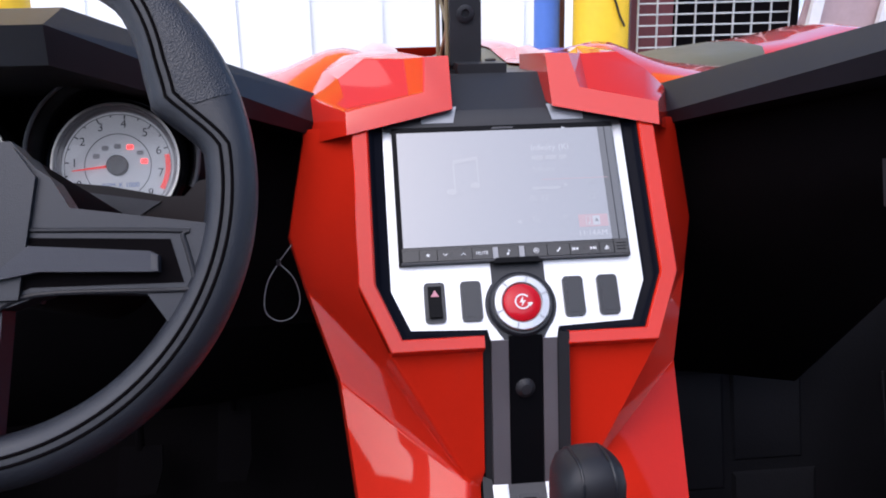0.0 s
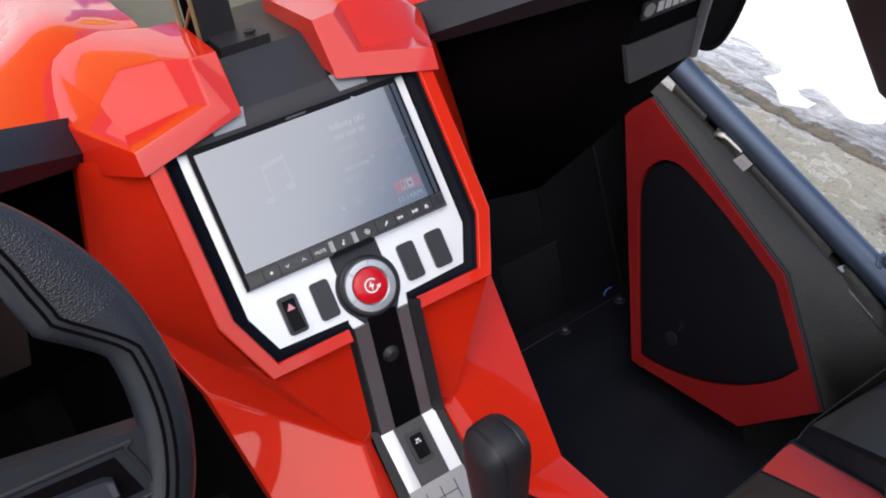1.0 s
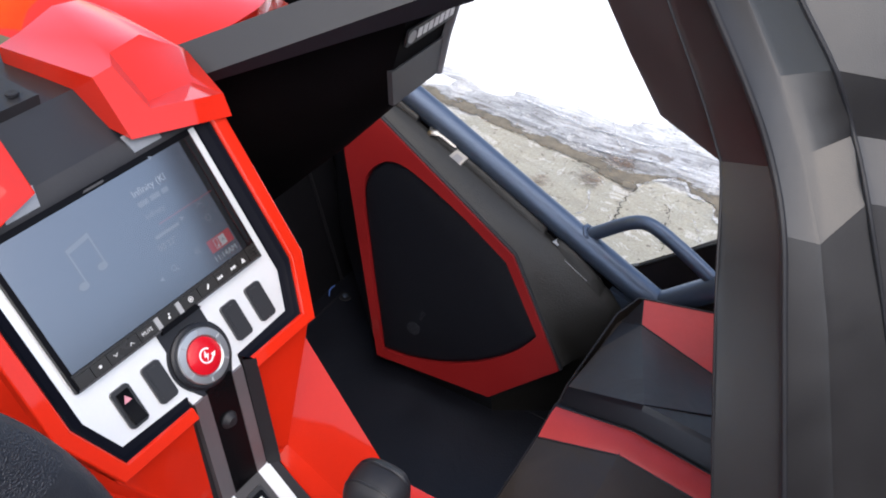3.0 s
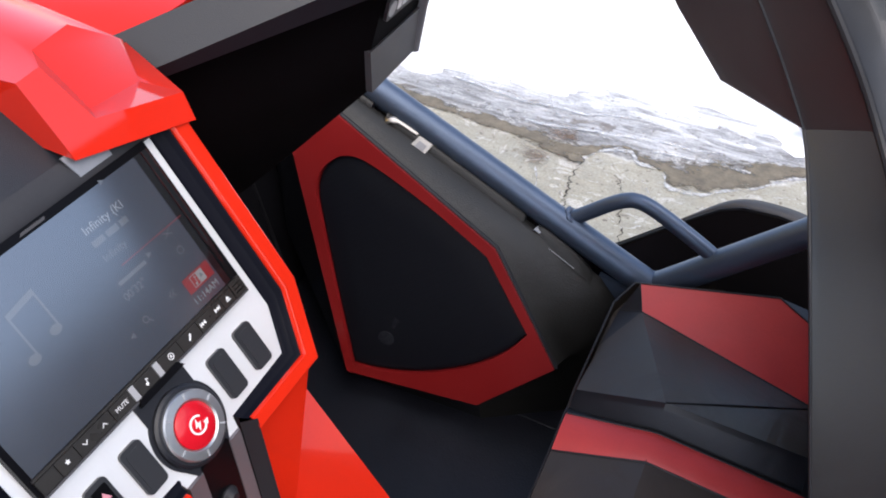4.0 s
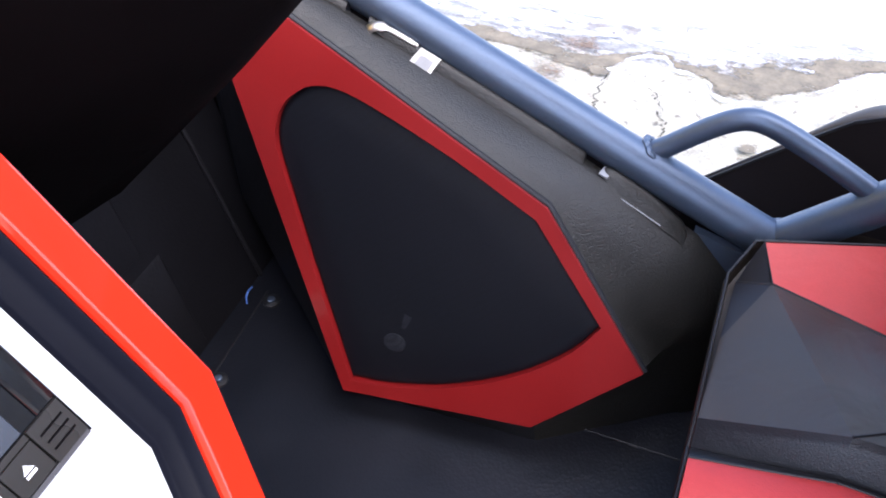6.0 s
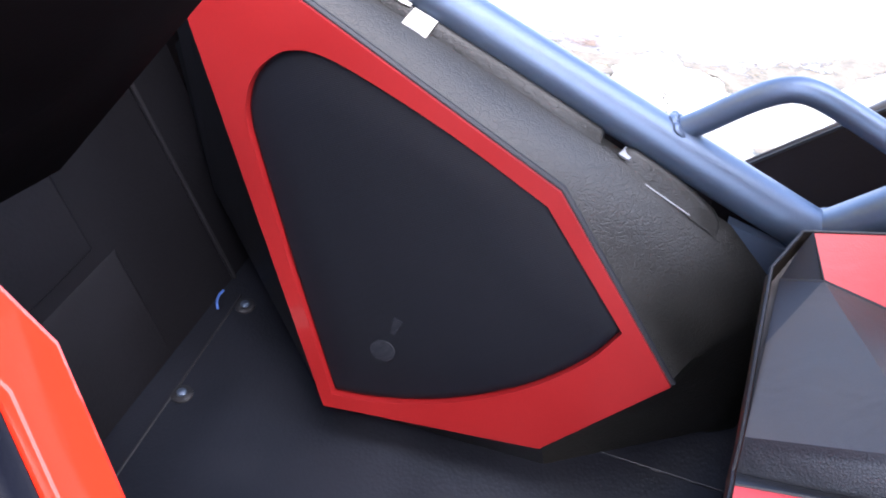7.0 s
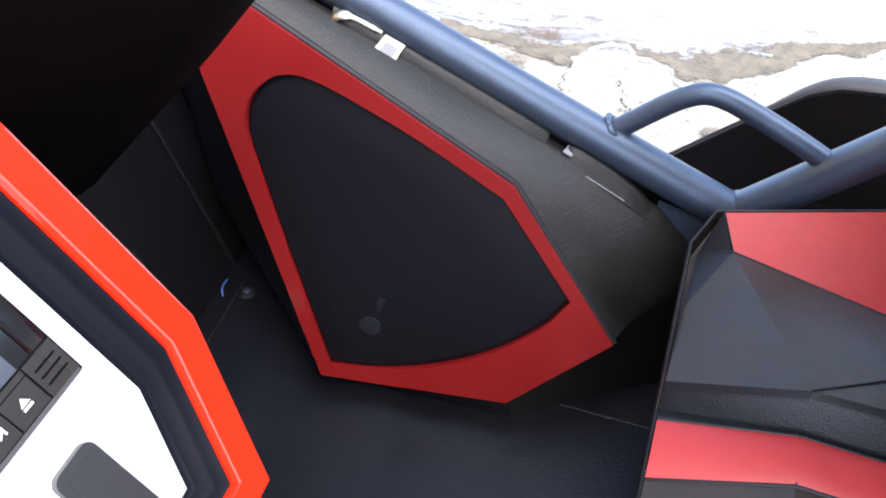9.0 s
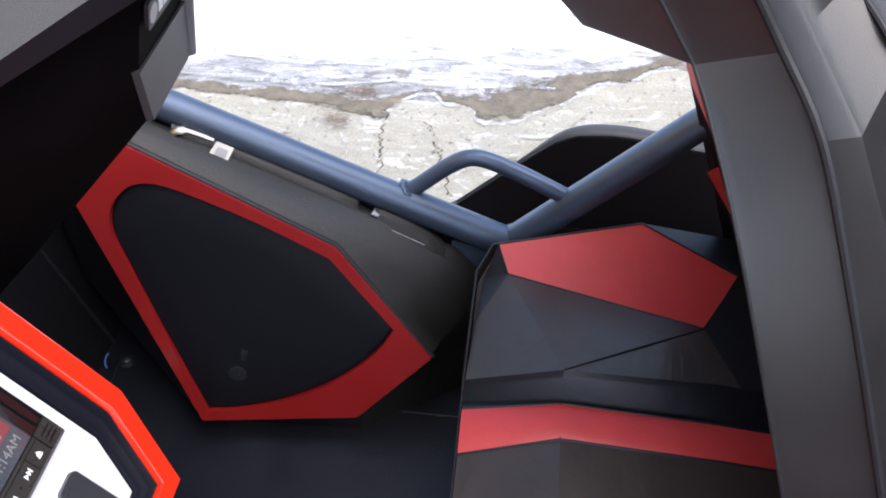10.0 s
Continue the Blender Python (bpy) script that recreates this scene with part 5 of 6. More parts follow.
part("search_mark", merge(ring_mark(0.0200, 0.0365, 0.0026, 0.0007, UI_DIM), prism([(0.0218, 0.0345), (0.0224, 0.0351), (0.0246, 0.0325), (0.0240, 0.0319)], PF, UW, UW + 0.00004)), UI_DIM, screen)
part("repeat_mark", ring_mark(0.0731, 0.0556, 0.0030, 0.0006, UI_DIM), UI_DIM, screen)
part("shuffle_mark", merge(prism([(0.068, 0.068), (0.069, 0.068), (0.0765, 0.0725), (0.0755, 0.0725)], PF, UW, UW + 0.00004), prism([(0.068, 0.0725), (0.069, 0.0725), (0.0765, 0.068), (0.0755, 0.068)], PF, UW + 0.00008, UW + 0.00012)), UI_DIM, screen)
part("back_mark", merge(*[prism([(o, 0.0365), (o + 0.0028, 0.0392), (o + 0.0036, 0.0392), (o + 0.0010, 0.0365), (o + 0.0036, 0.0338), (o + 0.0028, 0.0338)], PF, UW, UW + 0.00004) for o in (0.044, 0.047)]), UI_DIM, screen)
note = merge(prism([(-0.0500, 0.0650), (-0.0485, 0.0650), (-0.0485, 0.0950), (-0.0500, 0.0950)], PF, UW, UW + 0.00004), prism([(-0.0285, 0.0705), (-0.0270, 0.0705), (-0.0270, 0.0985), (-0.0285, 0.0985)], PF, UW, UW + 0.00004),
             prism([(-0.0500, 0.0915), (-0.0270, 0.0950), (-0.0270, 0.0990), (-0.0500, 0.0955)], PF, UW + 0.00008, UW + 0.00012),
             prism([(-0.0525 + 0.0045 * math.cos(g), 0.0650 + 0.0032 * math.sin(g)) for g in (radians(a) for a in range(0, 360, 24))], PF, UW + 0.00008, UW + 0.00012),
             prism([(-0.0310 + 0.0045 * math.cos(g), 0.0705 + 0.0032 * math.sin(g)) for g in (radians(a) for a in range(0, 360, 24))], PF, UW + 0.00008, UW + 0.00012))
part("note_mark", note, UI_DIM, screen)

# ---------------------------------------------------------------- rocker switches and start button
def rocker(u, v, hazard):
    t = thing("rocker_switch", PF(u, v, 0), "black rocker switch with a pink hazard triangle" if hazard else "blank black rocker switch", "switch", "rocker switches")
    f = lambda a, b, c=0.0: PF(u + a, v + b, c)
    part("bezel", prism(rounded(-0.0090, 0.0090, -0.0178, 0.0178, 0.0035), f, 0.0, 0.0030), SWITCH, t, width=0.0008)
    if hazard:
        part("rocker", band([[f(x, y, w) for x in (-0.0058, 0.0058)] for y, w in ((0.0140, 0.0030), (0.0138, 0.0052), (0.0, 0.0042), (-0.0100, 0.0075), (-0.0140, 0.0080), (-0.0142, 0.0030))]), BLACK_GLOSS, t)
        part("hazard_mark", prism([(-0.0036, 0.0045), (0.0036, 0.0045), (0.0, 0.0105)], lambda a, b, c=0.0: f(a, b, c), 0.0050, 0.0056), PRINT_PINK, t)
    else:
        part("cap", prism(rounded(-0.0058, 0.0058, -0.0142, 0.0142, 0.002), f, 0.0030, 0.0034), SWITCH, t, width=0.0003)
    return t


rocker(-0.0740, -0.0345, True)
blank = rocker(-0.0425, -0.0345, False)
for u in (0.0470, 0.0775):
    copy_thing(blank, Matrix.Translation(PF(u, -0.0345, 0)))

starter = thing("start_button", PF(0, -0.0395, 0.001), "round red engine start button with a silver ring", "button")
BF = lambda a, b, c=0.0: PF(a, -0.0395 + b, c)
part("collar", lathe([(0.0285, 0.0012), (0.0285, 0.004), (0.0265, 0.0055), (0.0225, 0.0055)], BF, 40), BLACK_SOFT, starter)
part("ring", lathe([(0.0245, 0.0050), (0.0245, 0.0075), (0.0235, 0.0088), (0.0180, 0.0092), (0.0165, 0.0080), (0.0165, 0.0050)], BF, 44), RING, starter, "brushed silver ring")
part("lens", lathe([(0.0163, 0.0060), (0.0163, 0.0085), (0.0150, 0.0096), (0.0080, 0.0106), (0.0, 0.0110)], BF, 40), RED_LENS, starter, "glossy red lens")
ringm = [(math.cos(g), math.sin(g)) for g in (radians(a) for a in range(40, 341, 15))]
part("symbol", prism([(0.0068 * a, 0.0068 * b) for a, b in ringm] + [(0.0055 * a, 0.0055 * b) for a, b in ringm[::-1]], BF, 0.0110, 0.0116), PRINT_WHITE, starter)
part("symbol", prism([(0.0005, 0.0045), (-0.0028, -0.0008), (-0.0004, -0.0004), (-0.0012, -0.0045), (0.0028, 0.0010), (0.0004, 0.0006)], BF, 0.0112, 0.0117), PRINT_WHITE, starter)
part("symbol", prism([(0.0040, -0.0012), (0.0088, -0.0012), (0.0064, -0.0048)], BF, 0.0110, 0.0116), PRINT_WHITE, starter)
for a in (20, 75, 130, 200, 255, 320):
    g = radians(a)
    part("ring_notch", prism([(0.0185 * math.cos(g - 0.03), 0.0185 * math.sin(g - 0.03)), (0.0232 * math.cos(g - 0.03), 0.0232 * math.sin(g - 0.03)), (0.0232 * math.cos(g + 0.03), 0.0232 * math.sin(g + 0.03)), (0.0185 * math.cos(g + 0.03), 0.0185 * math.sin(g + 0.03))], BF, 0.0088, 0.0096), PRINT_GREY, starter)

cover_screw = thing("cover_screw", SP(0, -0.019, 0), "black button-head screw in the console spine", "screw")
part("head", lathe([(0.0085, 0.0), (0.0085, 0.0015), (0.0072, 0.0030), (0.0062, 0.0036), (0.0045, 0.0062), (0.0, 0.0066)], lambda a, b, c: SP(a, -0.019 + b, c), 24), RUBBER, cover_screw)

esc = thing("small_switch", LP(0, -0.026, 0), "small black stability switch on the shifter plate", "switch")
part("bezel", prism(rounded(-0.0095, 0.0095, -0.042, -0.010, 0.003), LP, 0.0004, 0.0030), SWITCH, esc, width=0.0008)
part("rocker", prism(rounded(-0.0065, 0.0065, -0.038, -0.014, 0.002), LP, 0.0030, 0.0048), BLACK_GLOSS, esc, width=0.0008)
bars([(-0.0028, -0.0008, -0.0230, -0.0215), (0.0008, 0.0028, -0.0230, -0.0215), (-0.0020, 0.0020, -0.0205, -0.0188)], LP, 0.0049, PRINT_WHITE, esc)

# gear lever
lever = thing("gear_lever", (0.012, 0.605, 0.51), "black gear lever with a grooved leather knob", "gear lever")
KF = plane_frame((0.013, 0.602, 0.60), (1, 0.1, 0), (0.02, -0.03, 1))
prof = [(0.0200, -0.05), (0.0210, -0.02), (0.0225, 0.01), (0.0250, 0.045), (0.0265, 0.070), (0.0262, 0.083), (0.0235, 0.093), (0.0160, 0.0995), (0.006, 0.1015), (0.0005, 0.1018)]


def squared(u, v, w):
    """A round section pressed towards a rounded square."""
    r = math.hypot(u, v) or 1e-9
    k = 0.35 + 0.65 * ((abs(u) / r) ** 4 + (abs(v) / r) ** 4) ** -0.25
    return KF(u * (k - 0.08), v * k, w)


part("knob", lathe(prof, squared, 40), RUBBER, lever, "black grooved knob", angle=60)
for off in (0.011, -0.011):
    pts = [KF(off, 1.02 * s * math.sqrt(max(0, r * r - off * off)), w + 0.0004) for r, w, s in [(r, w, -1) for r, w in prof[2:8]]] + [KF(off, 0, 0.1005)] + [KF(off, 1.02 * math.sqrt(max(0, r * r - off * off)), w) for r, w in prof[2:8][::-1]]
    part("groove", sweep(curve_points(pts, 3), 0.0011, 6), BLACK_SOFT, lever)
part("boot", lathe([(0.058, -0.095), (0.050, -0.080), (0.036, -0.060), (0.0225, -0.040), (0.0205, -0.03)], lambda u, v, w: KF(u, v, w), 24), RUBBER, lever)

# phone holder bracket on the console top
brk = thing("mirror_bracket", (0.0, 0.945, 0.93), "black upright bracket with a bolted foot", "bracket")
BX = lambda u, v, w: Vector((-0.024 + u, 0.963 + w, 0.936 + v))
part("foot", box(-0.034, 0.014, 0.930, 0.976, 0.931, 0.9430), BLACK, brk, width=0.0012)
part("flange", box(-0.058, -0.034, 0.955, 0.990, 0.930, 0.936), BLACK, brk, width=0.001)
part("upright", prism([(-0.014, 0.004), (0.018, 0.004), (0.018, 0.20), (-0.012, 0.20)], BX, 0.0, 0.012), BLACK, brk, width=0.001)
WB = lambda y, z: Vector((-0.040 - 0.18 * (y - 0.957), y + 0.006, z))
web = part("web", sweep([WB(0.959, 0.94), WB(0.959, 1.136)], 0.0022, 6), BRASS, brk, "olive ribbed side web")
part("rib", sweep([WB(0.992, 0.934), WB(0.990, 1.136)], 0.0022, 6), BRASS, web)
part("back_plate", mesh_from([(-0.042, 0.998, 0.934), (-0.008, 0.992, 0.934), (-0.008, 0.992, 1.136), (-0.042, 0.998, 1.136)], [(0, 1, 2, 3)]), DARK, web)
for i in range(5):
    z = 0.940 + 0.04 * i
    part("rib", sweep([WB(0.959, z + (0.0 if i % 2 else 0.036)), WB(0.991, z + (0.036 if i % 2 else 0.0))], 0.0018, 6), BRASS, web)
part("bolt", lathe([(0.0085, 0.0), (0.0085, 0.002), (0.006, 0.003), (0.004, 0.003), (0.003, 0.0005), (0.0, 0.0005)], plane_frame((-0.022, 0.9625, 0.990), (1, 0, 0), (0, -1, 0)), 24), RUBBER, brk)
part("bolt", lathe([(0.0055, 0.0), (0.0055, 0.002), (0.0035, 0.0025), (0.0, 0.0012)], plane_frame((0.000, 0.943, 0.9445), (1, 0, 0), (0, 0, 1)), 20), RUBBER, brk)

# ---------------------------------------------------------------- dashboards
dash = thing("passenger_dashboard", (0.35, 0.95, 0.78), "black moulded passenger dashboard with grey badge panel", "dashboard")


def dash_rows(x_end):
    far = [(0.160, 0.962, 0.911), (0.36, 0.783, 0.991), (x_end, 0.80, 0.988)]
    cre = [(0.160, 0.942, 0.884), (0.36, 0.731, 0.978), (x_end, 0.752, 0.975)]
    lip = [(0.162, 0.947, 0.872), (0.362, 0.738, 0.952), (x_end, 0.757, 0.950)]
    und = [(0.165, 0.985, 0.862), (0.362, 0.812, 0.925), (x_end - 0.003, 0.815, 0.925)]
    fac = [(0.175, 0.985, 0.80), (0.355, 0.828, 0.855), (x_end - 0.012, 0.832, 0.853)]
    bot = [(0.18, 0.985, 0.76), (0.362, 0.836, 0.806), (x_end - 0.018, 0.838, 0.806)]
    low = [(0.19, 1.00, 0.66), (0.34, 0.975, 0.66), (x_end - 0.022, 0.975, 0.652)]
    bak = [(0.19, 1.20, 0.50), (0.34, 1.15, 0.50), (x_end - 0.028, 1.13, 0.49)]
    top = [(0.160, 0.972, 0.875), (0.36, 0.803, 0.955), (x_end, 0.82, 0.952)]
    return [[Vector(p) for p in r] for r in (top, far, cre, lip, und, fac, bot, low, bak)]


rows = dash_rows(0.475)
part("pad", band(rows[:4]), BLACK_SOFT, dash, angle=30, width=0.003)
# face and underside darker than the pad: shade below it put into the colour
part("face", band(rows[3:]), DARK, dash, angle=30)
part("end_cap", mesh_from([r[2] for r in rows], [tuple(range(9))]), BLACK, dash)
# pale bar painted as the highlight down the dashboard's end
part("edge_glint", sweep([(0.474, 0.760, 0.968), (0.468, 0.815, 0.925), (0.462, 0.832, 0.853), (0.456, 0.838, 0.806)], 0.0075, 12), EDGE_GLINT, dash, "grey edge with a highlight put into its colour")
DF = plane_frame((0.412, 0.8185, 0.890), (1, 0.02, 0), (0, -1, -0.22))
badge = part("badge", prism(rounded(-0.050, 0.048, -0.0105, 0.0105, 0.003), DF, 0.0, 0.003), BLACK, dash, width=0.0008)
part("emblem", prism([(-0.041 + 0.0075 * math.cos(g), 0.0075 * math.sin(g)) for g in (radians(a) for a in range(0, 360, 20))], DF, 0.003, 0.0036), BADGE_GREY, badge)
for i in range(7):
    bars([(-0.030 + 0.0108 * i, -0.0215 + 0.0108 * i, -0.0058, 0.0058)], DF, 0.003, PRINT_WHITE, badge, "badge_mark")
part("grey_panel", mesh_from([(0.350, 0.826, 0.853), (0.460, 0.829, 0.853), (0.455, 0.833, 0.808), (0.360, 0.831, 0.806), (0.350, 0.834, 0.853), (0.460, 0.837, 0.853), (0.455, 0.842, 0.808), (0.360, 0.84, 0.806)],
                             [(0, 1, 2, 3), (4, 5, 6, 7), (0, 1, 5, 4), (1, 2, 6, 5), (2, 3, 7, 6), (3, 0, 4, 7)]), PANEL_GREY, dash, "grey panel", width=0.001)

ddash = thing("driver_dashboard", (-0.35, 0.95, 0.78), "black moulded driver dashboard with a gauge hood", "dashboard")
rows = [[Vector((-p.x, p.y, p.z)) for p in r] for r in dash_rows(0.70)]
for r, z in zip(rows, (0.965, 1.004, 0.992, 0.962)):
    for p in r[1:]:
        p.z = z
        p.y = p.y + 0.03
for r, y in zip(rows[4:8], (0.93, 0.955, 0.965, 1.0)):
    for p in r[1:]:
        p.y = y
part("pad", band(rows[:4]), BLACK_SOFT, ddash, angle=30, width=0.003)
# same here: the shade under the pad is in the face's near-black colour
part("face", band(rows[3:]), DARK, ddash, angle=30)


def gauge(cx, marks):
    GN = Vector((0, -0.94, 0.34))
    f = plane_frame((cx, 0.89, 0.863), (1, 0, 0), GN)
    g = thing("rev_counter" if marks else "speedometer", f(0, 0, -0.03), "round grey rev counter dial with red warning lights" if marks else "round grey gauge beside the rev counter", "gauge")
    part("housing", lathe([(0.064, -0.05), (0.064, 0.004), (0.061, 0.008), (0.0575, 0.006), (0.0565, 0.001), (0.0565, -0.008)], f, 48), BLACK_GLOSS, g)
    part("chrome_ring", ring_prism([(0.0572 * math.cos(a), 0.0572 * math.sin(a)) for a in (2 * math.pi * j / 48 for j in range(48))], [(0.0552 * math.cos(a), 0.0552 * math.sin(a)) for a in (2 * math.pi * j / 48 for j in range(48))], f, 0.006, 0.010), ALU, g)
    c48 = [(math.cos(a), math.sin(a)) for a in (2 * math.pi * j / 48 for j in range(48))]
    dial = part("dial", lathe([(0.0500, -0.004), (0.0500, 0.0)], f, 48), DIAL, g, "pale grey dial")
    part("dial_surround", band([[f(r * a, r * b, w) for a, b in c48] for r, w in ((0.0498, -0.001), (0.0505, 0.0028), (0.0530, 0.0040), (0.0535, 0.0062), (0.0556, 0.0068))], closed=True), BADGE_GREY, g, "stepped pale surround", angle=40)
    part("dial_circle", ring_prism([(0.030 * a, 0.030 * b) for a, b in c48], [(0.0293 * a, 0.0293 * b) for a, b in c48], f, 0.0003, 0.0005), PRINT_DARK, dial)
    part("dial_circle", ring_prism([(0.0480 * a, 0.0480 * b) for a, b in c48], [(0.0474 * a, 0.0474 * b) for a, b in c48], f, 0.0003, 0.0005), PRINT_DARK, dial)
    if marks:
        for i in range(9):
            a = radians(205.5 - 31 * i)
            writing(str(i), 0.011, f, 0.0388 * math.cos(a), 0.0388 * math.sin(a), 0.0005, PRINT_DARK, dial, "numeral")
            for k in range(2):
                b = a - radians(15.5 * k)
                r0 = 0.0435 if k == 0 else 0.0453
                du, dv = math.cos(b), math.sin(b)
                part("tick", prism([(r0 * du - 0.0006 * dv, r0 * dv + 0.0006 * du), (0.0472 * du - 0.0006 * dv, 0.0472 * dv + 0.0006 * du), (0.0472 * du + 0.0006 * dv, 0.0472 * dv - 0.0006 * du), (r0 * du + 0.0006 * dv, r0 * dv - 0.0006 * du)], f, 0.0003, 0.0006), PRINT_DARK, dial)
        arc_ = [radians(a) for a in range(-30, 13, 6)]
        part("red_zone", prism([(0.0470 * math.cos(a), 0.0470 * math.sin(a)) for a in arc_] + [(0.0425 * math.cos(a), 0.0425 * math.sin(a)) for a in arc_[::-1]], f, 0.0007, 0.0009), NEEDLE, dial)
        writing("RPM X 1000", 0.0065, f, 0.002, -0.0180, 0.0005, BLUE, dial)
        for u, v, m in ((0.011, 0.017, LAMP_RED), (0.0235, 0.0035, LAMP_RED), (0.0, 0.018, BADGE_GREY), (-0.011, 0.0165, BADGE_GREY), (-0.019, 0.0095, BADGE_GREY), (0.020, 0.0115, BADGE_GREY)):
            part("warning_light", prism(rounded(u - 0.0030, u + 0.0030, v - 0.0022, v + 0.0022, 0.001), f, 0.0004, 0.0007), m, dial)
        part("needle", prism([(0.0, 0.0016), (-0.040, -0.0034), (-0.040, -0.0042), (0.0, -0.0016)], f, 0.003, 0.004), NEEDLE, g, "red needle")
        part("hub", lathe([(0.0095, 0.0005), (0.0095, 0.005), (0.008, 0.0065), (0.0, 0.0068)], f, 28), RUBBER, g)
    lens = part("lens", lathe([(0.0548, 0.0085), (0.0548, 0.0095), (0.040, 0.0105), (0.0, 0.0112)], f, 40), GLASS, g, "clear gauge lens", angle=60)
    lens.visible_shadow = False
    return g


gauge(-0.353, True)
gauge(-0.502, False)
cowl = thing("gauge_cowl", (-0.353, 0.86, 0.87), "black arched cowl over the rev counter", "cowl")
CFm = plane_frame((-0.353, 0.865, 0.868), (1, 0, 0), (0, -0.97, 0.24))
aa = [radians(-24 + 228 * j / 40) for j in range(41)]
rows = [[CFm(0.003 + r * math.cos(a), 0.008 + r * math.sin(a), ww) for a in aa] for r, ww in ((0.062, -0.03), (0.0705, 0.0), (0.0725, 0.004), (0.0772, 0.002), (0.090, -0.03))]
part("arch", band(rows), BLACK_GLOSS, cowl, angle=50)
# grey ring painted as the highlight on the black arch's edge
part("arch_edge", sweep([CFm(0.003 + 0.0748 * math.cos(a), 0.008 + 0.0748 * math.sin(a), 0.0035) for a in aa], 0.0020, 8), PANEL_GREY, cowl, "grey edge with a highlight put into its colour")

part("lower_shroud", prism([(-0.082, -0.0075), (-0.047, -0.0125), (0.001, -0.0190), (0.051, -0.0300), (0.066, -0.0305), (0.078, -0.018), (0.086, -0.016), (0.088, -0.040), (0.072, -0.095), (-0.082, -0.095)], CFm, -0.01, 0.016), COLUMN, cowl, "dark moulded cover tinted with a brown reflection", width=0.004, segs=3)
# lighter grey paints the light on the shroud's top face
part("shroud_lit_face", prism([(-0.060, -0.0165), (0.046, -0.0345), (0.027, -0.0463), (-0.045, -0.0430)], CFm, 0.0161, 0.0185), PANEL_GREY, cowl, "raised step coloured lighter as a lit top face", width=0.0015)

# ---------------------------------------------------------------- steering wheel
WT = radians(22)
WF = plane_frame((-0.372, 0.607, 0.897), (1, 0, 0), (0, -math.cos(WT), math.sin(WT)))
wheel = thing("steering_wheel", WF(0, 0, -0.03), "black leather steering wheel with three angular spokes", "steering wheel")


def inner_radius(d):
    """The rim's inner edge: a thumb rest swells over each side spoke and runs out upwards."""
    d = (d + 90) % 360 - 90
    d = d if d <= 90 else 180 - d
    stops = ((-90, 0.1455), (8, 0.1460), (16, 0.1318), (22, 0.1232), (31, 0.1280), (42, 0.1390), (49, 0.1452), (90, 0.1455))
    for (d0, r0), (d1, r1) in zip(stops, stops[1:]):
        if d <= d1:
            return r0 + (r1 - r0) * (d - d0) / (d1 - d0)
    return 0.1455


rows = []
for j in range(145):
    d = 360 * j / 144
    g = radians(d)
    ri, ro = inner_radius(d), 0.1772
    c, h = (ri + ro) / 2, (ro - ri) / 2
    rows.append([WF((c + h * math.copysign(abs(math.cos(q)) ** 0.8, math.cos(q))) * math.cos(g), (c + h * math.copysign(abs(math.cos(q)) ** 0.8, math.cos(q))) * math.sin(g), 0.0155 * math.sin(q)) for q in (2 * math.pi * k / 18 for k in range(18))])
part("rim", band(rows, closed=True), LEATHER, wheel, "black leather rim", angle=60)


def rim_height(r, ri):
    """Height of the rim's face at a radius."""
    q = min(1.0, abs(r - (ri + 0.1772) / 2) / ((0.1772 - ri) / 2)) ** 1.25
    return 0.0155 * math.sqrt(max(0.0, 1 - q * q))


for off in (0.0125, 0.0180):
    pts = []
    for j in range(144):
        d = 360 * j / 144
        r = inner_radius(d) + off
        pts.append(WF(r * math.cos(radians(d)), r * math.sin(radians(d)), rim_height(r, inner_radius(d)) + 0.0002))
    part("seam", sweep(pts, 0.0011, 6, closed=True), DARK, wheel, "dark stitched groove")
for a0, a1 in ((18, 60), (120, 162)):
    rows = []
    for j in range(22):
        d = a0 + (a1 - a0) * j / 21
        ri = inner_radius(d)
        r0 = ri + 0.0200
        rows.append([WF(r * math.cos(radians(d)), r * math.sin(radians(d)), rim_height(r, ri) + 0.0005) for r in (r0 + (0.1735 - r0) * k / 5 for k in range(6))])
    part("grip_pad", band(rows), GRIP, wheel, "dimpled grip pad", angle=60)
SPK = [(0.02, 0.0286), (0.0346, 0.0286), (0.0485, 0.0123), (0.0574, 0.0056), (0.0682, -0.0127), (0.140, -0.024), (0.152, -0.026), (0.149, -0.070), (0.140, -0.086), (0.1236, -0.083), (0.112, -0.066), (0.057, -0.062), (0.02, -0.074)]
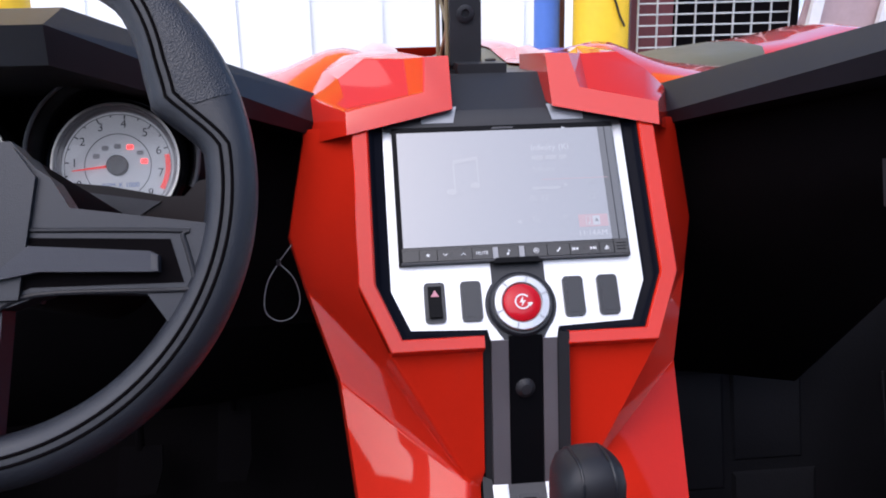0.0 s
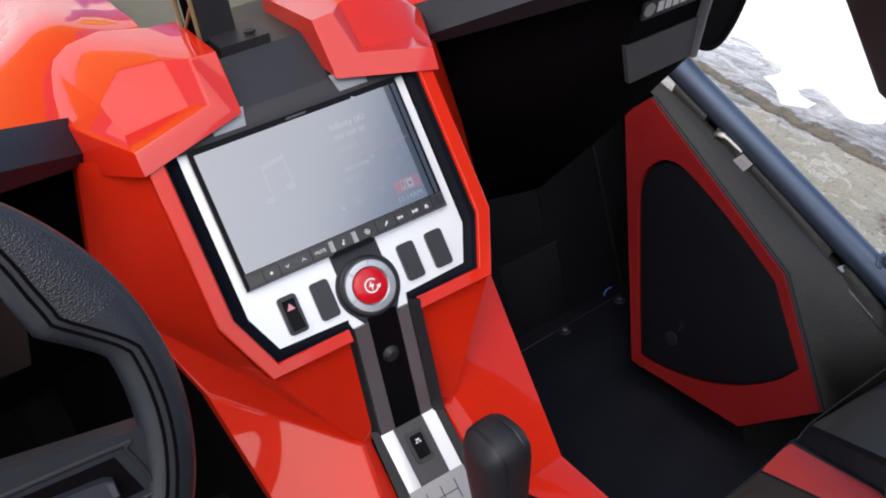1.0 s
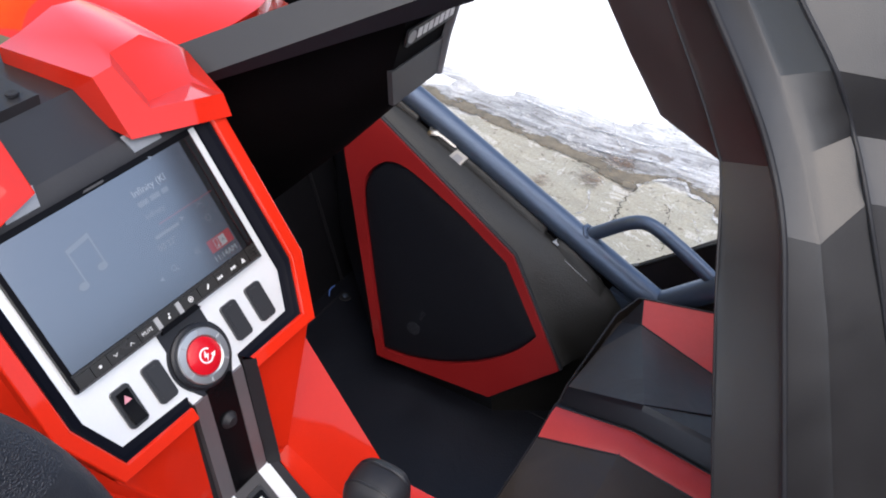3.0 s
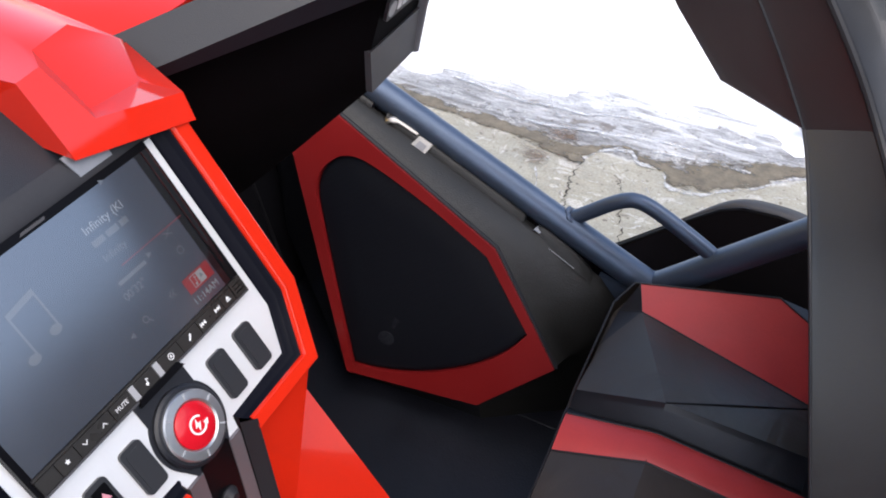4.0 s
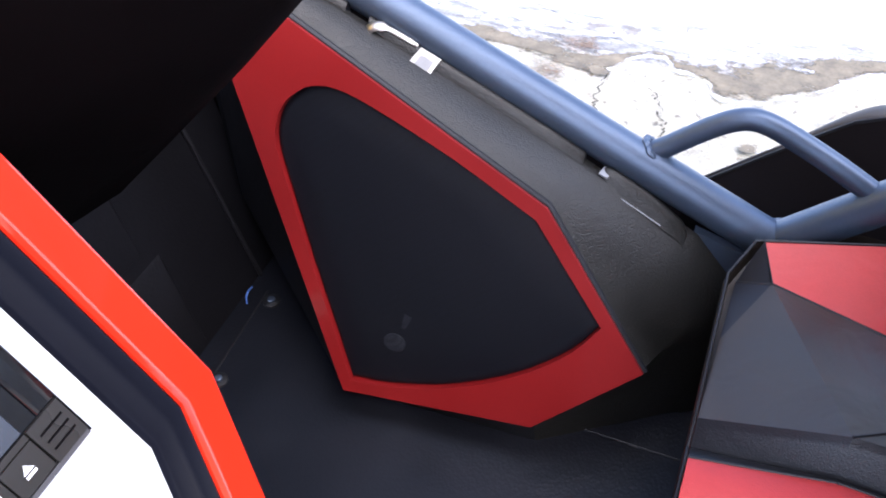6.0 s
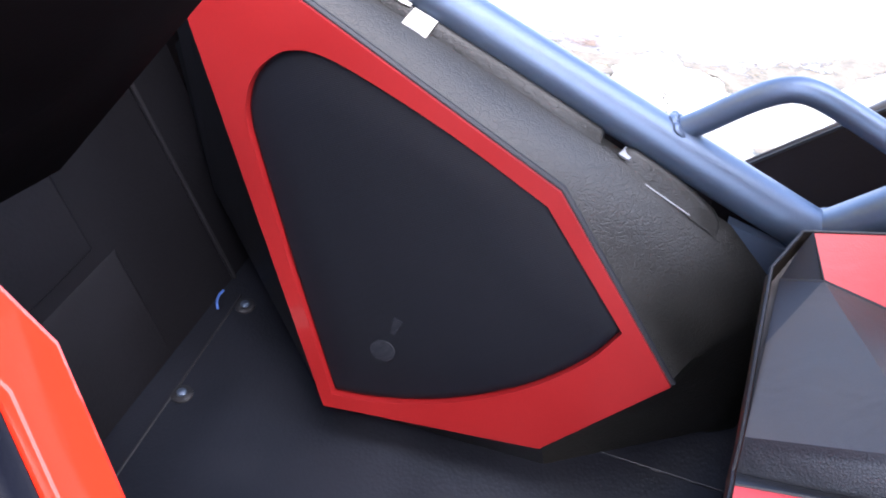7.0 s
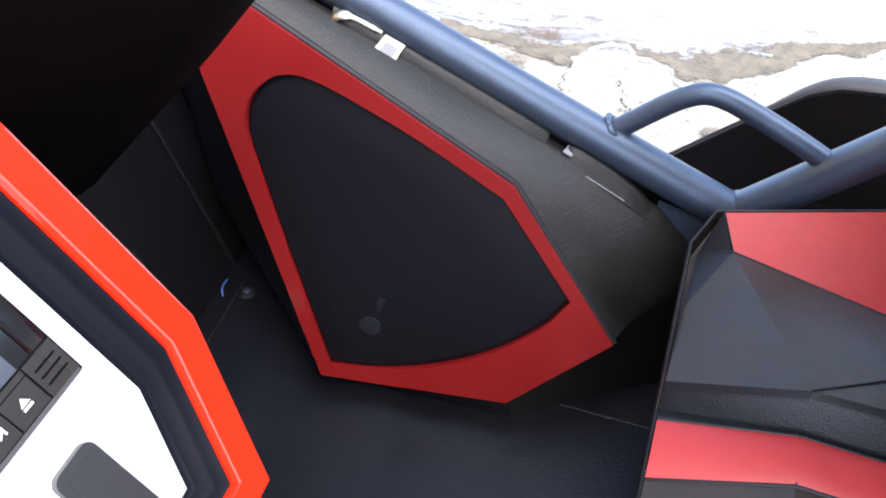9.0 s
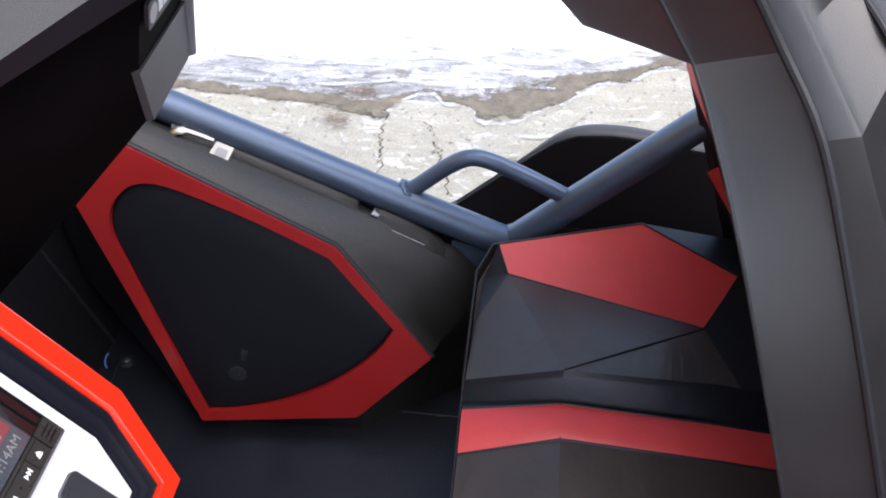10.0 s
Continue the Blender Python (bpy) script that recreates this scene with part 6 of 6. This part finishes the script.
for s in (1, -1):
    sp = part("spoke", prism([(s * u, v) for u, v in SPK], WF, -0.012, 0.010), WHEEL, wheel, width=0.004, segs=3)
    # flat near-black sheet painted for the shade in the spoke's recess
    part("pocket_shade", prism([(s * u, v) for u, v in ((0.044, -0.0296), (0.126, -0.0339), (0.1333, -0.060), (0.0455, -0.0590), (0.022, -0.069), (0.022, -0.045))], WF, 0.0101, 0.0106), DARK, sp)
    part("blade", prism([(s * u, v) for u, v in ((0.022, -0.0560), (0.0471, -0.0355), (0.1157, -0.0415), (0.1205, -0.044), (0.1205, -0.0535), (0.1156, -0.0536), (0.0521, -0.0507))], WF, 0.0107, 0.0185), BLADE, sp, "dark grey spoke blade", width=0.002)
    out = [(0.030, -0.0245), (0.1290, -0.0290), (0.1335, -0.0330), (0.1400, -0.0600), (0.1370, -0.0645), (0.0480, -0.0635), (0.020, -0.0760)]
    part("groove", sweep(curve_points([WF(s * u, v, 0.0102) for u, v in out], 6), 0.0016, 8), RUBBER, sp, "dark moulded groove")
    part("blade_end", prism([(s * u, v) for u, v in ((0.1165, -0.0430), (0.1200, -0.0450), (0.1200, -0.0528), (0.1165, -0.0530))], WF, 0.0186, 0.0189), PANEL_GREY, sp, "chamfered grey blade end")
part("spoke", prism([(-0.03, -0.06), (0.03, -0.06), (0.022, -0.155), (-0.022, -0.155)], WF, -0.012, 0.008), WHEEL, wheel, width=0.004)
part("hub", prism([(-0.050, 0.006), (-0.037, 0.0245), (0.037, 0.0245), (0.050, 0.006), (0.040, -0.066), (-0.040, -0.066)], WF, -0.03, 0.014), WHEEL, wheel, "black hub pad", width=0.008, segs=3)
col_ = thing("steering_column", (-0.372, 0.75, 0.8), "black steering column shroud", "column")
part("shroud", sweep([WF(0, -0.01, -0.02), WF(0, -0.015, -0.30)], 0.050, 20), DARK, col_)

# ---------------------------------------------------------------- driver's footwell
for x0, x1, z0, z1, y in ((-0.345, -0.298, 0.385, 0.485, 1.15), (-0.475, -0.415, 0.38, 0.44, 1.14)):
    pd = thing("pedal", ((x0 + x1) / 2, y, z0), "dark metal foot pedal", "pedal", "pedals")
    f = plane_frame((0, y, z0), (1, 0, 0), (0, -0.9, 0.44))
    part("pad", prism([(x0, 0), (x1 - 0.008, 0), (x1, 0.03), (x1, (z1 - z0) * 1.05), (x0 + 0.004, (z1 - z0) * 1.05)], f, -0.006, 0.0), DARK, pd, width=0.0015)
    part("arm", sweep([((x0 + x1) / 2, y + 0.03, z1 - 0.01), ((x0 + x1) / 2, y + 0.06, z1 + 0.18)], 0.006, 10), DARK, pd)
tie = thing("cable_tie", (-0.22, 0.93, 0.72), "thin white cable tie looped under the dash", "cable tie")
CT = lambda x, z: Vector((x, 0.93, z))
part("loop", sweep(curve_points([CT(-0.219, 0.752), CT(-0.205, 0.735), CT(-0.200, 0.712), CT(-0.208, 0.694), CT(-0.224, 0.690), CT(-0.236, 0.702), CT(-0.232, 0.730), CT(-0.219, 0.752)], 5), 0.0005, 6), PRINT_GREY, tie)
part("tail", sweep([CT(-0.219, 0.752), CT(-0.185, 0.795)], 0.0004, 6), PRINT_GREY, tie)
part("head", box(-0.221, -0.217, 0.927, 0.933, 0.7495, 0.7545), RUBBER, tie)

# ---------------------------------------------------------------- passenger seat
seat = thing("bucket_seat", (0.42, 0.3, 0.18), "black vinyl bucket seat with red inserts", "car seat")
CY = [0.607, 0.50, 0.33, 0.10, -0.1]
CUSH = [
    [(0.160, 0.352), (0.150, 0.398), (0.150, 0.395), (0.150, 0.36), (0.15, 0.34)],
    [(0.238, 0.356), (0.232, 0.402), (0.232, 0.398), (0.232, 0.36), (0.23, 0.34)],
    [(0.262, 0.358), (0.262, 0.386), (0.262, 0.372), (0.262, 0.35), (0.26, 0.33)],
    [(0.375, 0.376), (0.385, 0.406), (0.387, 0.388), (0.387, 0.36), (0.38, 0.34)],
    [(0.424, 0.392), (0.429, 0.409), (0.432, 0.391), (0.432, 0.36), (0.43, 0.34)],
    [(0.436, 0.388), (0.436, 0.403), (0.438, 0.385), (0.438, 0.355), (0.43, 0.33)],
    [(0.456, 0.402), (0.449, 0.442), (0.470, 0.412), (0.48, 0.37), (0.48, 0.34)],
    [(0.618, 0.412), (0.606, 0.408), (0.578, 0.384), (0.58, 0.36), (0.58, 0.34)],
    [(0.652, 0.427), (0.676, 0.443), (0.672, 0.432), (0.66, 0.40), (0.66, 0.38)],
    [(0.690, 0.405), (0.703, 0.420), (0.703, 0.41), (0.70, 0.39), (0.70, 0.37)],
]
CP = [[Vector((x, y, z)) for (x, z), y in zip(c, CY)] for c in CUSH]
CP[8][0].y, CP[9][0].y = 0.590, 0.555
# last two strips in darker vinyl: shade under the bolster's overhang, put into colour
STRIPS = (SEAT, RED_VINYL, SEAT, RED_VINYL, VINYL, VINYL)
cushion = part("cushion", band([[p + Vector((0, 0, -0.02)) for p in c] for c in CP]), SEAT, seat)
for i, m in enumerate(STRIPS):
    a, b = CP[i], CP[i + 1]
    if i == 2:
        lift = Vector((0, 0, 0.006))
        va = [p.copy() for p in a] + [p.copy() for p in b] + [a[0].lerp(a[1], 0.25) + lift * 0.5, a[0].lerp(b[0], 0.5) + Vector((0, 0, 0.001)), a[1].lerp(b[1], 0.5) + lift * 0.3, a[2].lerp(b[2], 0.5)]
        part("panel", mesh_from(va, [(0, 11, 10), (11, 6, 10), (11, 5, 6), (10, 6, 12), (10, 12, 1), (1, 12, 13, 2), (12, 6, 7, 13), (2, 13, 8, 3), (13, 7, 8), (3, 8, 9, 4)]), m, cushion, angle=4)
        continue
    rows = [[p.lerp(q, t) + Vector((0, 0, (0.001 if m is VINYL else 0.005) * math.sin(math.pi * t) ** 0.7)) for t in (0.0, 0.06, 0.15, 0.3, 0.5, 0.7, 0.85, 0.94, 1.0)] for p, q in zip(a, b)]
    part("red_insert" if m is RED_VINYL else "panel", band(rows), m, cushion, "red vinyl insert" if m is RED_VINYL else "", angle=20)
part("front_skirt", band([[c[0], c[0] + Vector((0, 0.004, -0.012)), c[0] + Vector((0, -0.004, -0.06)), Vector((c[0].x, 0.575, 0.19))] for c in CP]), SEAT, cushion, angle=40)
part("side_skirt", band([[p, p + Vector((0.003, 0, -0.03)), Vector((0.69, p.y, 0.2))] for p in CP[-1]]), SEAT, cushion)
part("side_skirt", band([[p, p + Vector((-0.003, 0, -0.03)), Vector((0.165, p.y, 0.2))] for p in CP[0]]), SEAT, cushion)
B1, B2, B3, B4, B5 = (Vector(p) for p in ((0.654, 0.584, 0.428), (0.685, 0.408, 0.450), (0.652, 0.286, 0.402), (0.577, 0.331, 0.383), (0.616, 0.570, 0.413)))
AP, A0, AF, A9 = CP[6][1], CP[6][0], Vector((0.62, 0.600, 0.400)), Vector((0.47, 0.30, 0.400))
B0, BR, BL = Vector((0.656, 0.588, 0.412)), Vector((0.708, 0.40, 0.425)), Vector((0.70, 0.1, 0.39))
part("red_insert", mesh_from([B1, B2, B3, B4, B5, (B1 + B2 + B3 + B4 + B5) / 5 + Vector((0, 0, 0.003))], [(0, 1, 5), (1, 2, 5), (2, 3, 5), (3, 4, 5), (4, 0, 5)]), RED_VINYL, cushion, "red vinyl insert", angle=40)
G4 = A0.lerp(AF, 0.55)
part("panel", mesh_from([A0, G4, B5, AP], [(0, 1, 2), (0, 2, 3)]), SEAT, cushion, angle=8)
part("panel", mesh_from([G4, AF, B5], [(0, 1, 2)]), SEAT_SIDE, cushion)
part("panel", mesh_from([AP, B5, B4, A9, (AP + B5 + B4) / 3 + Vector((0, 0, 0.004))], [(0, 1, 4), (1, 2, 4), (2, 0, 4), (0, 2, 3)]), SEAT, cushion, angle=8)
part("panel", mesh_from([AF, B0, B1, B5], [(0, 1, 2, 3)]), SEAT_SIDE, cushion)
part("panel", mesh_from([B0, Vector((0.70, 0.57, 0.39)), BR, B2, B1], [(0, 1, 2, 3, 4)]), SEAT, cushion)
part("panel", mesh_from([A9, B4, B3, B2, BR, BL, Vector((0.48, 0.1, 0.37))], [(0, 1, 2, 6), (2, 3, 4, 5, 6)]), VINYL, cushion)
part("piping", sweep([AF, B5, B4, B3, B2, B1, B5], 0.0014, 6), RUBBER, cushion)
for i in (3, 4):
    part("piping", sweep(CP[i], 0.0016, 6), RUBBER, cushion)
part("piping", sweep([c[0] + Vector((0, 0.002, 0)) for c in CP], 0.0014, 8), RUBBER, cushion)
part("crease_seam", sweep([AP, AP.lerp(B4, 0.5) + Vector((0, 0, 0.001)), B4], 0.0012, 6), RUBBER, cushion)
part("crease_seam", sweep([CP[3][1] + Vector((0, 0, 0.001)), CP[4][1] + Vector((0, 0, 0.001))], 0.0007, 6), RUBBER, cushion)

# lines up the far bolster, given as they would stand on the near side and turned over by mir()
FE = [(0.110, 0.262, 0.36), (0.136, 0.311, 0.50), (0.210, 0.380, 0.70), (0.284, 0.450, 0.895), (0.300, 0.478, 0.960), (0.325, 0.530, 1.06), (0.345, 0.562, 1.16)]
LS = [(0.086, 0.19, 0.36), (0.110, 0.240, 0.50), (0.184, 0.315, 0.70), (0.262, 0.398, 0.895), (0.284, 0.432, 0.960), (0.310, 0.485, 1.06), (0.335, 0.515, 1.16)]
LB = [(0.095, 0.09, 0.36), (0.115, 0.14, 0.50), (0.190, 0.215, 0.70), (0.268, 0.298, 0.895), (0.290, 0.335, 0.960), (0.315, 0.385, 1.06), (0.340, 0.42, 1.16)]
LF = [(0.112, 0.263, 0.36), (0.138, 0.312, 0.50), (0.213, 0.382, 0.70), (0.288, 0.453, 0.897), (0.325, 0.520, 0.930), (0.345, 0.600, 1.03), (0.36, 0.64, 1.13)]
RI = [(0.160, 0.240, 0.36), (0.180, 0.295, 0.50), (0.255, 0.374, 0.70), (0.350, 0.458, 0.905), (0.385, 0.505, 0.940), (0.40, 0.585, 1.04), (0.41, 0.62, 1.13)]
LM = [(0.082, 0.15, 0.37), (0.100, 0.200, 0.51), (0.172, 0.275, 0.71), (0.250, 0.358, 0.905), (0.274, 0.394, 0.970), (0.302, 0.447, 1.07), (0.33, 0.48, 1.16)]
MI = [(0.44, 0.16, 0.36), (0.44, 0.10, 0.50), (0.44, 0.03, 0.62), (0.44, -0.02, 0.72), (0.44, -0.05, 0.80), (0.44, -0.08, 0.86), (0.44, -0.10, 0.90)]
# lines up the near bolster: front edge, piped seam, end of the side band, rear seam, back
NE = [(0.110, 0.268, 0.36), (0.148, 0.315, 0.50), (0.200, 0.380, 0.70), (0.242, 0.422, 0.825), (0.281, 0.447, 0.888), (0.298, 0.459, 0.912), (0.308, 0.491, 0.960), (0.324, 0.550, 1.04), (0.345, 0.630, 1.16)]
NS = [(0.100, 0.198, 0.36), (0.140, 0.246, 0.50), (0.195, 0.317, 0.70), (0.232, 0.363, 0.825), (0.257, 0.390, 0.893), (0.280, 0.416, 0.933), (0.288, 0.447, 0.978), (0.295, 0.500, 1.045), (0.302, 0.590, 1.16)]
NB = [(0.130, 0.150, 0.36), (0.164, 0.205, 0.50), (0.216, 0.282, 0.70), (0.252, 0.334, 0.825), (0.272, 0.364, 0.887), (0.303, 0.400, 0.938), (0.318, 0.437, 0.988), (0.329, 0.482, 1.04), (0.352, 0.580, 1.16)]
NR = [(0.172, 0.085, 0.36), (0.205, 0.150, 0.50), (0.252, 0.232, 0.70), (0.284, 0.292, 0.815), (0.303, 0.345, 0.916), (0.333, 0.374, 0.951), (0.328, 0.402, 1.0), (0.334, 0.448, 1.05), (0.352, 0.545, 1.16)]
NK = [(0.215, 0.02, 0.36), (0.245, 0.09, 0.50), (0.290, 0.17, 0.70), (0.320, 0.225, 0.815), (0.342, 0.285, 0.905), (0.366, 0.312, 0.945), (0.366, 0.335, 0.99), (0.372, 0.38, 1.045), (0.39, 0.48, 1.16)]
# the near wing of the headrest: its front edge, its inner edge; the inner edge of the near bolster below it
WF_ = [NE[5], (0.322, 0.523, 0.921), (0.339, 0.566, 0.960), (0.343, 0.625, 1.04), (0.350, 0.710, 1.16)]
WI_ = [(0.350, 0.462, 0.908), (0.395, 0.515, 0.925), (0.405, 0.545, 0.960), (0.410, 0.600, 1.04), (0.415, 0.680, 1.16)]
NI = [(0.160, 0.246, 0.36), (0.190, 0.299, 0.50), (0.245, 0.372, 0.70), (0.292, 0.420, 0.825), (0.338, 0.450, 0.888), (0.350, 0.462, 0.908)]


def mir(L):
    """The same line on the far bolster, which stands a little further forward."""
    return [(0.88 - x if 0.88 - x < 0.70 else 0.70, y + 0.018, z) for x, y, z in L]


def at_height(L, z):
    for p, q in zip(L, L[1:]):
        if p[2] <= z <= q[2]:
            return Vector(p).lerp(Vector(q), (z - p[2]) / (q[2] - p[2]))
    return Vector(L[-1])


def padded(A, B, puff=0.0, steps=(0.0, 0.05, 0.13, 0.3, 0.5, 0.7, 0.87, 0.95, 1.0)):
    """A stretched cover between two lines, sunk at its seams and slightly full between them."""
    rows = []
    for i, (p, q) in enumerate(zip(A, B)):
        p, q = Vector(p), Vector(q)
        up = Vector(A[min(i + 1, len(A) - 1)]) - Vector(A[max(i - 1, 0)])
        n = (q - p).cross(up).normalized()
        rows.append([p.lerp(q, t) + n * puff * (math.sin(math.pi * t) ** 0.5) for t in steps])
    return band(rows)


back = part("backrest", band([[Vector(p) + Vector((0.03, -0.012, -0.01)) for p in L] for L in ([NI[-1]] * 3, [MI[0], MI[3], MI[6]], [mir(RI)[0], mir(RI)[3], mir(RI)[6]])]), SEAT, seat)
for A, B, nm, puff in ((NE, NS, "side_panel", -0.0015), (NS, NB, "side_band", -0.001), (NB, NR, "rear_side_panel", -0.001), (NR, NK, "rear_panel", -0.002)):
    part(nm, padded(A, B, puff), SEAT_BACK, back, angle=14)
part("wing_panel", padded([NE[5], Vector(NE[5]).lerp(Vector(NE[6]), 0.4), NE[6], NE[7], NE[8]], WF_, 0.001), SEAT_BACK, back, angle=20)
part("wing_face", band([[Vector(p), Vector(p).lerp(Vector(q), 0.5) + Vector((0, 0.004, 0)), Vector(q)] for p, q in zip(WF_, WI_)]), RED_VINYL, back, "red vinyl insert", angle=30)
part("front_edge", padded([(x + 0.002, y - 0.001, z) for x, y, z in NE[:6]], NI, 0.0), RED_VINYL, back, "red vinyl insert", angle=30)
for A, B, m, nm in ((MI, mir(RI), VINYL, "front_panel"), (mir(LF), mir(FE), SEAT_BACK, "front_edge"), (mir(FE), mir(LS), SEAT_BACK, "bolster_panel"), (mir(LS), mir(LM), SEAT_BACK, "side_band"), (mir(LM), mir(LB), SEAT_BACK, "side_panel")):
    rows = [[Vector(p).lerp(Vector(q), t) for t in (0.0, 0.06, 0.5, 0.94, 1.0)] for p, q in zip(A, B)]
    part(nm, band(rows), m, back, angle=40)
NIC = NI + WI_[2:]
part("front_panel", band([[Vector(p), Vector(p).lerp(Vector(q), 0.5), Vector(q)] for p, q in zip(NIC, [MI[0], MI[1], MI[3], MI[4], MI[5]] + [MI[6]] * 4)]), VINYL, back, angle=40)
FR, FL = mir(RI), mir(LF)
for zs, zt, m, nm in (((0.61, 0.75, 0.9, 1.03, 1.12), (0.665, 0.78, 0.9, 1.03, 1.12), RED_VINYL, "red_insert"), ((0.37, 0.46, 0.53, 0.61), (0.37, 0.48, 0.57, 0.665), VINYL, "front_panel")):
    part(nm, band([[at_height(FR, a).lerp(at_height(FL, b), t) for t in (0.0, 0.5, 1.0)] for a, b in zip(zs, zt)]), m, back, "red vinyl insert" if m is RED_VINYL else "", angle=40)
part("red_insert", mesh_from([at_height(FL, 0.53) + Vector((-0.003, 0.003, 0)), at_height(FR, 0.55) + Vector((-0.003, 0.003, 0)), at_height(FR, 0.46) + Vector((-0.003, 0.003, 0))], [(0, 1, 2)]), RED_VINYL, back, "red vinyl insert")
for line, r in ((NS, 0.0030), (NE[:6], 0.0012), (NE[5:], 0.0012), (NR, 0.0022)):
    part("piping", sweep(curve_points(line, 4), r, 8), RUBBER, back)
BACK = [(0.44, 0.02 + 0.085 * k, 0.36 + 0.1 * k) for k in range(9)]
part("back_shell", band([[Vector(p), Vector(m), Vector(q)] for p, m, q in zip([NK[k] for k in (0, 1, 2, 3, 4, 6, 8)], [BACK[k] for k in (0, 1, 3, 4, 5, 6, 7)], mir(LB))]), BLACK, back)
part("top_skin", mesh_from([L[-1] for L in (NK, NR, NB, NS, NE, WF_, WI_)], [tuple(range(7))]), SEAT_BACK, back)
part("top_skin", mesh_from([mir(L)[-1] for L in (LB, LM, LS, FE, LF, RI)], [tuple(range(6))]), SEAT_BACK, back)
part("top_skin", mesh_from([NK[-1], WI_[-1], MI[-1], mir(RI)[-1], mir(LB)[-1], BACK[7]], [(0, 1, 2, 5), (2, 3, 4, 5)]), SEAT_BACK, back)
